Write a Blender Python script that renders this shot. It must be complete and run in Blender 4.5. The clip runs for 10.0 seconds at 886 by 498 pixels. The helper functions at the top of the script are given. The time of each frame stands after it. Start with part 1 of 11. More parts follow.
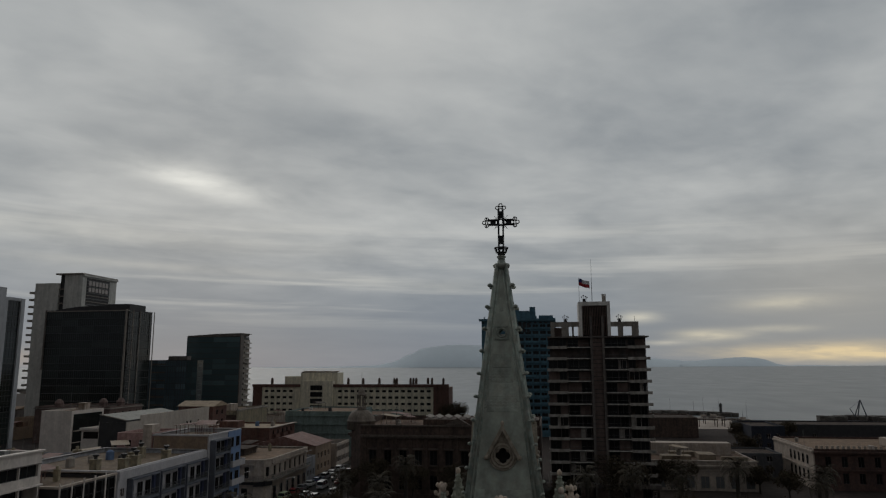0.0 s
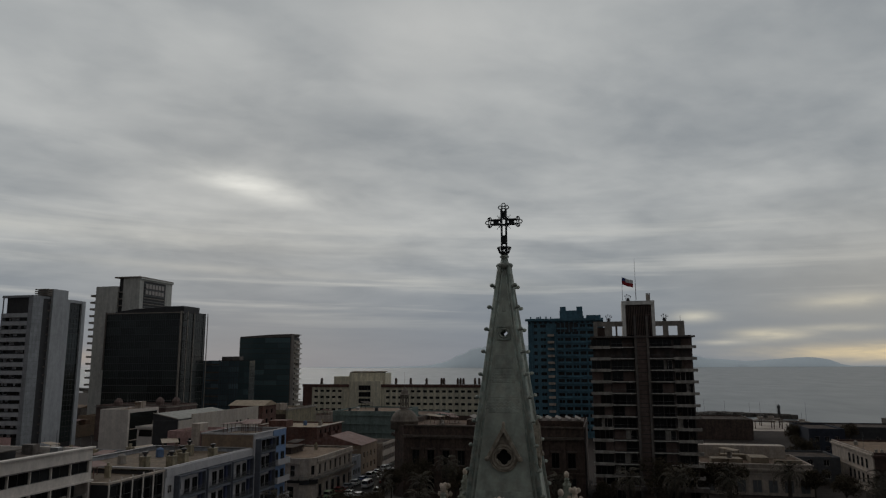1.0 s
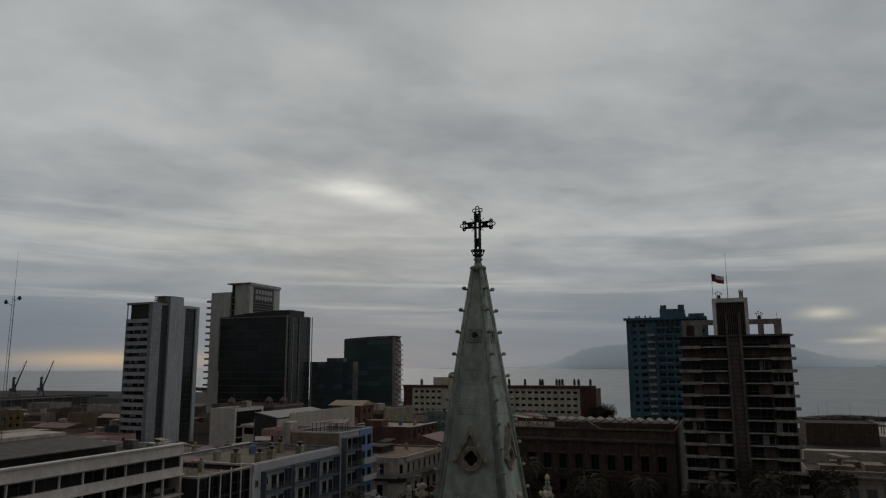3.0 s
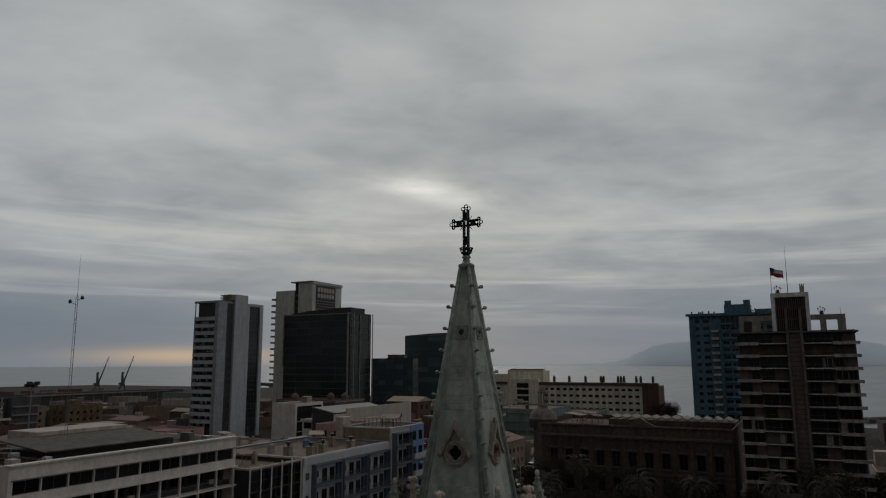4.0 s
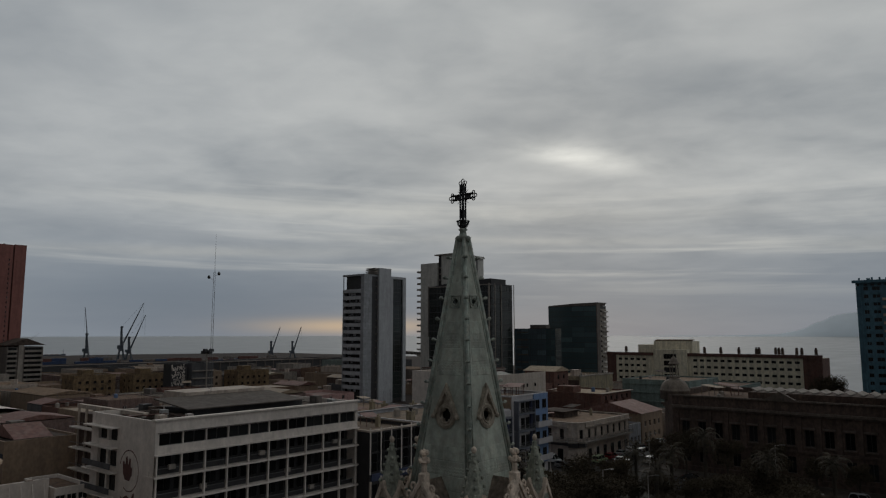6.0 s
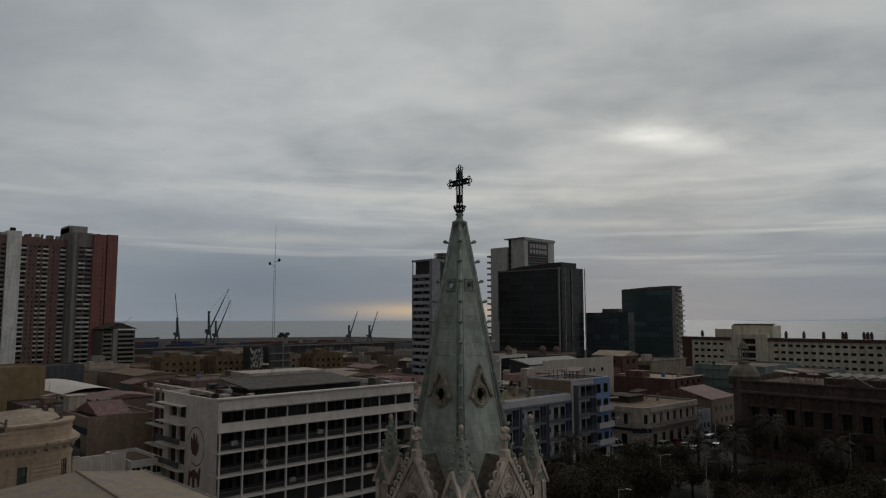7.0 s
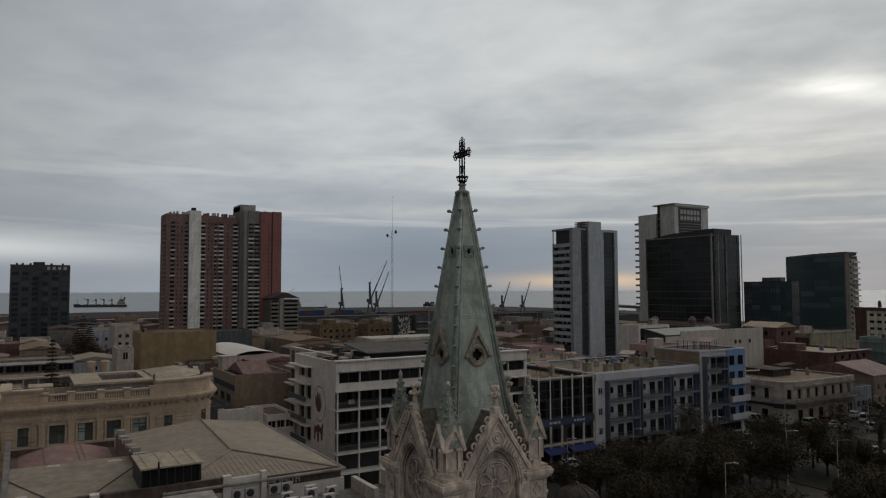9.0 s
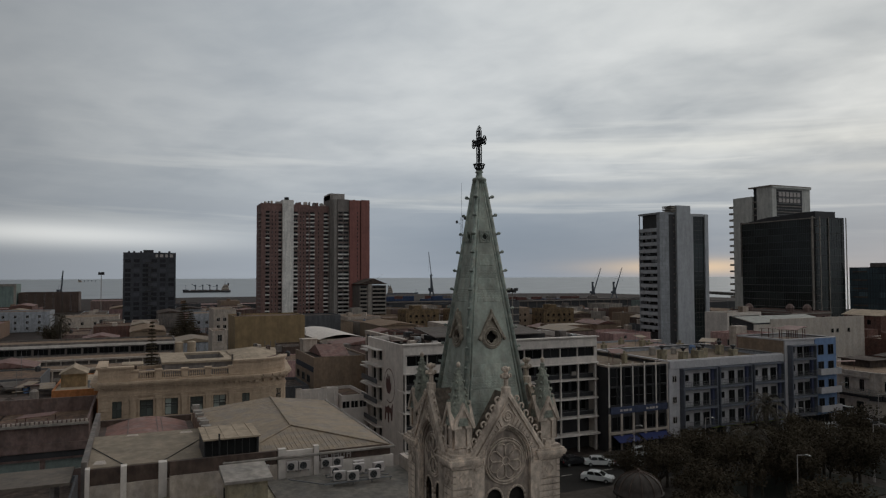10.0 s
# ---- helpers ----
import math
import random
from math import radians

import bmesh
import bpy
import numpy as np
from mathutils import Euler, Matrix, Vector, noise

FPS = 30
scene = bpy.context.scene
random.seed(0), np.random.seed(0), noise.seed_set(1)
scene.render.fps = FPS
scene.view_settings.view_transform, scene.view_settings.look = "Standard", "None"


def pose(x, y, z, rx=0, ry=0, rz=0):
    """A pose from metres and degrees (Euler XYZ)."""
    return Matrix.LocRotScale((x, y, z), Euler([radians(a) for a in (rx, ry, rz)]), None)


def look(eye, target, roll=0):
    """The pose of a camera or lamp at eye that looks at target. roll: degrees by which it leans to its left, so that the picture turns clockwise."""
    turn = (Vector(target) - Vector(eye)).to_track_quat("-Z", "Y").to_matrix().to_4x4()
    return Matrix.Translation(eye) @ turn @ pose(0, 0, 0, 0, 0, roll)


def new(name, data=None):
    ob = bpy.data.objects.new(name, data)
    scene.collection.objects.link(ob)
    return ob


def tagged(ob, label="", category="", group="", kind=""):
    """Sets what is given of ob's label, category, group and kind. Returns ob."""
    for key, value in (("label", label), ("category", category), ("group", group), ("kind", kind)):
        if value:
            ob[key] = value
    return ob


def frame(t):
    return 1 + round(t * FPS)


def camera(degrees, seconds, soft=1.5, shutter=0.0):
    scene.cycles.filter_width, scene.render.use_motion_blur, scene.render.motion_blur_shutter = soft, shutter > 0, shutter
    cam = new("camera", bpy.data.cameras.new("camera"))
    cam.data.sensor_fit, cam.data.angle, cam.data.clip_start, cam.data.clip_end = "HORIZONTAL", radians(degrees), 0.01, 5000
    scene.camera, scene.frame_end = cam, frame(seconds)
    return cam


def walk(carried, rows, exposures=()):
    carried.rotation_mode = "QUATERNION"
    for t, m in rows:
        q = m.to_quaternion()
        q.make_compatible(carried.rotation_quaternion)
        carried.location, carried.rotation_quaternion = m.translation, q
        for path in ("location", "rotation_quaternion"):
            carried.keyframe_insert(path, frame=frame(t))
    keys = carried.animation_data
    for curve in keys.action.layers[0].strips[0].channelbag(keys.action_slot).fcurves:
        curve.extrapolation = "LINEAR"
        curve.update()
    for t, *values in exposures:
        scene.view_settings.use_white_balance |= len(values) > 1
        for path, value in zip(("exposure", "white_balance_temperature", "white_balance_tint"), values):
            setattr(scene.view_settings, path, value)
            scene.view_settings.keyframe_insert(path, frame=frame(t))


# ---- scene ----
cam = camera(64.8, 10.0, 1.25)
PATH = [
    (0, (0.365, -0.033, 31.864), (0.073, 1.919, 32.19), -0.2),
    (0.5, (1.35, 0.151, 31.887), (0.989, 2.091, 32.214), -0.2),
    (1, (2.531, 0.37, 31.875), (2.098, 2.295, 32.202), -0.2),
    (1.5, (3.872, 0.639, 31.896), (3.367, 2.547, 32.223), -0.2),
    (2, (5.322, 0.944, 31.902), (4.748, 2.831, 32.229), -0.2),
    (2.5, (6.913, 1.297, 31.92), (6.264, 3.16, 32.248), -0.3),
    (4, (12.079, 2.596, 31.872), (11.184, 4.355, 32.194), -0.2),
    (4.5, (13.892, 3.103, 31.803), (12.899, 4.812, 32.107), -0.2),
    (5, (15.671, 3.764, 31.76), (14.582, 5.418, 32.043), -0.2),
    (5.5, (17.386, 4.542, 31.752), (16.206, 6.136, 32.014), -0.1),
    (7, (22.654, 7.4, 31.625), (21.223, 8.783, 31.822), -0.1),
    (7.5, (24.301, 8.479, 31.533), (22.794, 9.782, 31.709), -0.1),
    (8, (25.86, 9.735, 31.511), (24.281, 10.952, 31.668), -0.2),
    (8.5, (27.495, 11.017, 31.418), (25.847, 12.143, 31.554), -0.2),
    (9, (29.034, 12.376, 31.32), (27.324, 13.407, 31.434), -0.2),
    (9.5, (30.521, 13.808, 31.239), (28.753, 14.739, 31.334), -0.2),
    (10, (31.993, 15.252, 31.199), (30.161, 16.051, 31.275), -0.2),
]
walk(cam, [(t, look(eye, target, roll)) for t, eye, target, roll in PATH], [(0, -0.14), (2.5, -0.19), (5.5, -0.17), (7.5, 0.02), (10, 0.37)])

# ---- world, sun, exposure ----
G = 2.0          # street level
SEA = 0.0        # water level


def world_sky():
    w = bpy.data.worlds.new("overcast_sky")
    scene.world = w
    w.use_nodes = True
    nt = w.node_tree
    nt.nodes.clear()
    N, L = nt.nodes, nt.links

    node = N.new

    def math_(op, a, b=None, c=None):
        n = node("ShaderNodeMath")
        n.operation = op
        for i, v in enumerate((a, b, c)):
            if v is None:
                continue
            if isinstance(v, (int, float)):
                n.inputs[i].default_value = v
            else:
                L.new(v, n.inputs[i])
        return n.outputs[0]

    def mix(f, a, b, blend="MIX"):
        n = node("ShaderNodeMix")
        n.data_type, n.blend_type = "RGBA", blend
        for i, v in ((0, f), (6, a), (7, b)):
            if isinstance(v, (int, float)):
                n.inputs[i].default_value = v
            elif isinstance(v, tuple):
                n.inputs[i].default_value = (*v, 1)
            else:
                L.new(v, n.inputs[i])
        return n.outputs[2]

    def ramp(v, a, b):
        n = node("ShaderNodeMapRange")
        n.interpolation_type = "SMOOTHSTEP"
        L.new(v, n.inputs[0])
        n.inputs[1].default_value, n.inputs[2].default_value = a, b
        return n.outputs[0]

    tc = node("ShaderNodeTexCoord")
    sep = node("ShaderNodeSeparateXYZ")
    L.new(tc.outputs["Generated"], sep.inputs[0])
    x, y, z = sep.outputs
    az = math_("MULTIPLY", math_("ARCTAN2", x, y), 57.2958)       # degrees right of +y
    el = math_("MULTIPLY", math_("ARCSINE", z), 57.2958)
    up = math_("ADD", math_("MAXIMUM", z, 0.0), 0.145)
    px, py = math_("DIVIDE", x, up), math_("DIVIDE", y, up)
    # the cloud sheet's own axes: long banks lie across the bay
    across = math_("ADD", math_("MULTIPLY", px, 0.80), math_("MULTIPLY", py, 0.60))
    away = math_("ADD", math_("MULTIPLY", px, -0.60), math_("MULTIPLY", py, 0.80))

    def clouds(scale, detail, rough, off, long=0.4, twist=0.0):
        comb = node("ShaderNodeCombineXYZ")
        L.new(math_("MULTIPLY", across, long), comb.inputs[0])
        L.new(away, comb.inputs[1])
        mp = node("ShaderNodeMapping")
        mp.inputs["Location"].default_value = off
        L.new(comb.outputs[0], mp.inputs[0])
        nz = node("ShaderNodeTexNoise")
        nz.inputs["Scale"].default_value = scale
        nz.inputs["Detail"].default_value = detail
        nz.inputs["Roughness"].default_value = rough
        nz.inputs["Distortion"].default_value = twist
        L.new(mp.outputs[0], nz.inputs["Vector"])
        return nz.outputs["Fac"]

    big = ramp(clouds(1.25, 4.0, 0.5, (3.1, 1.7, 0), 0.9, 0.25), 0.33, 0.67)
    mid = ramp(clouds(3.4, 5.0, 0.52, (7.3, 2.2, 4), 0.85, 0.3), 0.22, 0.78)
    fine = ramp(clouds(8.5, 4.0, 0.5, (1.3, 5.2, 9), 0.8, 0.3), 0.2, 0.8)
    tone = math_("ADD", math_("ADD", math_("MULTIPLY", big, 0.48), math_("MULTIPLY", mid, 0.40)), math_("MULTIPLY", fine, 0.12))
    cloud = mix(tone, (0.262, 0.287, 0.308), (0.530, 0.544, 0.538))
    # slate banks low down over the sea
    low = math_("SUBTRACT", 1.0, ramp(el, 2.5, 11.0))
    cloud = mix(math_("MULTIPLY", low, 0.90), cloud, (0.182, 0.217, 0.265))
    # thin level streaks, light and dark, in the lowest third
    def streaks(scale, off, lean):
        comb = node("ShaderNodeCombineXYZ")
        L.new(math_("MULTIPLY", az, 0.055), comb.inputs[0])
        L.new(math_("ADD", el, math_("MULTIPLY", az, lean)), comb.inputs[1])
        comb.inputs[2].default_value = off
        nz = node("ShaderNodeTexNoise")
        nz.inputs["Scale"].default_value = scale
        nz.inputs["Detail"].default_value = 5.0
        nz.inputs["Roughness"].default_value = 0.55
        nz.inputs["Distortion"].default_value = 0.35
        L.new(comb.outputs[0], nz.inputs["Vector"])
        return nz.outputs["Fac"]

    belt = math_("MULTIPLY", ramp(el, 2.0, 5.5), math_("SUBTRACT", 1.0, ramp(el, 9.0, 15.0)))
    cloud = mix(math_("MULTIPLY", math_("MULTIPLY", ramp(streaks(0.62, 1.5, 0.02), 0.50, 0.70), belt), 0.60), cloud, (0.58, 0.585, 0.56))
    cloud = mix(math_("MULTIPLY", math_("MULTIPLY", ramp(streaks(0.50, 7.5, 0.03), 0.50, 0.68), belt), 0.45), cloud, (0.235, 0.26, 0.29))
    # thinner light towards the south-west
    west = ramp(math_("MULTIPLY", az, -1.0), 35.0, 100.0)
    cloud = mix(math_("MULTIPLY", west, 0.38), cloud, (0.47, 0.515, 0.565))

    def gap(a, e, sa, se, lean=0.0):
        """A break or bank in the cloud: where it stands in the sky, and its half sizes, all in degrees."""
        da = math_("SUBTRACT", az, a)
        de = math_("ADD", math_("SUBTRACT", el, e), math_("MULTIPLY", da, lean))
        da, de = math_("DIVIDE", da, sa), math_("DIVIDE", de, se)
        r = math_("ADD", math_("MULTIPLY", da, da), math_("MULTIPLY", de, de))
        return math_("POWER", 2.718, math_("MULTIPLY", r, -1.0))

    cloud = mix(math_("MULTIPLY", gap(-60.0, 2.2, 14.0, 3.4), 0.58), cloud, (0.125, 0.160, 0.205))
    soft = math_("ADD", 0.45, math_("MULTIPLY", mid, 0.75))
    cloud = mix(math_("MULTIPLY", gap(-28.5, 14.2, 4.6, 1.0, 0.20), soft), cloud, (0.86, 0.86, 0.81))
    cloud = mix(math_("MULTIPLY", gap(-14.0, 27.0, 7.0, 5.0), 0.45), cloud, (0.62, 0.62, 0.60))
    cloud = mix(math_("MULTIPLY", gap(22.0, 4.5, 14.0, 6.0), 0.45), cloud, (0.48, 0.44, 0.365))
    for a, e, sa, se, lean, k, c in ((-38.0, 9.7, 20.0, 0.75, 0.02, 0.50, (0.60, 0.60, 0.56)), (-30.0, 7.4, 14.0, 0.40, 0.03, 0.40, (0.52, 0.52, 0.49)), (-60.0, 6.3, 12.0, 0.45, -0.02, 0.45, (0.50, 0.50, 0.47)),
                                     (-8.0, 6.3, 7.0, 0.5, 0.02, 0.30, (0.50, 0.50, 0.46)), (22.5, 0.75, 8.5, 0.6, 0.0, 1.1, (0.78, 0.63, 0.39)), (12.3, 2.1, 2.6, 0.42, 0.0, 0.85, (0.68, 0.62, 0.48)),
                                     (17.6, 4.4, 3.4, 0.5, -0.03, 0.75, (0.60, 0.56, 0.46)), (7.1, 3.6, 1.5, 0.45, 0.0, 0.7, (0.66, 0.63, 0.53)), (8.9, 1.6, 1.7, 0.2, 0.0, 0.6, (0.66, 0.62, 0.52)), (16.8, 2.5, 2.4, 0.25, 0.0, 0.6, (0.62, 0.58, 0.47))):
        cloud = mix(math_("MULTIPLY", gap(a, e, sa, se, lean), math_("MULTIPLY", soft, k)), cloud, c)
    cloud = mix(math_("MULTIPLY", gap(-47.0, 0.6, 6.5, 0.6), 0.75), cloud, (0.62, 0.46, 0.30))
    cloud = mix(math_("MULTIPLY", gap(-98.0, 3.2, 12.0, 0.95, 0.02), 0.98), cloud, (0.92, 0.94, 0.93))

    # unseen sky inland, behind the square, dimmed to darken walls that face it
    rear_dimming = ramp(math_("SUBTRACT", math_("MULTIPLY", y, -1.0), math_("ADD", math_("MULTIPLY", x, 0.17), math_("MULTIPLY", math_("MAXIMUM", x, 0.0), 0.22))), -0.35, 0.75)
    cloud = mix(math_("MULTIPLY", rear_dimming, 0.82), cloud, (0.075, 0.078, 0.082))
    sky = node("ShaderNodeTexSky")
    sky.sky_type, sky.sun_disc, sky.sun_elevation, sky.sun_rotation = "NISHITA", False, radians(14), radians(-29)
    veil = mix(0.0015, cloud, sky.outputs[0])
    bg = node("ShaderNodeBackground")
    L.new(veil, bg.inputs[0])
    bg.inputs[1].default_value = SKY_STRENGTH
    out = node("ShaderNodeOutputWorld")
    L.new(bg.outputs[0], out.inputs[0])


SKY_STRENGTH = 1.0
world_sky()

sun = new("sun", bpy.data.lights.new("sun", "SUN"))
sun.data.energy, sun.data.angle, sun.data.color = 0.4, radians(30), (1.0, 0.95, 0.88)
sun.matrix_world = look((-240, 430, 300), (0, 0, 0))

# ---- helpers of this scene ----
WHERE = {}


def thing(name, label, category, x, y, z=G, group="", kind=""):
    ob = new(name)
    ob.location = (x, y, z)
    WHERE[ob] = Vector((x, y, z))
    return tagged(ob, label, category, group, kind)


def part(name, bm, material, parent, label="", smooth=False):
    """One mesh under a thing or part; bm is in world coordinates."""
    at = WHERE[parent]
    bm.transform(Matrix.Translation(-at))
    me = bpy.data.meshes.new(name)
    bm.normal_update()
    bm.to_mesh(me)
    bm.free()
    if smooth:
        me.polygons.foreach_set("use_smooth", [True] * len(me.polygons))
    for m in material if isinstance(material, (list, tuple)) else [material]:
        me.materials.append(m)
    ob = new(name, me)
    ob.parent = parent
    WHERE[ob] = at
    if label:
        ob["label"] = label
    return ob


def mesh_of(name, bm, *materials):
    """A mesh to share between alike pieces; bm is in its own coordinates."""
    me = bpy.data.meshes.new(name)
    bm.normal_update()
    bm.to_mesh(me)
    bm.free()
    for m in materials:
        me.materials.append(m)
    return me


def put(name, me, parent, m, label=""):
    """An object on a shared mesh at the world pose m, under parent."""
    ob = new(name, me)
    ob.parent = parent
    ob.matrix_basis = Matrix.Translation(-WHERE[parent]) @ m
    WHERE[ob] = None
    if label:
        ob["label"] = label
    return ob


def alone(name, bm, material, label, category, group="", kind="", smooth=False):
    """A thing of one mesh, in world coordinates."""
    me = mesh_of(name, bm, *(material if isinstance(material, (list, tuple)) else [material]))
    if smooth:
        me.polygons.foreach_set("use_smooth", [True] * len(me.polygons))
    return tagged(new(name, me), label, category, group, kind)


def quad(bm, *pts, mat=0):
    f = bm.faces.new([bm.verts.new(p) for p in pts])
    f.material_index = mat
    return f


def box(bm, x0, y0, z0, x1, y1, z1, mat=0, m=None):
    vs = [bm.verts.new((m @ Vector(p)) if m else p) for p in ((x0, y0, z0), (x1, y0, z0), (x1, y1, z0), (x0, y1, z0), (x0, y0, z1), (x1, y0, z1), (x1, y1, z1), (x0, y1, z1))]
    for a in ((3, 2, 1, 0), (4, 5, 6, 7), (0, 1, 5, 4), (1, 2, 6, 5), (2, 3, 7, 6), (3, 0, 4, 7)):
        bm.faces.new([vs[i] for i in a]).material_index = mat


def prism(bm, poly, z0, z1, mat=0, m=None):
    """poly counter-clockwise, from z0 to z1."""
    f = (lambda p: m @ Vector(p)) if m else Vector
    lo = [bm.verts.new(f((x, y, z0))) for x, y in poly]
    hi = [bm.verts.new(f((x, y, z1))) for x, y in poly]
    n = len(poly)
    bm.faces.new(lo[::-1]).material_index = mat
    bm.faces.new(hi).material_index = mat
    for i in range(n):
        bm.faces.new((lo[i], lo[(i + 1) % n], hi[(i + 1) % n], hi[i])).material_index = mat


def tube(bm, p, q, r0, r1=None, n=8, mat=0, caps=True):
    p, q = Vector(p), Vector(q)
    r1 = r0 if r1 is None else r1
    turn = (q - p).to_track_quat("Z", "Y").to_matrix()
    a, b = [], []
    for i in range(n):
        c = Vector((math.cos(2 * math.pi * (i + 0.5) / n), math.sin(2 * math.pi * (i + 0.5) / n), 0))
        a.append(bm.verts.new(p + turn @ (c * r0)))
        b.append(bm.verts.new(q + turn @ (c * r1)))
    for i in range(n):
        bm.faces.new((a[i], a[(i + 1) % n], b[(i + 1) % n], b[i])).material_index = mat
    if caps:
        bm.faces.new(a[::-1]).material_index = mat
        bm.faces.new(b).material_index = mat


def lathe(bm, cx, cy, profile, n=16, turn=0.0, mat=0):
    rings = []
    for r, z in profile:
        rings.append([bm.verts.new((cx + max(r, 0.001) * math.cos(turn + 2 * math.pi * i / n), cy + max(r, 0.001) * math.sin(turn + 2 * math.pi * i / n), z)) for i in range(n)])
    for a, b in zip(rings, rings[1:]):
        for i in range(n):
            bm.faces.new((a[i], a[(i + 1) % n], b[(i + 1) % n], b[i])).material_index = mat
    bm.faces.new(rings[0][::-1]).material_index = mat
    bm.faces.new(rings[-1]).material_index = mat


def hoop(bm, m, R, r, n=24, k=6, a0=0.0, a1=360.0, mat=0):
    """A ring of radius R in m's xz plane, its section a small circle of radius r; a0 to a1 degrees."""
    full = abs(a1 - a0) >= 360
    count = n if full else n + 1
    rings = []
    for i in range(count):
        a = radians(a0 + (a1 - a0) * i / n)
        rings.append([bm.verts.new(m @ Vector(((R + r * math.cos(2 * math.pi * j / k)) * math.cos(a), r * math.sin(2 * math.pi * j / k), (R + r * math.cos(2 * math.pi * j / k)) * math.sin(a)))) for j in range(k)])
    for i in range(n):
        a, b = rings[i], rings[(i + 1) % count]
        for j in range(k):
            bm.faces.new((a[j], b[j], b[(j + 1) % k], a[(j + 1) % k])).material_index = mat
    if not full:
        bm.faces.new(rings[0])
        bm.faces.new(rings[-1][::-1])


def knob(bm, c, r, sz=1.0, n=8, k=5, mat=0):
    lathe_pts = [(r * math.sin(math.pi * i / k), c[2] - r * sz * math.cos(math.pi * i / k)) for i in range(k + 1)]
    lathe(bm, c[0], c[1], lathe_pts, n, mat=mat)


def along(p0, p1, z=0.0, u=0.0, out=0.0):
    """The pose of a piece on the wall from p0 to p1 (the place is to its left): local x along it, -y outwards."""
    d = Vector((p1[0] - p0[0], p1[1] - p0[1], 0)).normalized()
    o = Vector((d.y, -d.x, 0))
    at = Vector((p0[0], p0[1], z)) + d * u + o * out
    return Matrix.Translation(at) @ Matrix.Rotation(math.atan2(d.y, d.x), 4, "Z")

# ---- materials ----
def surface(name, color, rough=0.8, metal=0.0, vary=0.25, scale=0.6, grain=18.0, bump=0.15, streak=0.0, tint=None, spec=0.4, random_=0.0, bricks=None, waves=None, grime=0.8):
    """A procedural surface: tone varies at two scales, with optional rain streaks, courses of brick, or corrugation."""
    m = bpy.data.materials.new(name)
    m.use_nodes = True
    nt = m.node_tree
    N, L = nt.nodes, nt.links
    bsdf = N["Principled BSDF"]
    bsdf.inputs["Roughness"].default_value = rough
    bsdf.inputs["Metallic"].default_value = metal
    bsdf.inputs["Specular IOR Level"].default_value = spec
    tc = N.new("ShaderNodeTexCoord")

    def noise_(s, detail=4.0, stretch=(1, 1, 1)):
        mp = N.new("ShaderNodeMapping")
        mp.inputs["Scale"].default_value = stretch
        L.new(tc.outputs["Object"], mp.inputs[0])
        n = N.new("ShaderNodeTexNoise")
        n.inputs["Scale"].default_value = s
        n.inputs["Detail"].default_value = detail
        L.new(mp.outputs[0], n.inputs["Vector"])
        return n.outputs["Fac"]

    def spread(v, lo, hi, a, b):
        n = N.new("ShaderNodeMapRange")
        L.new(v, n.inputs[0])
        for i, q in enumerate((a, b, lo, hi)):
            n.inputs[i + 1].default_value = q
        return n.outputs[0]

    def times(a, b):
        n = N.new("ShaderNodeMath")
        n.operation = "MULTIPLY"
        L.new(a, n.inputs[0])
        L.new(b, n.inputs[1])
        return n.outputs[0]

    big, small = noise_(scale), noise_(grain, 5.0)
    value = times(spread(big, 1 - vary * 0.55, 1 + vary * 0.35, 0.3, 0.7), spread(small, 1 - vary * 0.6, 1 + vary * 0.45, 0.25, 0.75))
    value = times(value, spread(noise_(max(scale * 4.5, 0.5), 8.0), 1 - vary * grime * 0.7, 1 + vary * grime * 0.4, 0.36, 0.62))      # patches of grime
    value = times(value, spread(noise_(max(grain * 0.3, 1.2), 10.0, (1.0, 1.0, 0.6)), 1 - vary * 0.75, 1 + vary * 0.35, 0.40, 0.60))      # crisp mottling
    if streak:
        value = times(value, spread(noise_(0.9, 6.0, (1, 1, 0.12)), 1 - streak * 0.75, 1.06, 0.36, 0.60))
    if random_:
        info = N.new("ShaderNodeObjectInfo")
        value = times(value, spread(info.outputs["Random"], 1 - random_, 1 + random_, 0, 1))
    base = N.new("ShaderNodeMix")
    base.data_type = "RGBA"
    base.inputs[6].default_value = (*color, 1)
    base.inputs[7].default_value = (*(tint or color), 1)
    L.new(spread(noise_(scale * 2.3, 3.0), 0, 1, 0.42, 0.66), base.inputs[0])
    hue = base.outputs[2]
    height = small
    if bricks:
        w, h, mortar = bricks
        sep, com = N.new("ShaderNodeSeparateXYZ"), N.new("ShaderNodeCombineXYZ")
        L.new(tc.outputs["Object"], sep.inputs[0])
        add = N.new("ShaderNodeMath")
        L.new(sep.outputs[0], add.inputs[0])
        L.new(sep.outputs[1], add.inputs[1])
        L.new(add.outputs[0], com.inputs[0])
        L.new(sep.outputs[2], com.inputs[1])
        br = N.new("ShaderNodeTexBrick")
        L.new(com.outputs[0], br.inputs["Vector"])
        br.inputs["Scale"].default_value = 1.0
        br.inputs["Brick Width"].default_value, br.inputs["Row Height"].default_value = w, h
        br.inputs["Mortar Size"].default_value = mortar
        br.inputs["Color1"].default_value = (1, 1, 1, 1)
        br.inputs["Color2"].default_value = (0.86, 0.86, 0.86, 1)
        br.inputs["Mortar"].default_value = (0.62, 0.62, 0.62, 1)
        mm = N.new("ShaderNodeMix")
        mm.data_type, mm.blend_type = "RGBA", "MULTIPLY"
        mm.inputs[0].default_value = 1.0
        L.new(hue, mm.inputs[6])
        L.new(br.outputs["Color"], mm.inputs[7])
        hue = mm.outputs[2]
    mul = N.new("ShaderNodeVectorMath")
    mul.operation = "SCALE"
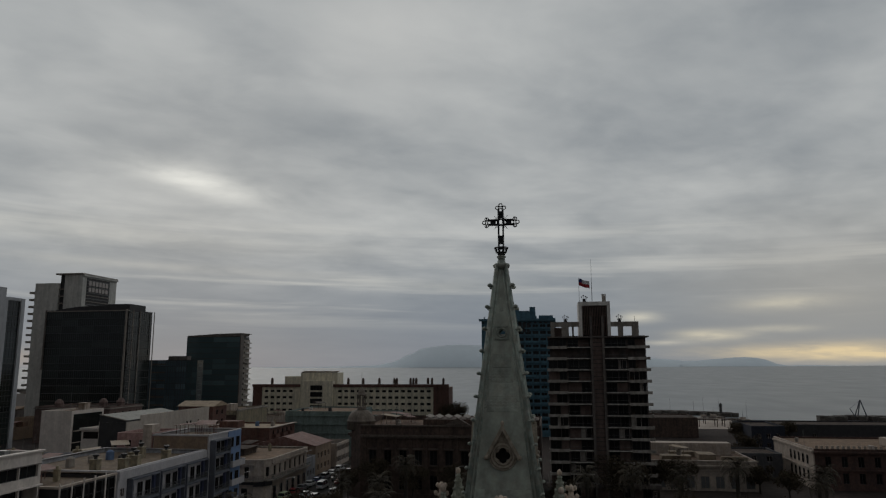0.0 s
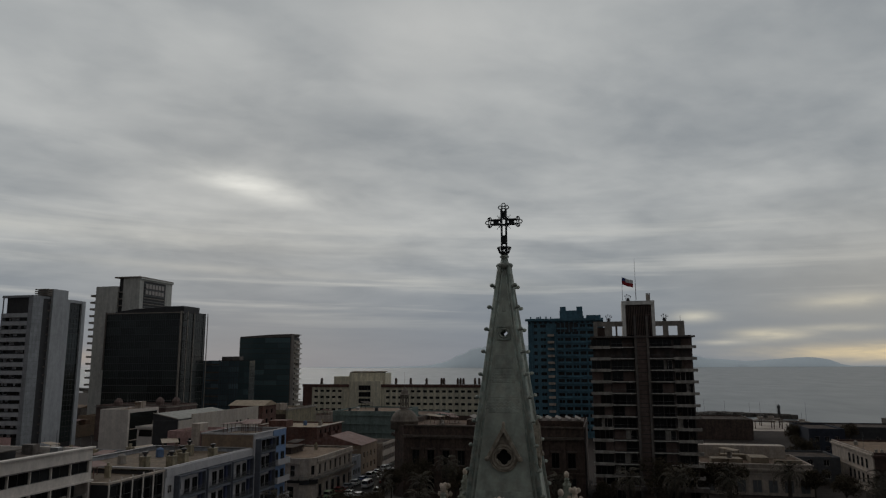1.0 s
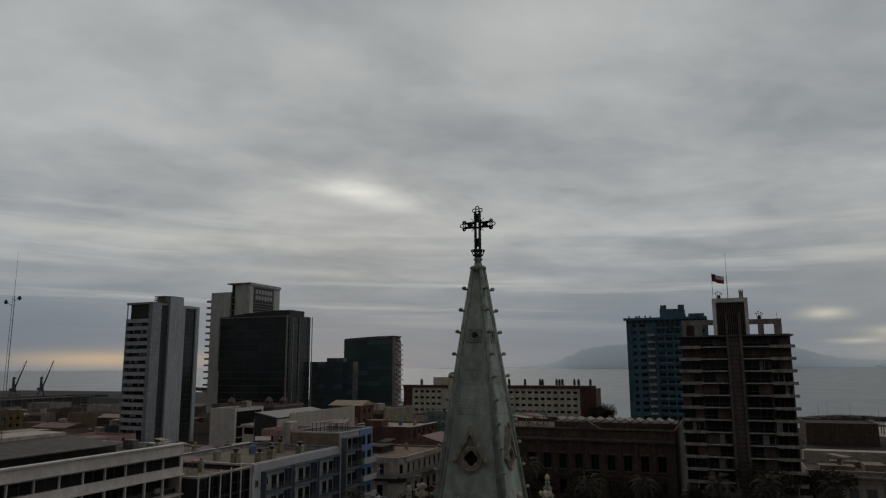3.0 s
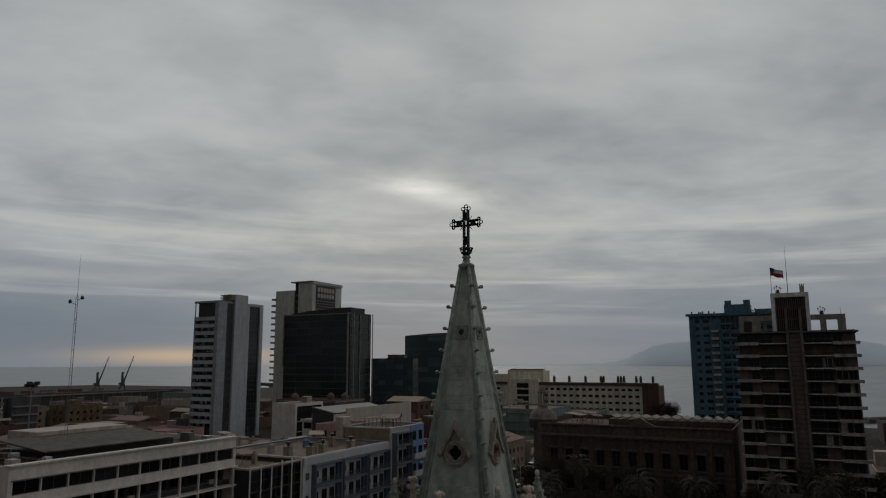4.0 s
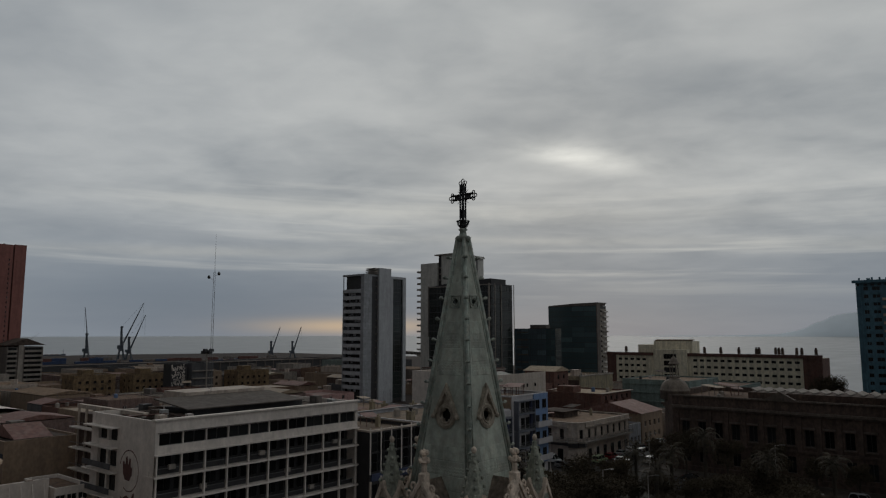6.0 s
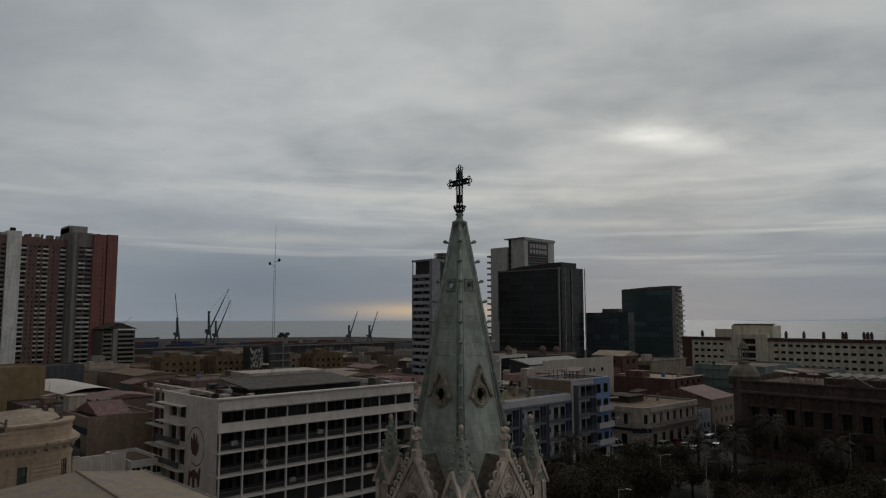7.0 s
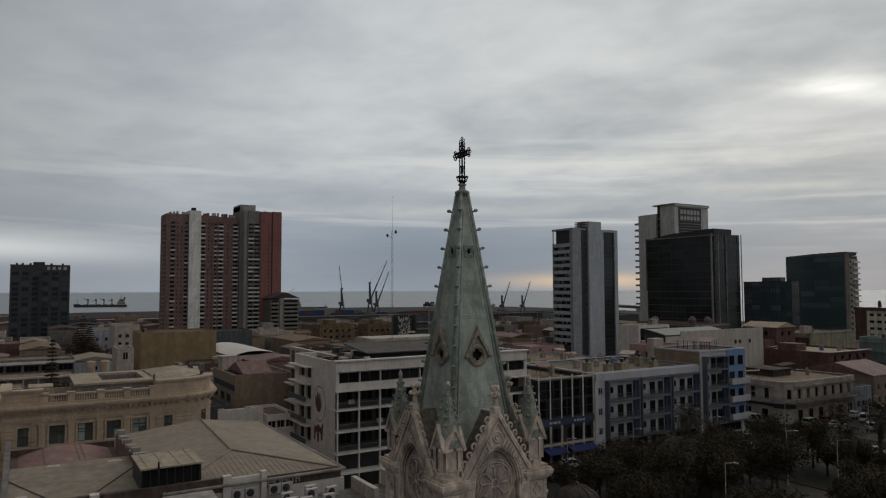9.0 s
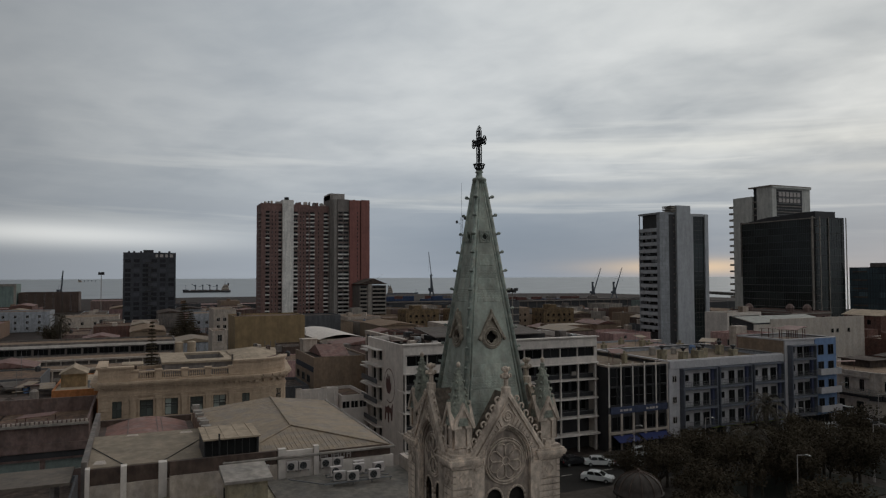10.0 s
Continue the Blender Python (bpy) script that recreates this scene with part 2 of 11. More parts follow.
    L.new(hue, mul.inputs[0])
    L.new(value, mul.inputs["Scale"])
    L.new(mul.outputs[0], bsdf.inputs["Base Color"])
    L.new(spread(small, max(rough - 0.12, 0.02), min(rough + 0.12, 1), 0.3, 0.7), bsdf.inputs["Roughness"])
    if waves:
        wv = N.new("ShaderNodeTexWave")
        wv.bands_direction = waves[0]
        wv.inputs["Scale"].default_value = waves[1]
        wv.inputs["Distortion"].default_value = 0.0
        L.new(tc.outputs["Object"], wv.inputs["Vector"])
        height = wv.outputs["Fac"]
    if bump:
        b = N.new("ShaderNodeBump")
        b.inputs["Strength"].default_value = bump if not waves else 0.25
        b.inputs["Distance"].default_value = 0.02
        L.new(height, b.inputs["Height"])
        L.new(b.outputs[0], bsdf.inputs["Normal"])
    return m


def glazing(name, color, rough=0.06, spec=0.6, vary=0.4):
    """Dark window glass, with blinds and rooms behind that differ from pane to pane."""
    m = bpy.data.materials.new(name)
    m.use_nodes = True
    N, L = m.node_tree.nodes, m.node_tree.links
    bsdf = N["Principled BSDF"]
    info = N.new("ShaderNodeObjectInfo")
    geo = N.new("ShaderNodeNewGeometry")
    add = N.new("ShaderNodeMath")
    L.new(info.outputs["Random"], add.inputs[0])
    L.new(geo.outputs["Random Per Island"], add.inputs[1])
    fr = N.new("ShaderNodeMath")
    fr.operation = "FRACT"
    L.new(add.outputs[0], fr.inputs[0])
    rp = N.new("ShaderNodeValToRGB")
    rp.color_ramp.elements[0].color = (*[c * (1 - vary) for c in color], 1)
    rp.color_ramp.elements[0].position = 0.55
    rp.color_ramp.elements[1].color = (*[min(c * (1 + 3 * vary), 1) for c in color], 1)
    L.new(fr.outputs[0], rp.inputs[0])
    L.new(rp.outputs[0], bsdf.inputs["Base Color"])
    bsdf.inputs["Roughness"].default_value = rough
    bsdf.inputs["Specular IOR Level"].default_value = spec
    return m


M = dict(
    copper=surface("verdigris_copper_sheet", (0.372, 0.398, 0.340), 0.68, 0.05, 0.22, 0.9, 7.0, 0.2, 0.28, (0.366, 0.373, 0.315), grime=0.35),
    copper_sheet=surface("lapped_copper_sheet", (0.372, 0.400, 0.342), 0.66, 0.05, 0.26, 1.1, 9.0, 0.25, 0.30, (0.372, 0.376, 0.316), grime=0.5, random_=0.10),
    copper_rib=surface("weathered_copper_rib", (0.265, 0.305, 0.265), 0.65, 0.1, 0.35, 1.5, 14.0, 0.3, 0.2, (0.32, 0.32, 0.27), grime=0.35),
    dormer=surface("tarnished_copper_moulding", (0.35, 0.30, 0.235), 0.75, 0.0, 0.25, 2.0, 16.0, 0.3, 0.15, (0.25, 0.205, 0.16)),
    stone=surface("cream_stone_render", (0.674, 0.546, 0.440), 0.85, 0, 0.3, 0.8, 12.0, 0.4, 0.45, (0.550, 0.447, 0.363), grime=0.35),
    stone_dark=surface("sooted_stone", (0.265, 0.210, 0.163), 0.9, 0, 0.3, 0.8, 12.0, 0.4, 0.4, (0.170, 0.145, 0.121)),
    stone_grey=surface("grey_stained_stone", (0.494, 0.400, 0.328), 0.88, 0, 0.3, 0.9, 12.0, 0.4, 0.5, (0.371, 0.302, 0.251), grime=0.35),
    soot=surface("sooted_brown_slates", (0.20, 0.155, 0.12), 0.9, 0, 0.35, 1.2, 14.0, 0.4, 0.3, (0.13, 0.105, 0.085)),
    core=surface("dark_infill", (0.022, 0.019, 0.016), 0.95, 0, 0.2),
    pinnacle_green=surface("mossy_green_stone", (0.31, 0.315, 0.255), 0.8, 0, 0.35, 2.0, 14.0, 0.35, 0.3, (0.215, 0.23, 0.19)),
    iron=surface("dark_wrought_iron", (0.045, 0.047, 0.048), 0.5, 0.6, 0.3, 6.0, 40.0, 0.2),
    white=surface("white_painted_render", (0.60, 0.535, 0.485), 0.75, 0, 0.10, 0.25, 9.0, 0.12, 0.08, (0.54, 0.48, 0.435)),
    white2=surface("off_white_render", (0.45, 0.372, 0.308), 0.8, 0, 0.18, 0.3, 9.0, 0.2, 0.22, (0.36, 0.305, 0.265)),
    concrete=surface("grey_concrete", (0.167, 0.140, 0.122), 0.85, 0, 0.25, 0.3, 8.0, 0.25, 0.4, (0.136, 0.118, 0.112)),
    concrete_l=surface("pale_concrete", (0.29, 0.252, 0.217), 0.82, 0, 0.2, 0.25, 8.0, 0.2, 0.35, (0.273, 0.244, 0.218)),
    slate=surface("blue_grey_cladding", (0.285, 0.292, 0.308), 0.55, 0.1, 0.12, 0.1, 4.0, 0.05, 0.15, bricks=(3.0, 1.5, 0.04)),
    brown=surface("dark_brown_render", (0.088, 0.058, 0.046), 0.85, 0, 0.3, 0.3, 8.0, 0.3, 0.35, (0.105, 0.070, 0.055)),
    brick=surface("red_brick", (0.15, 0.072, 0.056), 0.88, 0, 0.25, 0.3, 10.0, 0.3, 0.3, (0.15, 0.085, 0.07), bricks=(0.5, 0.2, 0.02)),
    brick_w=surface("weathered_brick_wall", (0.25, 0.15, 0.10), 0.9, 0, 0.3, 0.35, 10.0, 0.4, 0.3, (0.205, 0.138, 0.098), bricks=(0.487, 0.177, 0.020)),
    tower_red=surface("red_brown_tower_render", (0.205, 0.122, 0.106), 0.85, 0, 0.2, 0.25, 3.0, 0.1, 0.2, (0.17, 0.10, 0.09)),
    cream=surface("cream_stucco", (0.44, 0.325, 0.228), 0.82, 0, 0.11, 0.35, 14.0, 0.2, 0.14, (0.40, 0.292, 0.205)),
    yellow=surface("ochre_sheet_cladding", (0.265, 0.182, 0.092), 0.75, 0, 0.12, 0.15, 4.0, 0.15, 0.15, (0.22, 0.15, 0.078)),
    ochre=surface("ochre_render", (0.26, 0.172, 0.088), 0.85, 0, 0.25, 0.4, 9.0, 0.2, 0.3),
    pink=surface("pink_render", (0.40, 0.245, 0.225), 0.85, 0, 0.2, 0.4, 9.0, 0.2, 0.3),
    orange=surface("orange_render", (0.42, 0.16, 0.055), 0.85, 0, 0.2, 0.5, 9.0, 0.2, 0.25),
    green=surface("pale_green_render", (0.175, 0.220, 0.202), 0.85, 0, 0.2, 0.3, 9.0, 0.2, 0.3),
    blue=surface("mid_blue_render", (0.105, 0.16, 0.27), 0.8, 0, 0.2, 0.3, 9.0, 0.2, 0.3),
    blue_d=surface("dark_blue_render", (0.045, 0.055, 0.10), 0.8, 0, 0.2, 0.3, 9.0, 0.2, 0.3),
    teal=surface("teal_blue_tower_render", (0.078, 0.165, 0.215), 0.75, 0, 0.2, 0.08, 3.0, 0.1, 0.2, (0.068, 0.145, 0.19)),
    grey_d=surface("dark_grey_render", (0.085, 0.085, 0.09), 0.8, 0, 0.2, 0.3, 9.0, 0.2, 0.3),
    charcoal=surface("charcoal_cladding", (0.036, 0.034, 0.036), 0.6, 0.1, 0.2, 0.1, 4.0, 0.05),
    roof=surface("dusty_flat_roof", (0.178, 0.116, 0.083), 0.95, 0, 0.35, 0.25, 6.0, 0.3, 0, (0.108, 0.079, 0.063), spec=0.12),
    roof_l=surface("pale_dusty_roof", (0.235, 0.162, 0.112), 0.92, 0, 0.3, 0.22, 6.0, 0.3, 0, (0.18, 0.13, 0.095), spec=0.12),
    roof_d=surface("tarred_roof", (0.062, 0.048, 0.042), 0.95, 0, 0.35, 0.25, 6.0, 0.3, 0, (0.103, 0.077, 0.063), spec=0.12),
    tin=surface("weathered_tin_roof", (0.262, 0.196, 0.132), 0.7, 0.1, 0.15, 0.3, 5.0, 0.2, 0, (0.216, 0.172, 0.137), waves=("X", 9.0)),
    tin_y=surface("ridged_tin_roof", (0.262, 0.196, 0.132), 0.7, 0.1, 0.15, 0.3, 5.0, 0.2, 0, (0.227, 0.182, 0.142), waves=("Y", 9.0)),
    tin_red=surface("faded_red_tin", (0.17, 0.085, 0.07), 0.75, 0.1, 0.25, 0.3, 5.0, 0.2, 0, (0.19, 0.115, 0.10)),
    membrane=surface("pink_roof_membrane", (0.216, 0.105, 0.083), 0.85, 0, 0.2, 0.3, 6.0, 0.2, 0, (0.210, 0.130, 0.112)),
    asphalt=surface("asphalt", (0.024, 0.022, 0.020), 0.9, 0, 0.25, 0.15, 20.0, 0.3, 0, (0.032, 0.028, 0.025), spec=0.12),
    paving=surface("paving_slabs", (0.063, 0.052, 0.043), 0.9, 0, 0.2, 0.3, 12.0, 0.2, 0, (0.082, 0.070, 0.060), spec=0.12),
    soil=surface("dusty_ground", (0.042, 0.031, 0.027), 0.95, 0, 0.35, 0.03, 2.0, 0.3, 0, (0.040, 0.032, 0.028), spec=0.12),
    # near-black green: the shade under the trees is put into this colour
    grass=surface("tree_shaded_lawn", (0.020, 0.021, 0.013), 0.95, 0, 0.35, 0.4, 14.0, 0.5),
    bark=surface("bark", (0.05, 0.04, 0.03), 0.95, 0, 0.3, 2.0, 14.0, 0.5),
    leaf=surface("dusty_dark_foliage", (0.058, 0.047, 0.031), 0.95, 0, 0.22, 0.35, 5.0, 0.0, 0, (0.076, 0.058, 0.041), spec=0.08, random_=0.12),
    palm=surface("palm_frond", (0.055, 0.047, 0.032), 0.9, 0, 0.35, 0.8, 12.0, 0.0, 0, (0.08, 0.06, 0.042), random_=0.3),
    frame=surface("pale_window_frame", (0.432, 0.384, 0.361), 0.6, 0, 0.1, 1.0, 10.0, 0),
    frame_d=surface("dark_window_frame", (0.05, 0.048, 0.046), 0.5, 0.2, 0.15, 1.0, 10.0, 0),
    rail=surface("grey_metal_rail", (0.16, 0.16, 0.16), 0.5, 0.5, 0.15, 2.0, 10.0, 0),
    steel=surface("galvanised_steel", (0.33, 0.33, 0.325), 0.45, 0.6, 0.15, 2.0, 10.0, 0),
    rubber=surface("black_rubber", (0.02, 0.02, 0.02), 0.85, 0, 0.2, 4.0, 20.0, 0),
    glass=glazing("dark_window_glass", (0.012, 0.012, 0.0125), 0.12, 0.22),
    glass_b=glazing("blue_green_curtain_glass", (0.075, 0.115, 0.125), 0.10, 0.7, 0.16),
    glass_k=glazing("black_curtain_glass", (0.017, 0.021, 0.020), 0.12, 0.4, 0.25),
    roof_w=surface("pale_limewashed_roof", (0.38, 0.30, 0.222), 0.9, 0, 0.18, 0.3, 6.0, 0.25, 0, (0.30, 0.238, 0.175), spec=0.12),
    curtained=glazing("curtained_window_glass", (0.15, 0.165, 0.15), 0.12, 0.3, 0.45),
    lead=surface("grey_lead_sheet", (0.088, 0.072, 0.062), 0.85, 0.0, 0.2, 0.2, 5.0, 0.1, 0, (0.105, 0.09, 0.08), spec=0.2),
    navy=surface("dark_navy_sheet", (0.022, 0.026, 0.04), 0.8, 0, 0.25, 0.3, 6.0, 0.1, 0.2),
    shutter=surface("grey_closed_shutter", (0.13, 0.13, 0.135), 0.8, 0, 0.15, 0.5, 9.0, 0.1),
    brown_p=surface("dull_pink_render", (0.175, 0.115, 0.10), 0.85, 0, 0.22, 0.4, 8.0, 0.2, 0.3, (0.14, 0.098, 0.087)),
    flag_r=surface("red_flag_cloth", (0.32, 0.03, 0.035), 0.9, 0, 0.1),
    flag_w=surface("white_flag_cloth", (0.6, 0.6, 0.6), 0.9, 0, 0.1),
    flag_b=surface("blue_flag_cloth", (0.03, 0.045, 0.16), 0.9, 0, 0.1),
    # pale blue-grey: the haze of the distance is put into the hill colour
    hill=surface("haze_tinted_hill", (0.60, 0.66, 0.705), 1.0, 0, 0.05, 0.002, 0.02, 0, spec=0.0),
    awning=surface("blue_awning_cloth", (0.025, 0.035, 0.12), 0.85, 0, 0.15),
    dome_dark=surface("dark_brown_dome_sheet", (0.042, 0.032, 0.026), 0.8, 0, 0.3, 0.8, 8.0, 0.2, 0.2),
    tower_black=surface("black_tower_cladding", (0.046, 0.046, 0.054), 0.6, 0.1, 0.2, 0.1, 4.0, 0.05),
    black=surface("black_void", (0.012, 0.012, 0.012), 0.9, 0, 0.2),
)


def water():
    m = bpy.data.materials.new("sea_water")
    m.use_nodes = True
    N, L = m.node_tree.nodes, m.node_tree.links
    b = N["Principled BSDF"]
    b.inputs["Base Color"].default_value = (0.085, 0.098, 0.108, 1)
    b.inputs["Roughness"].default_value = 0.28
    tc = N.new("ShaderNodeTexCoord")
    out = []
    for s, st in ((0.03, (1, 0.35, 1)), (0.25, (1, 0.5, 1))):
        mp = N.new("ShaderNodeMapping")
        mp.inputs["Scale"].default_value = st
        L.new(tc.outputs["Object"], mp.inputs[0])
        n = N.new("ShaderNodeTexNoise")
        n.inputs["Scale"].default_value = s
        n.inputs["Detail"].default_value = 4
        L.new(mp.outputs[0], n.inputs["Vector"])
        out.append(n.outputs["Fac"])
    rp = N.new("ShaderNodeMapRange")
    L.new(out[0], rp.inputs[0])
    rp.inputs[1].default_value, rp.inputs[2].default_value, rp.inputs[3].default_value, rp.inputs[4].default_value = 0.35, 0.65, 0.31, 0.37
    L.new(rp.outputs[0], b.inputs["Roughness"])
    bp = N.new("ShaderNodeBump")
    bp.inputs["Strength"].default_value, bp.inputs["Distance"].default_value = 0.05, 0.25
    L.new(out[1], bp.inputs["Height"])
    L.new(bp.outputs[0], b.inputs["Normal"])
    return m


M["sea"] = water()

# ---- building kit ----
CACHE = {}


def window_mesh(w, h, nx=1, nz=1, frame=0.07, fm="frame", gm="glass", whole=True):
    """A window w by h about its sill's middle: one moulded frame with its bars, and the recessed panes too if whole."""
    key = (round(w, 2), round(h, 2), nx, nz, frame, fm, gm, whole)
    if key not in CACHE:
        bm = bmesh.new()

        def lines(lo, size, n):
            out = [lo, lo + frame]
            for i in range(1, n):
                out += [lo + size * i / n - frame / 2, lo + size * i / n + frame / 2]
            return out + [lo + size - frame, lo + size]
        xs, zs = lines(-w / 2, w, nx), lines(0, h, nz)
        grid = [[bm.verts.new((x, -0.05, z)) for z in zs] for x in xs]
        for i in range(len(xs) - 1):
            for j in range(len(zs) - 1):
                ring = (grid[i][j], grid[i + 1][j], grid[i + 1][j + 1], grid[i][j + 1])
                if i % 2 == 0 or j % 2 == 0:
                    bm.faces.new(ring)
                    continue
                back = [bm.verts.new((v.co.x, 0.02, v.co.z)) for v in ring]
                for k in range(4):
                    bm.faces.new((ring[k], back[k], back[(k + 1) % 4], ring[(k + 1) % 4]))
                if whole:
                    bm.faces.new(back).material_index = 1
        CACHE[key] = mesh_of("window", bm, M[fm], M[gm])
    return CACHE[key]


def panes(bm, w, h, nx, nz, mat):
    for i in range(nx):
        for j in range(nz):
            x0, x1, z0, z1 = -w / 2 + w * i / nx, -w / 2 + w * (i + 1) / nx, h * j / nz, h * (j + 1) / nz
            quad(bm, (x0, 0.02, z0), (x1, 0.02, z0), (x1, 0.02, z1), (x0, 0.02, z1), mat=mat)


def pane_mesh(w, h, nx, nz, gm):
    key = ("pane", round(w, 2), round(h, 2), nx, nz, gm)
    if key not in CACHE:
        bm = bmesh.new()
        panes(bm, w, h, nx, nz, 0)
        CACHE[key] = mesh_of("pane", bm, M[gm])
    return CACHE[key]


def holed_wall(bm, p0, p1, z0, z1, cols, rows, depth=0.3):
    """The outer face of a wall from p0 to p1 with openings at cols (u0, u1) by rows (za, zb), and their reveals."""
    p0, p1 = Vector((*p0, 0)), Vector((*p1, 0))
    d = (p1 - p0).normalized()
    o = Vector((d.y, -d.x, 0))
    W = (p1 - p0).length
    us = [0] + [c for ab in cols for c in ab] + [W]
    zs = [z0] + [c for ab in rows for c in ab] + [z1]

    def at(u, z, back=0.0):
        return p0 + d * u - o * back + Vector((0, 0, z))

    if not cols or not rows:
        quad(bm, at(0, z0), at(W, z0), at(W, z1), at(0, z1))
        return
    for j in range(len(zs) - 1):
        if j % 2 == 0:
            quad(bm, at(0, zs[j]), at(W, zs[j]), at(W, zs[j + 1]), at(0, zs[j + 1]))
            continue
        a, b = zs[j], zs[j + 1]
        for i in range(len(us) - 1):
            if i % 2 == 0:
                quad(bm, at(us[i], a), at(us[i + 1], a), at(us[i + 1], b), at(us[i], b))
            else:
                u, v = us[i], us[i + 1]
                quad(bm, at(u, a), at(v, a), at(v, a, depth), at(u, a, depth))
                quad(bm, at(u, b, depth), at(v, b, depth), at(v, b), at(u, b))
                quad(bm, at(u, a), at(u, a, depth), at(u, b, depth), at(u, b))
                quad(bm, at(v, a, depth), at(v, a), at(v, b), at(v, b, depth))


def even(W, n, w, m=None):
    """n openings w wide, spread evenly over W with margin m."""
    m = (W - n * w) / (n + 1) if m is None else m
    step = (W - 2 * m - w) / max(n - 1, 1)
    return [(m + i * step, m + i * step + w) for i in range(n)]


def fit_windows(owner, p0, p1, cols, rows, depth, fm="frame", gm="glass", nx=2, nz=1, near=False, skip=0.0, rnd=None, frame=0.07):
    for za, zb in rows:
        for u0, u1 in cols:
            if skip and rnd.random() < skip:
                continue
            m = along(p0, p1, za, (u0 + u1) / 2, -depth + 0.06)
            w = put("window", window_mesh(u1 - u0, zb - za, nx, nz, frame, fm, gm, not near), owner, m)
            if near:
                pane = new("pane", pane_mesh(u1 - u0, zb - za, nx, nz, gm))
                pane.parent = w


def block(name, label, category, poly, z1, wall, roof="roof", faces=None, z0=G, parapet=0.7, group="", lip=0.25, wall_label="", cap=None):
    """A building on the counter-clockwise plan poly. faces: for an edge of the plan, its columns and rows of windows and how they look."""
    cx, cy = sum(p[0] for p in poly) / len(poly), sum(p[1] for p in poly) / len(poly)
    t = thing(name, label, category, cx, cy, z0, group)
    bm = bmesh.new()
    n = len(poly)
    for i in range(n):
        f = (faces or {}).get(i)
        p0, p1 = poly[i], poly[(i + 1) % n]
        holed_wall(bm, p0, p1, z0, z1, *((f["cols"], f["rows"], f.get("depth", 0.3)) if f else ((), ())))
    # parapet top and inner side
    inner = shrink(poly, lip)
    for i in range(n):
        a, b, c, d = poly[i], poly[(i + 1) % n], inner[(i + 1) % n], inner[i]
        quad(bm, (*a, z1), (*b, z1), (*c, z1), (*d, z1))
        quad(bm, (*c, z1), (*c, z1 - parapet), (*d, z1 - parapet), (*d, z1))
    part("wall", bm, M[wall], t, wall_label)
    bm = bmesh.new()
    bm.faces.new([bm.verts.new((x, y, z1 - parapet)) for x, y in inner])
    part("roof", bm, M[roof], t)
    if cap:
        bm = bmesh.new()
        outer = shrink(poly, -0.18)
        for i in range(n):
            a, b, c, d = outer[i], outer[(i + 1) % n], inner[(i + 1) % n], inner[i]
            quad(bm, (*a, z1 + 0.12), (*b, z1 + 0.12), (*c, z1 + 0.12), (*d, z1 + 0.12))
            quad(bm, (*a, z1 - 0.18), (*b, z1 - 0.18), (*b, z1 + 0.12), (*a, z1 + 0.12))
            quad(bm, (*d, z1 - 0.18), (*d, z1 + 0.12), (*c, z1 + 0.12), (*c, z1 - 0.18))
            quad(bm, (*poly[i], z1 - 0.18), (*poly[(i + 1) % n], z1 - 0.18), (*b, z1 - 0.18), (*a, z1 - 0.18))
        part("coping", bm, M[cap], t)
    for i, f in (faces or {}).items():
        fit_windows(t, poly[i], poly[(i + 1) % n], f["cols"], f["rows"], f.get("depth", 0.3), f.get("fm", "frame"), f.get("gm", "glass"), f.get("nx", 2), f.get("nz", 1), f.get("near", False), frame=f.get("frame", 0.07))
    return t


def shrink(poly, d):
    """The plan moved inwards by d."""
    out = []
    n = len(poly)
    for i in range(n):
        a, b, c = Vector(poly[i - 1]), Vector(poly[i]), Vector(poly[(i + 1) % n])
        e, f = (b - a).normalized(), (c - b).normalized()
        ne, nf = Vector((-e.y, e.x)), Vector((-f.y, f.x))
        s = ne + nf
        k = d * 2 / max(s.length_squared, 0.3)
        out.append(tuple(b + s * k))
    return out


def rect(x0, y0, x1, y1):
    """Edges: 0 faces -y, 1 faces +x, 2 faces +y, 3 faces -x."""
    return [(x0, y0), (x1, y0), (x1, y1), (x0, y1)]


def storeys(z, n, step, h):
    return [(z + i * step, z + i * step + h) for i in range(n)]


def slab(owner, name, p0, p1, u0, u1, z0, z1, out0, out1, mat, label=""):
    """A box on the wall p0-p1 from u0 to u1, reaching from out0 to out1 outwards."""
    bm = bmesh.new()
    box(bm, u0, -out1, z0, u1, -out0, z1, m=along(p0, p1))
    return part(name, bm, M[mat], owner, label)


def balcony(owner, p0, p1, u0, u1, z, deep, mat, rail="solid", rail_mat="rail", height=1.0, thick=0.2):
    """A balcony slab with a solid or barred front."""
    b = slab(owner, "balcony", p0, p1, u0, u1, z - thick, z, 0, deep, mat)
    bm = bmesh.new()
    m = along(p0, p1)
    if rail == "solid":
        box(bm, u0, -deep, z, u1, -deep + 0.12, z + height, m=m)
        for u in (u0, u1 - 0.12):
            box(bm, u, -deep + 0.12, z, u + 0.12, -0.02, z + height, m=m)
    else:
        for zz in (z + height, z + height * 0.5, z + 0.12):
            box(bm, u0, -deep, zz - 0.03, u1, -deep + 0.05, zz + 0.03, m=m)
            for u in (u0, u1 - 0.05):
                box(bm, u, -deep + 0.05, zz - 0.03, u + 0.05, 0, zz + 0.03, m=m)
        k = max(int((u1 - u0) / 0.35), 2)
        for i in range(k + 1):
            u = u0 + (u1 - u0 - 0.04) * i / k
            box(bm, u, -deep + 0.005, z, u + 0.04, -deep + 0.045, z + height - 0.03, m=m)
    r = part("railing", bm, M[rail_mat], b)
    return b


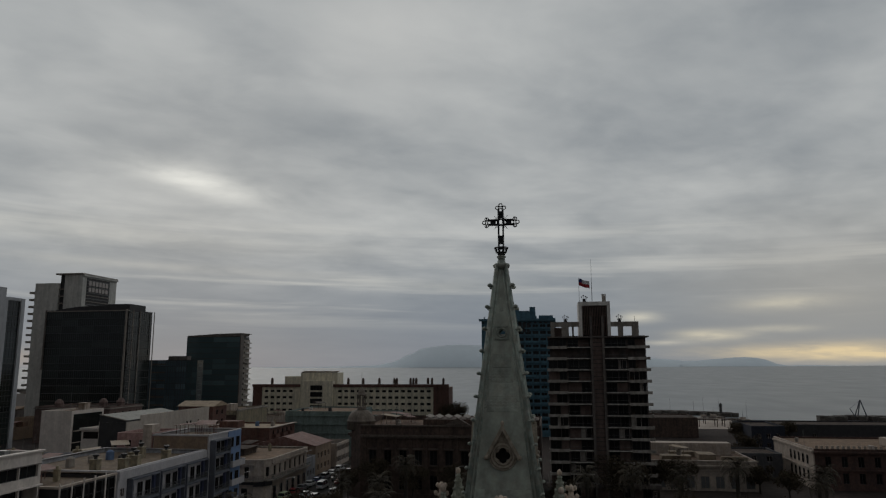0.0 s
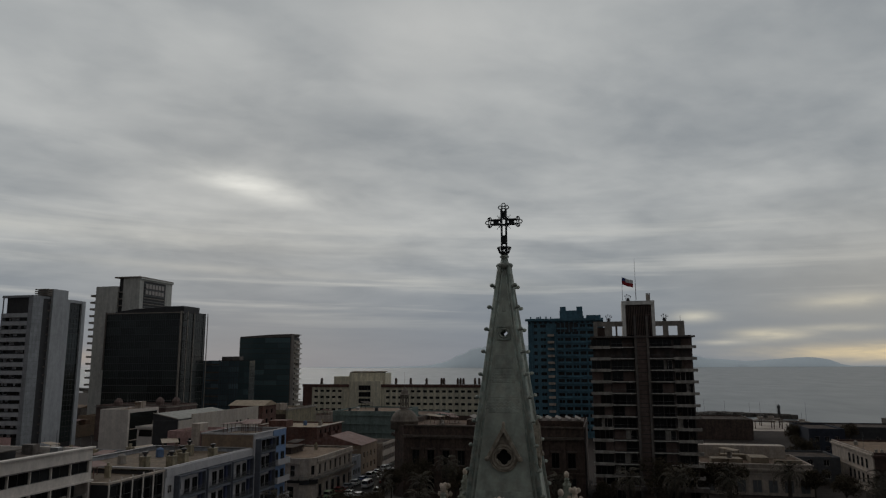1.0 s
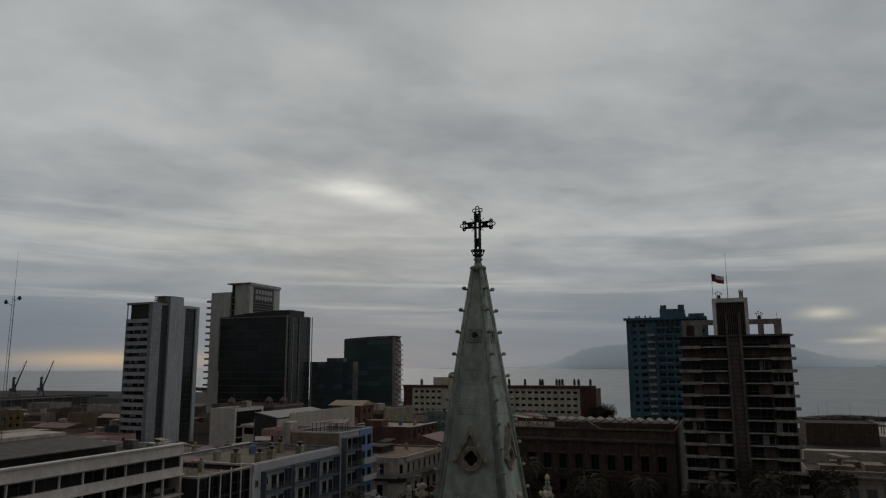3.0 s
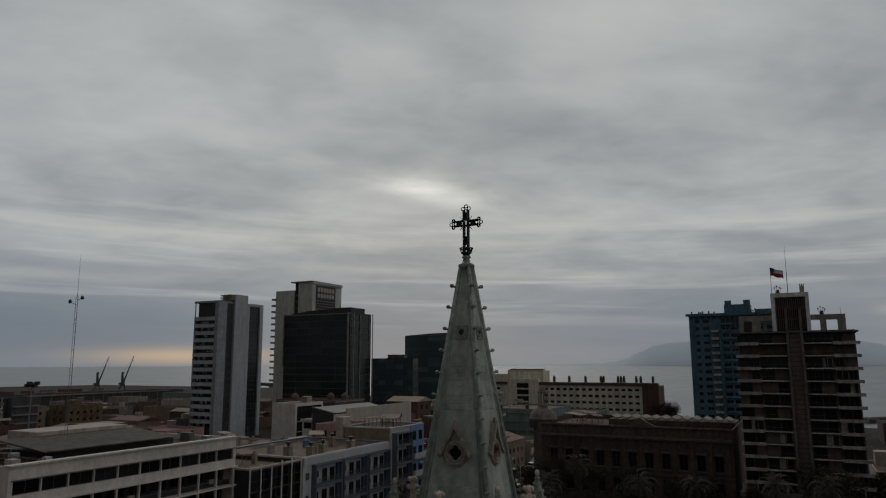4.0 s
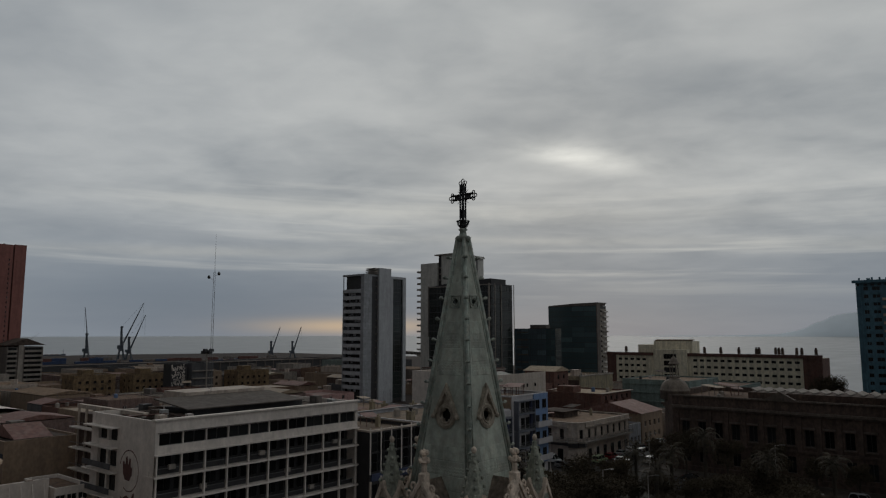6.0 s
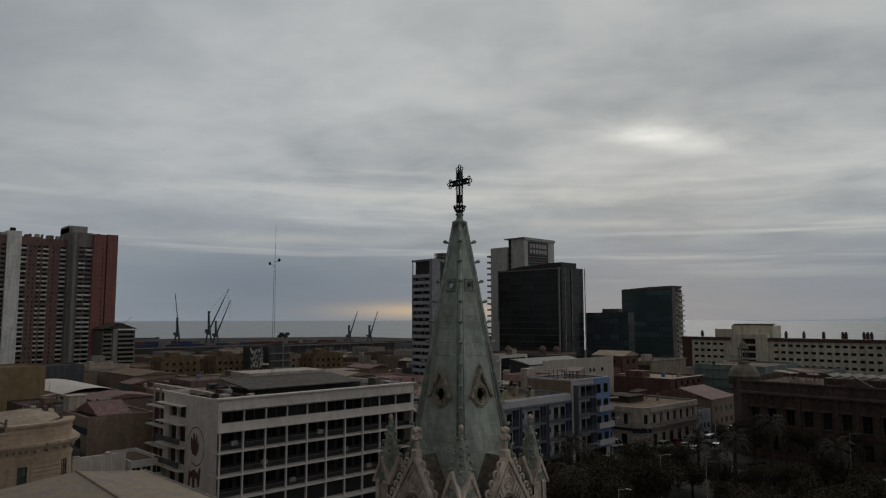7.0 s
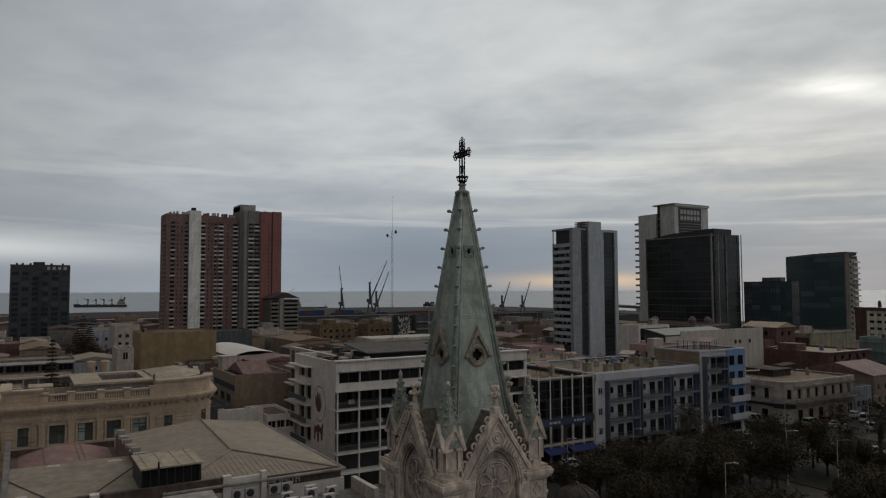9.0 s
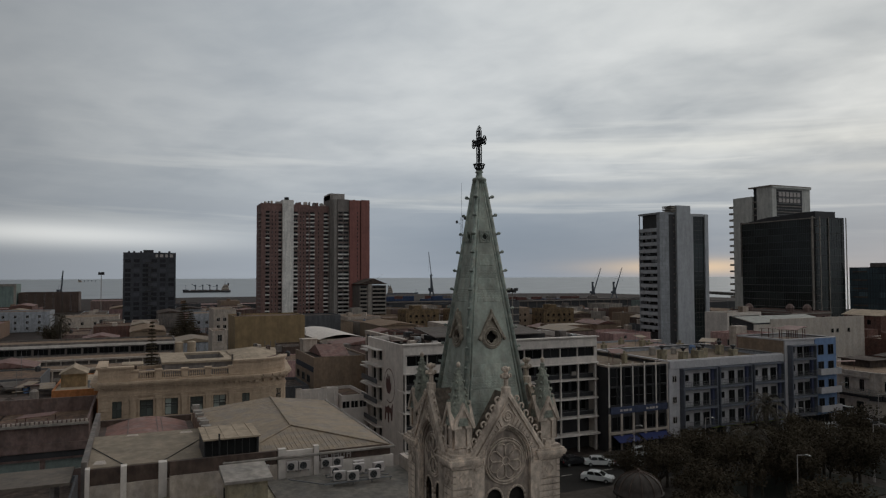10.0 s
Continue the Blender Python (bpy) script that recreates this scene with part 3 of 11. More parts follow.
# ---- setting: ground, sea, far shore ----
def far_rise(x, y):
    """The far water stands a little higher, in place of the true horizon beyond it."""
    r = math.hypot(x, y)
    return SEA + max(0.0, (r - 1500) / 3300) ** 1.5 * 16.5


bm = bmesh.new()
rings = []
for r in (100, 400, 900, 1500, 2000, 2600, 3200, 3800, 4300, 4750):
    rings.append([bm.verts.new((r * math.cos(2 * math.pi * i / 96), r * math.sin(2 * math.pi * i / 96), far_rise(r, 0))) for i in range(96)])
for a, b in zip(rings, rings[1:]):
    for i in range(96):
        bm.faces.new((a[i], a[(i + 1) % 96], b[(i + 1) % 96], b[i]))
bm.faces.new(rings[0])
alone("water", bm, M["sea"], "calm grey sea reaching to the horizon", "sea", kind="structure", smooth=True)

SHORE = [(700, -1500), (700, 250), (330, 290), (150, 330), (60, 378), (-40, 395), (-70, 470), (-160, 480), (-200, 560), (-420, 560), (-560, 700), (-900, 700), (-1010, 480), (-1000, 200), (-980, -1500)]
bm = bmesh.new()
prism(bm, SHORE, -3.0, G - 0.05)
alone("ground", bm, M["soil"], "dusty city ground ending at a low quay", "ground", kind="structure")

# ---- the bell tower ----
AX, AY = -1.70, 32.10
TIP = 36.40


def half(z):
    """Half the spire's width at height z."""
    return 0.19 + 0.132 * (TIP - z)


def quatrefoil(r, n=7):
    """A four-lobed outline about the origin, about r from its middle to a lobe's end."""
    pts, lobe, off = [], r * 0.52, r * 0.50
    for q in range(4):
        a = math.pi / 2 * q
        for i in range(n):
            b = a - 1.95 / 1.35 + 2 * 1.95 / 1.35 * i / (n - 1)
            pts.append((off * math.cos(a) + lobe * math.cos(b), off * math.sin(a) + lobe * math.sin(b)))
    return pts


def bell_tower():
    t = thing("bell_tower", "cream stone church tower with a green copper spire and iron cross", "church tower", AX, AY)
    lean = math.atan(0.132)
    for side in range(4):
        turn = Matrix.Translation((AX, AY, 0)) @ Matrix.Rotation(math.pi / 2 * side, 4, "Z")   # side 0 faces -y

        def onface(u, z, out=0.0):
            return turn @ Vector((u, -half(z) - out * math.cos(lean), z + out * math.sin(lean)))

        def face_pose(z, out=0.0):
            return Matrix.Translation(onface(0, z, out)) @ turn.to_3x3().to_4x4() @ Matrix.Rotation(-lean, 4, "X")

        # copper face with its two openings
        bm = bmesh.new()
        loops = [[onface(-half(22.3), 22.3), onface(half(22.3), 22.3), onface(half(TIP), TIP), onface(-half(TIP), TIP)]]
        for z, r in ((28.0, 0.34), (33.25, 0.15)):
            m = face_pose(z)
            loops.append([m @ Vector((a, 0, b)) for a, b in quatrefoil(r)])
        edges = []
        for pts in loops:
            vs = [bm.verts.new(p) for p in pts]
            edges += [bm.edges.new((vs[i], vs[(i + 1) % len(vs)])) for i in range(len(vs))]
        bmesh.ops.triangle_fill(bm, use_beauty=True, edges=edges)
        bmesh.ops.recalc_face_normals(bm, faces=bm.faces)
        face = part("spire_face", bm, M["copper"], t, "green copper sheet with a quatrefoil opening")
        seen = side < 2
        # lapped copper sheets in staggered courses
        z, course = 22.9, 0
        while seen and z < 35.4:
            top = z + 0.60
            w = min(half(z), half(top)) - 0.30
            m_ = max(int(round(2 * w / 0.85)), 1)
            shift = 0.5 * (course % 2)
            cuts = [-w] + [-w + 2 * w * (q + shift) / m_ for q in range(0 if shift else 1, m_)] + [w]
            for a, b in zip(cuts, cuts[1:]):
                near_ring = 27.2 < top and z < 28.75 and a < 0.80 and b > -0.80
                near_hood = 28.7 <= z + 0.3 < 29.6 and a < 0.42 and b > -0.42
                near_small = 32.75 < top and z < 33.75
                if b - a < 0.12 or near_ring or near_hood or near_small:
                    continue
                bm = bmesh.new()
                o = 0.005 + 0.003 * math.sin(7.3 * a + 3.1 * z)
                vs = [bm.verts.new(onface(u, zz, oo)) for u, zz, oo in ((a + 0.008, z - 0.02, 0.0), (b - 0.008, z - 0.02, 0.0), (b - 0.008, top, 0.0), (a + 0.008, top, 0.0), (a + 0.02, z, o + 0.006), (b - 0.02, z, o + 0.006), (b - 0.02, top - 0.02, o), (a + 0.02, top - 0.02, o))]
                bm.faces.new(vs[4:])
                for q in range(4):
                    bm.faces.new((vs[q], vs[(q + 1) % 4], vs[4 + (q + 1) % 4], vs[4 + q]))
                part("copper_sheet", bm, M["copper_sheet"], face)
            z += 0.63
            course += 1
        z = 22.9
        while not seen and z < 35.6:
            w = half(z) - 0.06
            spans = [(-w, w)]
            if abs(z - 28.05) < 0.66:
                spans = [(-w, -0.66), (0.66, w)]
            elif abs(z - 33.25) < 0.32:
                spans = []
            for a, b in spans:
                if b - a < 0.1:
                    continue
                bm = bmesh.new()
                vs = [bm.verts.new(onface(u, z + dz, o)) for u in (a, b) for dz, o in ((-0.02, 0.0), (-0.02, 0.011), (0.03, 0.004), (0.03, 0))]
                for q in range(4):
                    bm.faces.new((vs[q], vs[(q + 1) % 4], vs[4 + (q + 1) % 4], vs[4 + q]))
                part("seam", bm, M["copper"], face)
            z += 1.89
        # embossed bands of scales, as zigzag ridges
        for z in (24.25, 25.5, 30.0, 31.2) if seen else ():
            bm = bmesh.new()
            for row in (0.0, 0.13, 0.26):
                w = half(z + row) - 0.24
                n = max(int(2 * w / 0.09), 4)
                prev = None
                for i in range(n + 1):
                    u, dz = -w + 2 * w * i / n, 0.03 if i % 2 else -0.03
                    ring = [bm.verts.new(onface(u, z + row + dz + e, o)) for e, o in ((-0.03, 0.012), (0.0, 0.019), (0.03, 0.012))]
                    if prev:
                        for q in range(2):
                            bm.faces.new((prev[q], ring[q], ring[q + 1], prev[q + 1]))
                    prev = ring
            part("relief_band", bm, M["copper_sheet"], face, "embossed zigzag bands in the copper")
        # the large opening: ring, quatrefoil plate and pointed hood
        m = face_pose(28.0, 0.03)
        bm = bmesh.new()
        hoop(bm, m, 0.47, 0.085, 28, 8)
        dorm = part("quatrefoil_frame", bm, M["dormer"], t, "round moulded frame of tarnished copper", smooth=True)
        for R, r, o in ((0.36, 0.035, -0.07), (0.58, 0.03, -0.02)):
            bm = bmesh.new()
            hoop(bm, m @ Matrix.Translation((0, o, 0)), R, r, 28, 6)
            part("moulding", bm, M["dormer"], dorm, smooth=True)
        bm = bmesh.new()
        edges = []
        for pts in (quatrefoil(0.315, 9), [(0.42 * math.cos(2 * math.pi * i / 28), 0.42 * math.sin(2 * math.pi * i / 28)) for i in range(28)]):
            vs = [bm.verts.new(m @ Vector((p, -0.02, q))) for p, q in pts]
            edges += [bm.edges.new((vs[i], vs[(i + 1) % len(vs)])) for i in range(len(vs))]
        bmesh.ops.triangle_fill(bm, use_beauty=True, edges=edges)
        made = bmesh.ops.extrude_face_region(bm, geom=bm.faces[:])["geom"]
        back = (turn.to_3x3() @ Vector((0, 0.16, 0)))
        bmesh.ops.translate(bm, vec=back, verts=[v for v in made if isinstance(v, bmesh.types.BMVert)])
        bmesh.ops.recalc_face_normals(bm, faces=bm.faces)
        part("quatrefoil_plate", bm, M["dormer"], dorm)
        bm = bmesh.new()
        rings = []
        for (w0, z0, z1), o in (((0.74, -0.02, 1.30), 0.02), ((0.74, -0.02, 1.30), None), ((0.58, -0.02, 1.02), None), ((0.55, -0.02, 0.98), 0.02)):
            row = []
            for u, zz in ((-w0, z0), (0, z1), (w0, z0)):
                row.append(bm.verts.new(m @ Vector((u, o if o is not None else -0.13 - 0.12 * max(zz, 0), zz))))
            rings.append(row)
        for k in range(3):
            for q in range(2):
                bm.faces.new((rings[k][q], rings[k + 1][q], rings[k + 1][q + 1], rings[k][q + 1]))
        for q in (0, 2):
            bm.faces.new([rings[k][q] for k in range(4)])
        bmesh.ops.recalc_face_normals(bm, faces=bm.faces)
        part("hood", bm, M["dormer"], dorm, "pointed copper hood")
        bm = bmesh.new()
        vs = [m @ Vector(p) for p in ((-0.33, -0.03, 0.50), (0.33, -0.03, 0.50), (0, -0.03, 1.1))]
        bm.faces.new([bm.verts.new(v) for v in vs])
        part("hood_panel", bm, M["dormer"], dorm)
        for s in (-1, 1):
            bm = bmesh.new()
            knob(bm, m @ Vector((s * 0.70, -0.10, -0.08)), 0.11)
            part("hood_stop", bm, M["dormer"], dorm, smooth=True)
        bm = bmesh.new()
        knob(bm, m @ Vector((0, -0.16, 1.33)), 0.08, 1.7)
        part("hood_tip", bm, M["dormer"], dorm, smooth=True)
        # the small opening: square plate edge and ring
        m = face_pose(33.25, 0.02)
        bm = bmesh.new()
        for a in range(4):
            r = m @ Matrix.Rotation(math.pi / 2 * a, 4, "Y")
            box(bm, -0.31, -0.035, -0.31, 0.31, 0.02, -0.255, m=r)
        hoop(bm, m, 0.20, 0.035, 20, 6)
        part("small_quatrefoil_frame", bm, M["copper_rib"], t, smooth=False)
        # corner rib with its crockets
        bm = bmesh.new()
        a = turn @ Vector((half(22.3), -half(22.3), 22.3))
        b = turn @ Vector((half(TIP), -half(TIP), TIP))
        tube(bm, a, b, 0.13, 0.10, 8)
        for s in (1, 0):
            c = Vector((half(22.3) - 0.26 * s, -half(22.3) + 0.26 * (1 - s), 22.3))
            d = Vector((half(TIP) - 0.16 * s, -half(TIP) + 0.16 * (1 - s), TIP))
            tube(bm, turn @ c, turn @ d, 0.05, 0.04, 6)
        rib = part("corner_rib", bm, M["copper_rib"], t, "rounded copper corner rib", smooth=True)
        if "crocket" not in CACHE:
            bm = bmesh.new()
            tube(bm, (0, 0, 0), (0.13, 0, 0.03), 0.055, 0.05, 6)
            knob(bm, (0.19, 0, 0.06), 0.115, 0.8)
            knob(bm, (0.13, 0.09, 0.02), 0.06, 0.8, 6, 4)
            knob(bm, (0.13, -0.09, 0.02), 0.06, 0.8, 6, 4)
            CACHE["crocket"] = mesh_of("crocket", bm, M["copper_rib"])
        for i in range(13):
            z = 35.35 - 0.985 * i
            if z < 23.2:
                break
            p = turn @ Vector((half(z) + 0.05, -half(z) - 0.05, z))
            put("crocket", CACHE["crocket"], rib, Matrix.Translation(p) @ Matrix.Rotation(math.pi / 2 * side - math.pi / 4, 4, "Z") @ Matrix.Scale(1.0 - 0.022 * i, 4))

        # stone gable of this side, in one plane with the wall below, its pointed recess cut through
        W, gw, eave, apex = 3.0, 1.97, 22.42, 25.32
        zr, R0, c0 = 21.97, 1.87, 0.57          # rose, and the arch struck from two centres

        def arch(k, n=11):
            """The pointed arch from its left foot over the apex to its right foot, k times as wide."""
            top = math.acos(c0 / R0)
            left = [(c0 * k - R0 * k * math.cos(top * i / n), zr + R0 * k * math.sin(top * i / n)) for i in range(n + 1)]
            return [(-1.3 * k, 15.0)] + left + [(-u, z) for u, z in left[-2::-1]] + [(1.3 * k, 15.0)]

        bm = bmesh.new()
        edges = []
        for pts in ([(-gw, G), (gw, G), (gw, eave), (0, apex), (-gw, eave)], arch(1.0)):
            vs = [bm.verts.new(turn @ Vector((u, -W, z))) for u, z in pts]
            edges += [bm.edges.new((vs[i], vs[(i + 1) % len(vs)])) for i in range(len(vs))]
        bmesh.ops.triangle_fill(bm, use_beauty=True, edges=edges)
        made = bmesh.ops.extrude_face_region(bm, geom=bm.faces[:])["geom"]
        bmesh.ops.translate(bm, vec=turn.to_3x3() @ Vector((0, 0.24, 0)), verts=[v for v in made if isinstance(v, bmesh.types.BMVert)])
        bmesh.ops.recalc_face_normals(bm, faces=bm.faces)
        gable = part("gable", bm, M["stone"], t, "stone gable with a blind rose window")
        # stepped mouldings of the recess
        for k, o, r in ((1.03, -3.0, 0.055), (0.97, -2.92, 0.05), (0.91, -2.82, 0.045)):
            bm = bmesh.new()
            pts = [turn @ Vector((u, o, z)) for u, z in arch(k)[1:-1]]
            for p, q in zip(pts, pts[1:]):
                tube(bm, p, q, r, r, 6, caps=False)
            bmesh.ops.remove_doubles(bm, verts=bm.verts, dist=0.025)
            part("arch_moulding", bm, M["stone"], gable, smooth=True)
        # the field behind, darker than the gable's stone, with two lancets
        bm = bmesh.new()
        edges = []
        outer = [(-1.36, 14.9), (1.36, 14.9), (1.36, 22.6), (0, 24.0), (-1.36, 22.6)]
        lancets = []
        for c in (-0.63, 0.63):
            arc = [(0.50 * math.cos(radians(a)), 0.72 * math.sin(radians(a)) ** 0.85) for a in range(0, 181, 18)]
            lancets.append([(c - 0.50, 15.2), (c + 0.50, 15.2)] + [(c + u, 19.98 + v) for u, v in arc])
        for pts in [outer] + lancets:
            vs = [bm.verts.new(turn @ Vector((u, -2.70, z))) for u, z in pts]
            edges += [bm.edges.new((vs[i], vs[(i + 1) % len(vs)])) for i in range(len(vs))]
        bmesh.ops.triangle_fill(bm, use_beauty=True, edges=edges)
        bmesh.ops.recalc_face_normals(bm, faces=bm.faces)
        part("rose_field", bm, M["stone_grey"], gable, "darker stone field of the recess")
        for pts in lancets:
            bm = bmesh.new()
            ring = [turn @ Vector((u, -2.72, z)) for u, z in pts[1:] + pts[:1]]
            for p, q in zip(ring, ring[1:]):
                tube(bm, p, q, 0.06, 0.06, 6)
            part("lancet_moulding", bm, M["stone"], gable, smooth=True)
            bm = bmesh.new()
            c = (pts[0][0] + pts[1][0]) / 2
            vs = [turn @ Vector((c + u, -2.45, z)) for u, z in ((-0.58, 15), (0.58, 15), (0.58, 20.9), (-0.58, 20.9))]
            quad(bm, *vs)
            part("louvre_panel", bm, M["core"], gable)
        # blind rose of eight petals
        pl = turn @ Matrix.Translation((0, -2.74, zr))
        for R, r in ((1.12, 0.05), (1.0, 0.065), (0.19, 0.05)):
            bm = bmesh.new()
            hoop(bm, pl, R, r, 32, 6)
            ring = part("rose_ring", bm, M["stone"], gable, smooth=True)
        for a in range(8 if seen else 0):
            q = pl @ Matrix.Rotation(math.pi / 4 * a, 4, "Y")
            bm = bmesh.new()
            hoop(bm, q @ Matrix.Rotation(math.pi / 8, 4, "Y") @ Matrix.Translation((0.635, 0, 0)), 0.272, 0.04, 12, 5, -125, 125)
            part("petal", bm, M["stone"], gable, smooth=True)
            bm = bmesh.new()
            tube(bm, q @ Vector((0.15, 0, 0)), q @ Vector((0.59, 0, 0)), 0.04, 0.04, 6)
            part("spoke", bm, M["stone"], gable, smooth=True)
        # round boss over the arch, and wedge stones between arch and coping
        for R, r in ((0.25, 0.05), (0.12, 0.035)):
            bm = bmesh.new()
            hoop(bm, turn @ Matrix.Translation((0, -W - 0.01, 24.22)), R, r, 18, 6)
            part("roundel", bm, M["stone"], gable, smooth=True)
        for s in (-1, 1):
            for i in range(13 if seen else 0):
                a0, a1 = radians(-6 + 5.6 * i + 0.85), radians(-6 + 5.6 * (i + 1) - 0.85)
                bm = bmesh.new()
                pts = []
                for a, far in ((a0, 0), (a1, 0), (a1, 1), (a0, 1)):
                    d = (math.cos(a), math.sin(a))
                    R = R0 + 0.10
                    if far:      # out to the coping or the buttress
                        R = R0 + 0.62
                        while R > R0 + 0.1:
                            u, z = R * d[0] - c0, zr + R * d[1]
                            if u < gw - 0.12 and z < eave + (apex - eave) * (1 - max(u, 0) / gw) - 0.30:
                                break
                            R -= 0.02
                    pts.append((s * (R * d[0] - c0), zr + R * d[1]))
                if math.dist(pts[0], pts[3]) < 0.12 or math.dist(pts[1], pts[2]) < 0.05 or abs(pts[2][0]) < 0.12 or math.dist(pts[2], (0, 24.22)) < 0.34:
                    continue
                lo = [bm.verts.new(turn @ Vector((u, -W + 0.01, z))) for u, z in pts]
                hi = [bm.verts.new(turn @ Vector((u, -W - 0.07, z))) for u, z in pts]
                bm.faces.new(hi)
                for j in range(4):
                    bm.faces.new((lo[j], lo[(j + 1) % 4], hi[(j + 1) % 4], hi[j]))
                bmesh.ops.recalc_face_normals(bm, faces=bm.faces)
                part("voussoir", bm, M["stone"], gable)
        # roof planes behind the gable
        for s in (-1, 1):
            bm = bmesh.new()
            pts = [(0, -W + 0.18, apex + 0.02), (s * (gw + 0.1), -W + 0.18, eave - 0.10), (s * (gw + 0.1), -0.9, eave - 0.10), (0, -0.9, apex + 0.02)]
            bm.faces.new([bm.verts.new(turn @ Vector(p)) for p in pts[::s]])
            part("gable_roof", bm, M["soot"], t, "sooted brown roof slope behind the gable")
        # coping, with curled crockets and a leafy finial
        for s in (-1, 1):
            bm = bmesh.new()
            prof = [(-W - 0.10, -0.10), (-W - 0.10, 0.04), (-W + 0.02, 0.16), (-W + 0.20, 0.16), (-W + 0.20, -0.10)]
            rows = []
            for u, z in ((s * (gw + 0.10), eave - 0.10), (0.0, apex + 0.06)):
                rows.append([bm.verts.new(turn @ Vector((u + s * dz * 0.55, y, z + dz))) for y, dz in prof])
            for j in range(5):
                bm.faces.new((rows[0][j], rows[0][(j + 1) % 5], rows[1][(j + 1) % 5], rows[1][j]))
            bm.faces.new(rows[0])
            bmesh.ops.recalc_face_normals(bm, faces=bm.faces)
            part("coping", bm, M["stone"], gable)
            bm = bmesh.new()
            tube(bm, turn @ Vector((s * (gw - 0.22), -W - 0.03, eave - 0.1)), turn @ Vector((0, -W - 0.03, apex - 0.40)), 0.05, 0.05, 6)
            part("coping_bead", bm, M["stone"], gable)
        if "curl" not in CACHE:
            bm = bmesh.new()
            hoop(bm, Matrix.Identity(4), 0.13, 0.055, 10, 6, -60, 210)
            knob(bm, (-0.10, 0, 0.0), 0.07, 1.0, 6, 4)
            CACHE["curl"] = mesh_of("curled_crocket", bm, M["stone"])
        for s in (-1, 1):
            for i in range(7):
                k = 0.08 + 0.125 * i
                p = Vector((s * (gw + 0.10) * (1 - k), -W + 0.05, eave - 0.1 + (apex + 0.16 - eave) * k)) + Vector((s * 0.19, 0, 0.20))
                put("curled_crocket", CACHE["curl"], gable, turn @ Matrix.Translation(p) @ Matrix.Diagonal((s, 1, 1, 1)))
        bm = bmesh.new()
        f = turn @ Vector((0, -W + 0.15, 0))
        lathe(bm, f.x, f.y, [(0.26, apex - 0.15), (0.26, apex + 0.30), (0.13, apex + 0.38), (0.12, apex + 0.72), (0.22, apex + 0.80), (0.13, apex + 0.90), (0.10, apex + 1.05), (0.16, apex + 1.12), (0.13, apex + 1.25), (0.04, apex + 1.36)], 8)
        part("finial", bm, M["stone"], gable, "leafy stone finial")
        for a in range(4):
            for z, r in ((apex + 0.88, 0.25), (apex + 1.22, 0.17)):
                bm = bmesh.new()
                knob(bm, (f.x + r * math.cos(a * math.pi / 2), f.y + r * math.sin(a * math.pi / 2), z), 0.095, 1.2, 6, 4)
                part("leaf_knob", bm, M["stone"], gable)

        # corner buttress with its cornice, panel and pinnacle
        cx, cy = (turn @ Vector((2.40, -2.40, 0)))[:2]
        bm = bmesh.new()
        box(bm, cx - 0.54, cy - 0.54, G, cx + 0.54, cy + 0.54, 21.96)
        butt = part("buttress", bm, M["stone_grey"], t, "coursed stone corner buttress")
        if "course" not in CACHE:
            bm = bmesh.new()
            prism(bm, [(-0.60, -0.60), (0.60, -0.60), (0.60, 0.60), (-0.60, 0.60)], 0.0, 0.255)
            CACHE["course"] = mesh_of("stone_course", bm, M["stone"])
        z = 16.0
        while z < 21.7:
            put("stone_course", CACHE["course"], butt, Matrix.Translation((cx, cy, z)))
            z += 0.31
        bm = bmesh.new()
        rings = []
        for zz, h, o in ((21.90, 0.09, 0.66), (21.99, 0.12, 0.72), (22.11, 0.10, 0.82), (22.21, 0.14, 0.86), (22.35, 0.10, 0.78), (22.45, 0.14, 0.64)):
            for z_ring in (zz, zz + h):
                rings.append([bm.verts.new((cx + sx * o, cy + sy * o, z_ring)) for sx, sy in ((-1, -1), (1, -1), (1, 1), (-1, 1))])
        for low, high in zip(rings, rings[1:]):
            for k in range(4):
                bm.faces.new((low[k], low[(k + 1) % 4], high[(k + 1) % 4], high[k]))
        bm.faces.new(rings[0][::-1])
        bm.faces.new(rings[-1])
        part("cornice", bm, M["stone"], butt, "moulded stone cornice")
        for a in range(4):
            r = Matrix.Translation((cx, cy, 21.42)) @ Matrix.Rotation(math.pi / 2 * a, 4, "Z")
            bm = bmesh.new()
            box(bm, -0.42, -0.615, -0.40, 0.42, -0.55, 0.40, m=r)
            part("panel", bm, M["stone"], butt)
            bm = bmesh.new()
            dia = [((0.30, 0), (0, 0.36), (-0.30, 0), (0, -0.36)), ((0.21, 0), (0, 0.25), (-0.21, 0), (0, -0.25))]
            rows = [[bm.verts.new(r @ Vector((u, y, zz))) for u, zz in dia[k]] for k, y in ((0, -0.61), (0, -0.655), (1, -0.655), (1, -0.61))]
            for k in range(3):
                for q in range(4):
                    bm.faces.new((rows[k][q], rows[k][(q + 1) % 4], rows[k + 1][(q + 1) % 4], rows[k + 1][q]))
            bmesh.ops.recalc_face_normals(bm, faces=bm.faces)
            part("lozenge", bm, M["stone"], butt)
        bm = bmesh.new()
        lathe(bm, cx, cy, [(0.60, 22.58), (0.60, 22.74), (0.50, 22.84), (0.50, 23.9), (0.58, 23.98), (0.58, 24.1)], 8, math.pi / 8)
        pin = part("pinnacle", bm, M["stone"], t, "slim stone pinnacle with gablets")
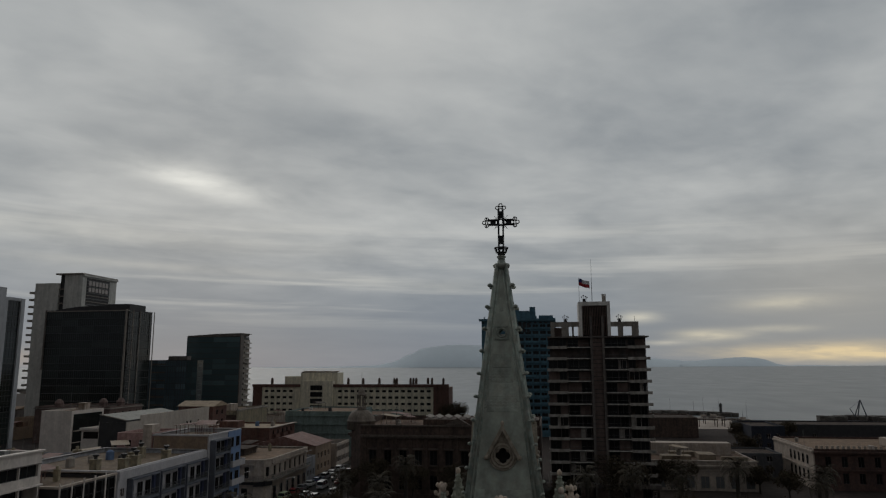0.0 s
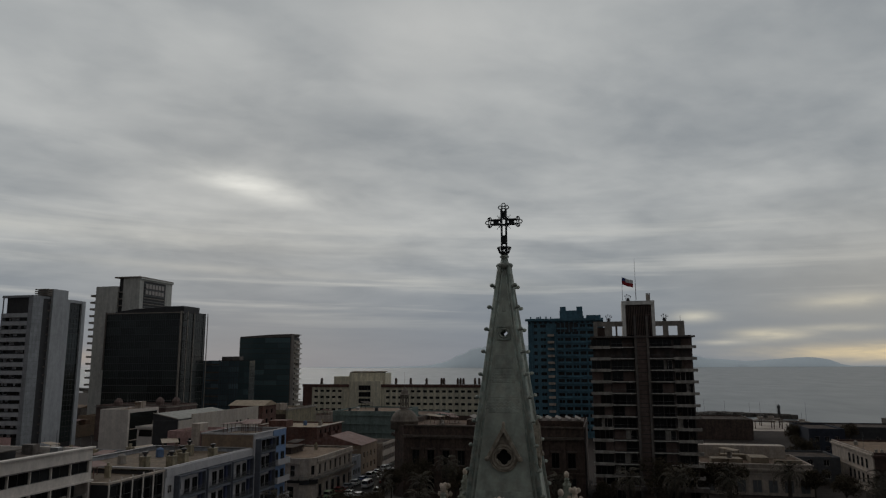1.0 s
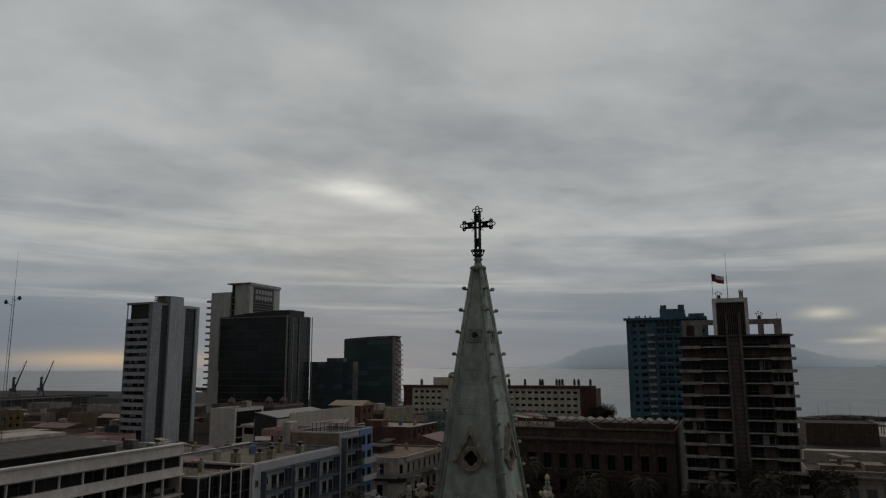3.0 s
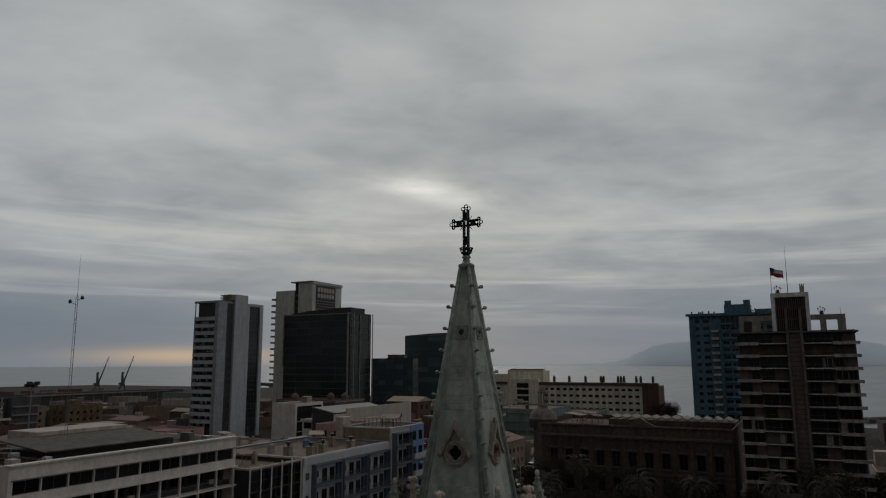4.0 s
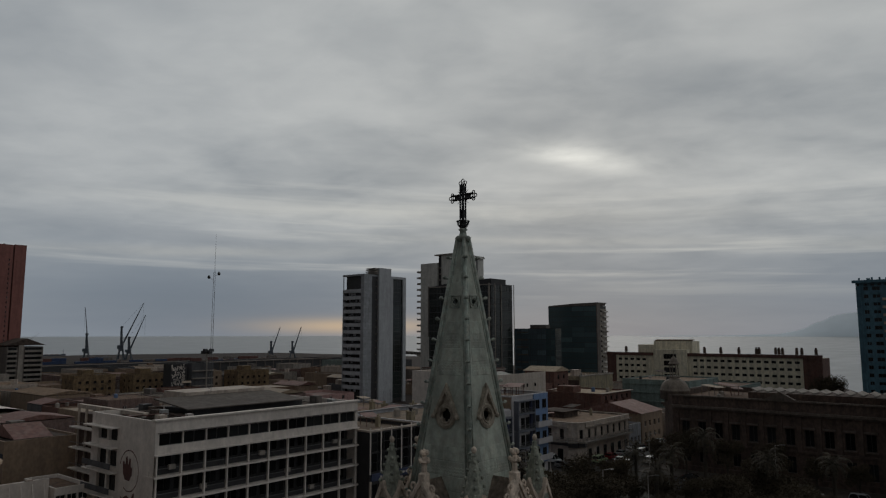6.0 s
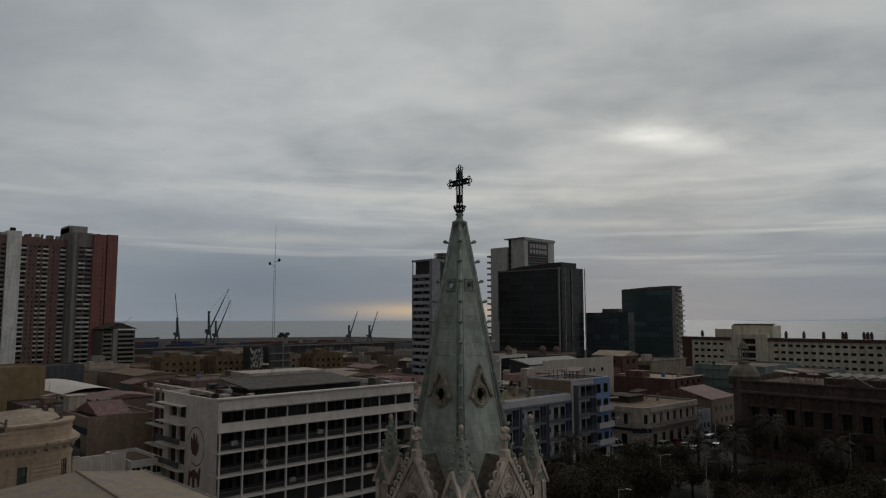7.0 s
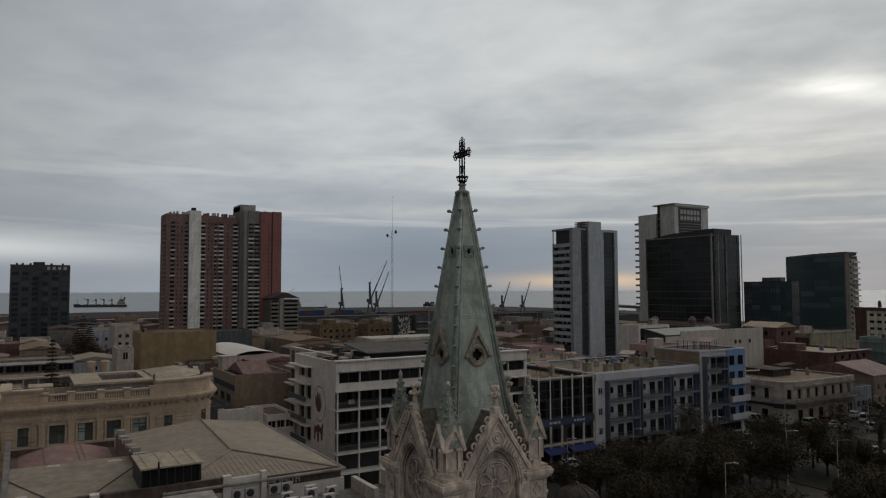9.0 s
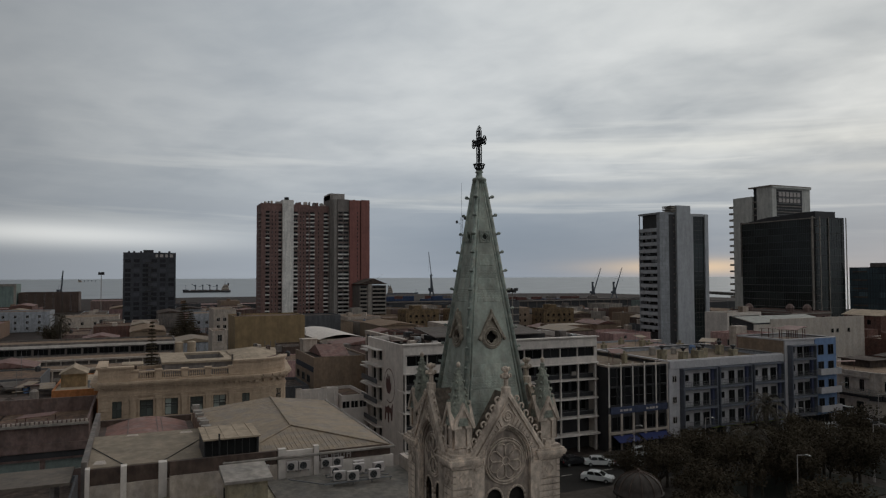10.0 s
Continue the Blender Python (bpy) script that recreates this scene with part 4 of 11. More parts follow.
        for a in range(4):
            r = Matrix.Translation((cx, cy, 0)) @ Matrix.Rotation(math.pi / 2 * a, 4, "Z")
            bm = bmesh.new()
            rows = [[bm.verts.new(r @ Vector((u, y, z))) for u, z in pts] for y, pts in ((-0.10, ((-0.62, 23.82), (0, 25.05), (0.62, 23.82))), (-0.64, ((-0.62, 23.82), (0, 25.05), (0.62, 23.82))), (-0.64, ((-0.50, 23.78), (0, 24.74), (0.50, 23.78))), (-0.56, ((-0.50, 23.78), (0, 24.74), (0.50, 23.78))))]
            for k in range(3):
                for q in range(2):
                    bm.faces.new((rows[k][q], rows[k][q + 1], rows[k + 1][q + 1], rows[k + 1][q]))
            for q in (0, 2):
                bm.faces.new([rows[k][q] for k in range(4)])
            bmesh.ops.recalc_face_normals(bm, faces=bm.faces)
            part("gablet", bm, M["stone"], pin, "little stone gablet")
            # its pointed niche
            bm = bmesh.new()
            edges = []
            for pts in (((-0.46, 22.9), (0.46, 22.9), (0.46, 23.86), (0, 24.72), (-0.46, 23.86)), ((-0.19, 22.98), (0.19, 22.98), (0.19, 23.75), (0.13, 24.0), (0, 24.2), (-0.13, 24.0), (-0.19, 23.75))):
                vs = [bm.verts.new(r @ Vector((u, -0.55, z))) for u, z in pts]
                edges += [bm.edges.new((vs[i], vs[(i + 1) % len(vs)])) for i in range(len(vs))]
            bmesh.ops.triangle_fill(bm, use_beauty=True, edges=edges)
            bmesh.ops.recalc_face_normals(bm, faces=bm.faces)
            part("niche", bm, M["stone"], pin)
        bm = bmesh.new()
        lathe(bm, cx, cy, [(0.64, 23.95), (0.56, 24.6), (0.11, 26.55), (0.13, 26.61), (0.06, 26.70)], 8, math.pi / 8)
        part("spirelet", bm, M["pinnacle_green"], pin, "crocketed greenish spirelet")
        for i in range(5):
            z = 25.0 + 0.34 * i
            r = 0.52 - 0.085 * i
            for a in range(4):
                b = math.pi / 4 + math.pi / 2 * a
                bm = bmesh.new()
                knob(bm, (cx + r * math.cos(b), cy + r * math.sin(b), z), 0.095 - 0.006 * i, 1, 6, 4)
                part("leaf_knob", bm, M["pinnacle_green"], pin)
        bm = bmesh.new()
        knob(bm, (cx, cy, 26.82), 0.12, 1.3)
        part("tip", bm, M["stone"], pin)

    # deck under the spire, closing the tower
    bm = bmesh.new()
    box(bm, AX - 2.49, AY - 2.49, 21.6, AX + 2.49, AY + 2.49, 21.88)
    part("deck", bm, M["stone_dark"], t)
    # dark core added inside the spire so its large openings look unlit
    bm = bmesh.new()
    lathe(bm, AX, AY, [((half(22.5) - 0.35) * 1.414, 22.5), ((half(31.8) - 0.3) * 1.414, 31.8), (0.01, 31.8)], 4, math.pi / 4)
    part("core", bm, M["core"], t, "dark core added to black out the spire's large openings")
    # mouldings at the top of the spire
    bm = bmesh.new()
    lathe(bm, AX, AY, [(0.24, TIP - 0.25), (0.36, TIP - 0.12), (0.40, TIP - 0.02), (0.33, TIP + 0.06), (0.20, TIP + 0.10), (0.15, TIP + 0.3), (0.23, TIP + 0.38), (0.15, TIP + 0.46)], 12)
    part("spire_cap", bm, M["copper_rib"], t, smooth=True)
    for z, r in ((35.35, 0.40), (34.2, 0.0)):
        if r:
            bm = bmesh.new()
            lathe(bm, AX, AY, [(r - 0.06, z - 0.08), (r + 0.03, z - 0.03), (r + 0.03, z + 0.03), (r - 0.06, z + 0.08)], 4, math.pi / 4)
            part("spire_band", bm, M["copper_rib"], t)
    # the wrought iron cross, broadside to -y
    def X(u, z, o=0.0):
        return (AX + u, AY + o, z)
    zc = 38.42
    bm = bmesh.new()
    hoop(bm, Matrix.Translation((AX, AY, zc)), 0.15, 0.035, 18, 6)
    cross = part("cross", bm, M["iron"], t, "dark wrought iron cross of rods, plates and scrolls", smooth=True)
    for s in (-1, 1):
        for o in (-0.08, 0.08):
            for p, q in (((s * 0.105, TIP + 0.45), (s * 0.105, zc + 0.62)), ((s * 0.12, zc + 0.105), (s * 0.60, zc + 0.105)), ((s * 0.12, zc - 0.105), (s * 0.60, zc - 0.105))):
                bm = bmesh.new()
                tube(bm, X(*p, o), X(*q, o), 0.040, 0.040, 6)
                part("rod", bm, M["iron"], cross)
    for s in (-1, 1):
        bm = bmesh.new()
        box(bm, AX + s * 0.36 - 0.13, AY - 0.03, zc - 0.1, AX + s * 0.36 + 0.13, AY + 0.03, zc + 0.1)
        part("plate", bm, M["iron"], cross)
    for z in (37.55, 38.78):
        bm = bmesh.new()
        box(bm, AX - 0.1, AY - 0.03, z - 0.17, AX + 0.1, AY + 0.03, z + 0.17)
        part("plate", bm, M["iron"], cross)
    for z in np.arange(TIP + 0.8, zc + 0.6, 0.55):
        bm = bmesh.new()
        box(bm, AX - 0.105, AY - 0.09, z - 0.025, AX + 0.105, AY + 0.09, z + 0.025)
        part("collar", bm, M["iron"], cross)
    pose_c = Matrix.Translation((AX, AY, zc))
    for a in range(4):
        r = pose_c @ Matrix.Rotation(math.pi / 4 + math.pi / 2 * a, 4, "Y")
        for d in (-10, 0, 10):
            rr = r @ Matrix.Rotation(radians(d), 4, "Y")
            bm = bmesh.new()
            tube(bm, rr @ Vector((0.15, 0, 0)), rr @ Vector((0.46 if d == 0 else 0.32, 0, 0)), 0.02, 0.01, 5)
            part("ray", bm, M["iron"], cross)
    for cu, cz, turned in ((-0.66, zc, 0), (0.66, zc, 0), (0, zc + 0.70, 1)):
        for du, dz in ((0.0, 0.16), (0.0, -0.16), (0.12, 0.0), (-0.12, 0.0)):
            if turned:
                du, dz = dz, du
            bm = bmesh.new()
            hoop(bm, Matrix.Translation(X(cu + du, cz + dz)), 0.08, 0.024, 14, 6)
            part("scroll", bm, M["iron"], cross, smooth=True)
            if (du, dz) in ((0.0, 0.16), (0.0, -0.16)):
                bm = bmesh.new()
                hoop(bm, Matrix.Translation(X(cu, cz + dz)) @ Matrix.Rotation(math.pi / 2, 4, "Z"), 0.08, 0.022, 14, 6)
                part("scroll", bm, M["iron"], cross, smooth=True)
    bm = bmesh.new()
    lathe(bm, AX, AY, [(0.12, TIP + 0.42), (0.18, TIP + 0.5), (0.15, TIP + 0.56)], 10)
    crown = part("cross_crown", bm, M["iron"], t, "iron crown at the foot of the cross")
    for z, R in ((TIP + 0.58, 0.22), (TIP + 0.80, 0.31)):
        bm = bmesh.new()
        hoop(bm, Matrix.Translation((AX, AY, z)) @ Matrix.Rotation(math.pi / 2, 4, "X"), R, 0.032, 18, 6)
        part("hoop_ring", bm, M["iron"], crown, smooth=True)
    for a in range(10):
        b = 2 * math.pi * a / 10
        bm = bmesh.new()
        tube(bm, (AX + 0.22 * math.cos(b), AY + 0.22 * math.sin(b), TIP + 0.56), (AX + 0.31 * math.cos(b), AY + 0.31 * math.sin(b), TIP + 0.82), 0.022, 0.022, 5)
        part("strut", bm, M["iron"], crown)
    return t


bell_tower()
M["brownbox"] = surface("ochre_brown_render", (0.25, 0.178, 0.125), 0.88, 0, 0.15, 0.35, 8.0, 0.25, 0.15, (0.225, 0.162, 0.116))
M["roof_o"] = surface("ochre_dust_roof", (0.168, 0.116, 0.074), 0.92, 0, 0.35, 0.35, 6.0, 0.3, 0, (0.15, 0.112, 0.078))
M["hut"] = surface("yellowish_stained_render", (0.33, 0.275, 0.185), 0.88, 0, 0.25, 0.5, 8.0, 0.25, 0.4, (0.27, 0.235, 0.17))
CHIMNEYS = ((-70.1, 103.6), (-66.3, 105.1), (-66.6, 109.0), (-69.3, 112.6), (-65.5, 116.2), (-72.4, 119.8))

# ---- round the square ----
def office_building():
    p = rect(-83.5, 51.5, -66, 86.2)
    f = (p[1], p[2])
    t = thing("office_building", "white modernist office block with bands of dark windows", "office building", -77, 69, G)
    L = 34.7
    bm = bmesh.new()
    top = 20.8
    holed_wall(bm, p[0], p[1], G, top, [(2.1, 4.6), (5.1, 7.6)], [(4.4, 6.6), (7.6, 9.8), (10.8, 13.0), (14.0, 16.2), (17.4, 19.0)], 0.5)
    holed_wall(bm, p[1], p[2], 16.6, top, even(L, 10, 3.24, 0.55), [(17.65, 19.15)], 0.4)
    holed_wall(bm, p[2], p[3], G, top, (), ())
    holed_wall(bm, p[3], p[0], G, top, (), ())
    inner = shrink(p, 0.3)
    for i in range(4):
        a, b, c, d = p[i], p[(i + 1) % 4], inner[(i + 1) % 4], inner[i]
        quad(bm, (*a, top), (*b, top), (*c, top), (*d, top))
        quad(bm, (*c, top), (*c, top - 0.8), (*d, top - 0.8), (*d, top))
    quad(bm, (-66, 51.5, 16.6), (-66, 86.2, 16.6), (-68.5, 86.2, 16.6), (-68.5, 51.5, 16.6))
    part("wall", bm, M["white"], t)
    bm = bmesh.new()
    bm.faces.new([bm.verts.new((x, y, top - 0.8)) for x, y in inner])
    part("roof", bm, M["roof_d"], t)
    slab(t, "roof_edge", *f, -0.25, L + 0.2, top - 0.02, top + 0.18, -0.6, 0.35, "white")
    slab(t, "sill_ledge", *f, -0.1, L + 0.1, 16.44, 16.64, -0.3, 0.38, "white")
    # grey ledge, darker than the wall, draws the shadow line over the windows
    slab(t, "head_ledge", *f, 0.3, L - 0.3, 19.2, 19.3, 0.01, 0.28, "concrete")
    # recessed glazing behind slabs and columns
    bm = bmesh.new()
    quad(bm, (-68.45, 51.6, G), (-68.45, 86.15, G), (-68.45, 86.15, 16.6), (-68.45, 51.6, 16.6))
    part("inner_wall", bm, M["charcoal"], t)
    cols = even(L, 10, 2.95, 0.7)
    fit_windows(t, *f, even(L, 10, 3.24, 0.55), [(17.65, 19.15)], 0.4, "frame_d", "glass", 2, 1, True)
    for z in (13.9, 10.8, 7.7):
        for i, (u0, u1) in enumerate(cols):
            m = along(*f, z + 0.75, (u0 + u1) / 2, -2.35)
            w = put("window", window_mesh(2.9, 1.75, 3, 1, 0.06, "frame_d", "glass", False), t, m)
            new("pane", pane_mesh(2.9, 1.75, 3, 1, "glass")).parent = w
        slab(t, "floor_slab", *f, -0.1, L + 0.1, z - 0.22, z, -2.4, 0.30, "white")
        slab(t, "handrail", *f, 0, L, z + 0.85, z + 0.92, -0.32, -0.26, "rail")
        slab(t, "spandrel", *f, 0, L, z + 0.02, z + 0.70, -1.2, -1.12, "charcoal")
    slab(t, "floor_slab", *f, -0.1, L + 0.1, 4.7, 5.0, -1.2, 0.6, "white")
    for i in range(11):
        u = 0.35 + (L - 0.7) * i / 10
        slab(t, "column", *f, u - 0.10, u + 0.10, G, 16.6, -0.30, 0.05, "white")
    for i in range(7):
        u = 2.2 + 4.6 * i
        bm = bmesh.new()
        box(bm, u, 0.25, 0.0, u + 0.9, 0.6, 0.6, m=along(*f, (13.9, 10.8, 7.7)[i % 3] + 0.65))
        part("air_conditioner", bm, M["concrete_l"], t)
    # the mural wall's windows, floor lips and painted shapes
    s = (p[0], p[1])
    fit_windows(t, *s, [(2.1, 4.6), (5.1, 7.6)], [(4.4, 6.6), (7.6, 9.8), (10.8, 13.0), (14.0, 16.2), (17.4, 19.0)], 0.5, "frame_d", "glass", 2, 1, True)
    for z in (19.25, 16.6, 13.4, 10.2, 7.0):
        slab(t, "ledge", *s, -0.4, 8.0, z - 0.14, z, 0, 1.1, "white")
        if z < 17:
            slab(t, "balcony_front", *s, -0.3, 7.9, z - 2.75, z - 2.0, 0.95, 1.05, "grey_d")
    # open gallery wing set back behind the mural wall
    g = ((-97.3, 55.6), (-83.55, 55.6))
    bm = bmesh.new()
    prism(bm, rect(-97.3, 55.7, -83.55, 84), G, 19.4)
    part("wing", bm, M["brown"], t)
    for z in (7.9, 11.1, 14.3, 17.4):
        slab(t, "gallery_slab", *g, -0.3, 13.7, z - 0.18, z, 0.0, 1.3, "white")
        slab(t, "gallery_rail", *g, -0.2, 13.7, z + 0.75, z + 0.82, 1.15, 1.2, "rail")
    slab(t, "gallery_beam", *g, -0.3, 20.8, 20.15, 20.75, -0.5, 0.3, "white2")
    for i in range(6):
        slab(t, "gallery_post", *g, 0.1 + 2.6 * i, 0.34 + 2.6 * i, G, 20.14, 0.02, 0.3, "white2")
    bm = bmesh.new()
    m = along(*s, 0, -4.4, 0.012)

    def blot(pts):
        bm.faces.new([bm.verts.new(m @ Vector((u, 0, z))) for u, z in pts])
    blot([(14.0, 13.6), (14.6, 12.8), (15.8, 12.7), (16.4, 13.5), (16.5, 14.6), (16.1, 14.4), (16.0, 15.5), (15.6, 15.6), (15.4, 14.7), (15.1, 15.8), (14.7, 15.7), (14.6, 14.7), (14.2, 15.2), (13.9, 15.0)])
    blot([(13.4, 8.4), (14.0, 8.4), (14.2, 9.6), (14.7, 9.6), (14.8, 8.2), (15.5, 8.2), (15.6, 9.8), (16.2, 9.6), (16.4, 8.6), (17.0, 8.8), (17.3, 11.4), (16.8, 11.2), (16.4, 10.5), (15.2, 10.9), (14.2, 10.4), (13.6, 10.6)])
    for i in range(26):
        a, b = radians(-120 + 11 * i), radians(-120 + 11 * (i + 1))
        r0, r1 = 2.02, 2.14
        blot([(15.6 + q * 1.2 * math.cos(w), 14.0 + q * 1.25 * math.sin(w)) for q, w in ((r0, a), (r1, a), (r1, b), (r0, b))])
    part("mural", bm, M["mural"], t, "dark red painted mural shapes")
    # roof house with its sloping dark cover
    bm = bmesh.new()
    box(bm, -87, 64.0, 19.3, -80.5, 78.3, 22.8)
    part("roof_house", bm, M["white2"], t)
    bm = bmesh.new()
    prism(bm, [(-80.5, 22.3), (-71.0, 21.35), (-71.0, 21.2), (-80.5, 22.1)][::-1], 0, 20.4, m=Matrix.Translation((0, 79.2, 0)) @ Matrix.Rotation(math.pi / 2, 4, "X"))
    part("roof_slope", bm, M["lead"], t)
    # dark box in place of the shade in the gap under the cover
    bm = bmesh.new()
    box(bm, -80.4, 60.6, 20.0, -73.0, 80.4, 21.0)
    part("dark_store", bm, M["charcoal"], t)
    for i, (x, y, w, d, h, mat) in enumerate(((-71.0, 54.0, 1.4, 1.0, 0.9, "white2"), (-74.5, 56.5, 0.9, 0.9, 1.3, "steel"), (-78.0, 57.0, 2.0, 1.4, 0.9, "brown"), (-69.5, 57.5, 0.8, 0.8, 0.8, "frame"), (-80.5, 58.0, 1.8, 1.4, 1.2, "brown"), (-70.5, 83.5, 1.2, 1.0, 0.9, "steel"), (-75.5, 84.0, 1.8, 1.2, 1.3, "concrete"), (-82.5, 57.6, 1.4, 1.4, 1.6, "charcoal"))):
        bm = bmesh.new()
        box(bm, x, y, 20.0, x + w, y + d, 20.0 + 0.5 + 0.6 * h)
        part("roof_box", bm, M[mat], t)
    scrap = random.Random(8)
    for i in range(30):
        bm = bmesh.new()
        m = Matrix.Translation((scrap.uniform(-82, -70), scrap.uniform(54.6, 59.4), 20.2 + scrap.uniform(0, 0.5))) @ Matrix.Rotation(scrap.uniform(0, 3), 4, "Z") @ Matrix.Rotation(scrap.uniform(-0.6, 0.6), 4, "X")
        box(bm, -1.1, -0.5, -0.04, scrap.uniform(0.3, 1.4), 0.5, 0.04, m=m)
        part("scrap_sheet", bm, M[scrap.choice(("brown", "lead", "roof_d", "tin_red"))], t)
    return t


M["mural"] = surface("mural_paint", (0.10, 0.045, 0.04), 0.85, 0, 0.2)
office_building()


def bank_building():
    p = rect(-86, 86.5, -63.5, 99)
    f = (p[1], p[2])
    t = block("bank_building", "dark glass bank building with white upright fins", "bank", p, 16.1, "charcoal", "roof_o", {}, cap="white2")
    cols = even(12.5, 8, 1.35, 0.35)
    for z, h in ((9.6, 2.9), (12.7, 3.0)):
        for u0, u1 in cols:
            w = put("window", window_mesh(u1 - u0, h, 1, 2, 0.06, "frame_d", "glass", False), t, along(*f, z, (u0 + u1) / 2, 0.06))
            new("pane", pane_mesh(u1 - u0, h, 1, 2, "glass")).parent = w
    for i in range(6):
        u = 0.15 + (12.2) * i / 5
        slab(t, "fin", *f, u - 0.10, u + 0.10, 9.3, 16.6, 0.05, 0.16, "white")
        slab(t, "pier", *f, max(u - 0.2, 0), min(u + 0.2, 12.5), G, 8.2, 0.02, 0.25, "white2")
    slab(t, "sign_board", *f, 0.4, 12.1, 8.2, 9.3, 0.02, 0.3, "blue_d")
    bm = bmesh.new()
    for u in (2.2, 2.9, 3.4, 4.1, 7.6, 8.3, 8.9, 9.6):
        box(bm, u, -0.33, 8.55, u + 0.45, -0.303, 8.9, m=along(*f))
    part("sign_lettering", bm, M["frame"], t)
    for u0, u1 in ((0.6, 5.6), (6.4, 11.8)):
        for z, h in ((5.4, 2.3), (2.2, 2.5)):
            w = put("window", window_mesh(u1 - u0, h, 4, 1, 0.08, "frame_d", "glass", False), t, along(*f, z, (u0 + u1) / 2, 0.06))
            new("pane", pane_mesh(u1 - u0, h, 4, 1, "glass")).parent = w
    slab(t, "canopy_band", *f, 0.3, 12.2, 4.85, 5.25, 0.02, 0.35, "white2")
    for u0, u1 in ((0.9, 5.4), (6.2, 11.9)):
        bm = bmesh.new()
        prism(bm, [(0.05, 4.6), (0.05, 4.5), (1.9, 3.8), (1.9, 3.9)], 0, u1 - u0, m=along(*f, 0, u0) @ Matrix(((0, 0, 1, 0), (-1, 0, 0, 0), (0, 1, 0, 0), (0, 0, 0, 1))))
        bmesh.ops.recalc_face_normals(bm, faces=bm.faces)
        part("awning", bm, M["awning"], t, "dark blue cloth awning")
    return t


bank_building()


def framed_bay(t, f, u0, u1, z, h, mat="bayframe"):
    """A projecting frame round two dark doors and a small window in a white wall, with a barred balcony."""
    for name, a, b, c, d in (("bay_side", u0, u0 + 0.22, z, z + h), ("bay_side", u1 - 0.22, u1, z, z + h), ("bay_head", u0 + 0.22, u1 - 0.22, z + h - 0.25, z + h)):
        slab(t, name, *f, a, b, c, d, 0.01, 1.15, mat)
    slab(t, "back_wall", *f, u0 + 0.22, u1 - 0.76, z + 0.09, z + h - 0.26, 0.01, 0.05, "white_c")
    w = (u1 - u0 - 1.0) / 3
    for c, ww, hh, zz in ((0, 0.8, 1.1, 1.1), (1, 1.35, 2.25, 0.15), (2, 1.35, 2.25, 0.15)):
        hh = min(hh, h - zz - 0.4)
        k = put("window", window_mesh(ww, hh, 2 if c else 1, 1, 0.06, "frame_d", "glass", False), t, along(*f, z + zz, u0 + 0.45 + w * (c + 0.5) * 0.97, 0.11))
        new("pane", pane_mesh(ww, hh, 2 if c else 1, 1, "glass")).parent = k
    slab(t, "end_screen", *f, u1 - 0.75, u1 - 0.24, z + 0.1, z + h - 0.27, 0.02, 0.5, "screen")
    balcony(t, *f, u0 + 0.22, u1 - 0.22, z + 0.08, 1.1, mat, "bars")


M["white_c"] = surface("cool_white_paint", (0.43, 0.408, 0.415), 0.75, 0, 0.1, 0.25, 9.0, 0.12, 0.1, (0.41, 0.388, 0.392), grime=0.35)
M["blue_l"] = surface("sky_blue_paint", (0.16, 0.24, 0.40), 0.75, 0, 0.12, 0.3, 9.0, 0.12, 0.15, grime=0.4)
M["screen"] = surface("dark_blue_screen", (0.055, 0.065, 0.12), 0.7, 0, 0.12, 0.5, 9.0, 0.1)
M["bayframe"] = surface("slate_blue_bay_frame", (0.12, 0.127, 0.15), 0.7, 0, 0.15, 0.5, 9.0, 0.1, 0.2)


def grey_apartments():
    p = rect(-84, 99.05, -63.5, 126.35)
    f = (p[1], p[2])
    t = block("apartment_building", "grey apartment block with dark framed balconies", "apartment building", p, 16.3, "slatewall", "roof_o", {}, cap="white_c")
    slab(t, "roof_band", *f, 0.1, 27.2, 15.0, 16.25, 0.01, 0.5, "white_c")
    slab(t, "end_wall", *f, 0.0, 2.3, G, 14.98, 0.01, 0.35, "white_c")
    for z in (5.6, 9.0, 12.6):
        k = put("window", window_mesh(0.9, 1.2, 2, 1, 0.07, "frame", "glass", False), t, along(*f, z, 1.15, 0.40))
        new("pane", pane_mesh(0.9, 1.2, 2, 1, "glass")).parent = k
    for i in range(3):
        for z in (4.6, 8.05, 11.5):
            framed_bay(t, f, 2.6 + 8.2 * i, 10.3 + 8.2 * i, z, 3.4)
    for i in range(4):
        u0 = 0.6 + 6.7 * i
        k = put("shop_front", window_mesh(5.6, 2.3, 4, 1, 0.1, "frame_d", "glass", False), t, along(*f, G + 0.1, u0 + 2.9, 0.08))
        new("pane", pane_mesh(5.6, 2.3, 4, 1, "glass")).parent = k
    for i, (x, y) in enumerate(CHIMNEYS):
        bm = bmesh.new()
        box(bm, x - 0.6, y - 0.6, 15.5, x + 0.6, y + 0.6, 17.3)
        box(bm, x - 0.7, y - 0.7, 17.3, x + 0.7, y + 0.7, 17.45)
        stack = part("chimney", bm, M["hut"], t, "ochre rendered chimney with a dark cowl")
        bm = bmesh.new()
        lathe(bm, x, y, [(0.25, 17.45), (0.25, 17.75), (0.5, 17.95), (0.5, 18.15), (0.2, 18.25)], 10)
        part("cowl", bm, M["charcoal"], stack)
    slab(t, "shop_sign", *f, 9.5, 26.8, 4.15, 4.6, 0.02, 0.5, "lime", "faded lime green shop sign")
    return t


M["lime"] = surface("faded_lime_paint", (0.22, 0.26, 0.06), 0.8, 0, 0.2, 0.5, 9.0, 0.1, 0.2)
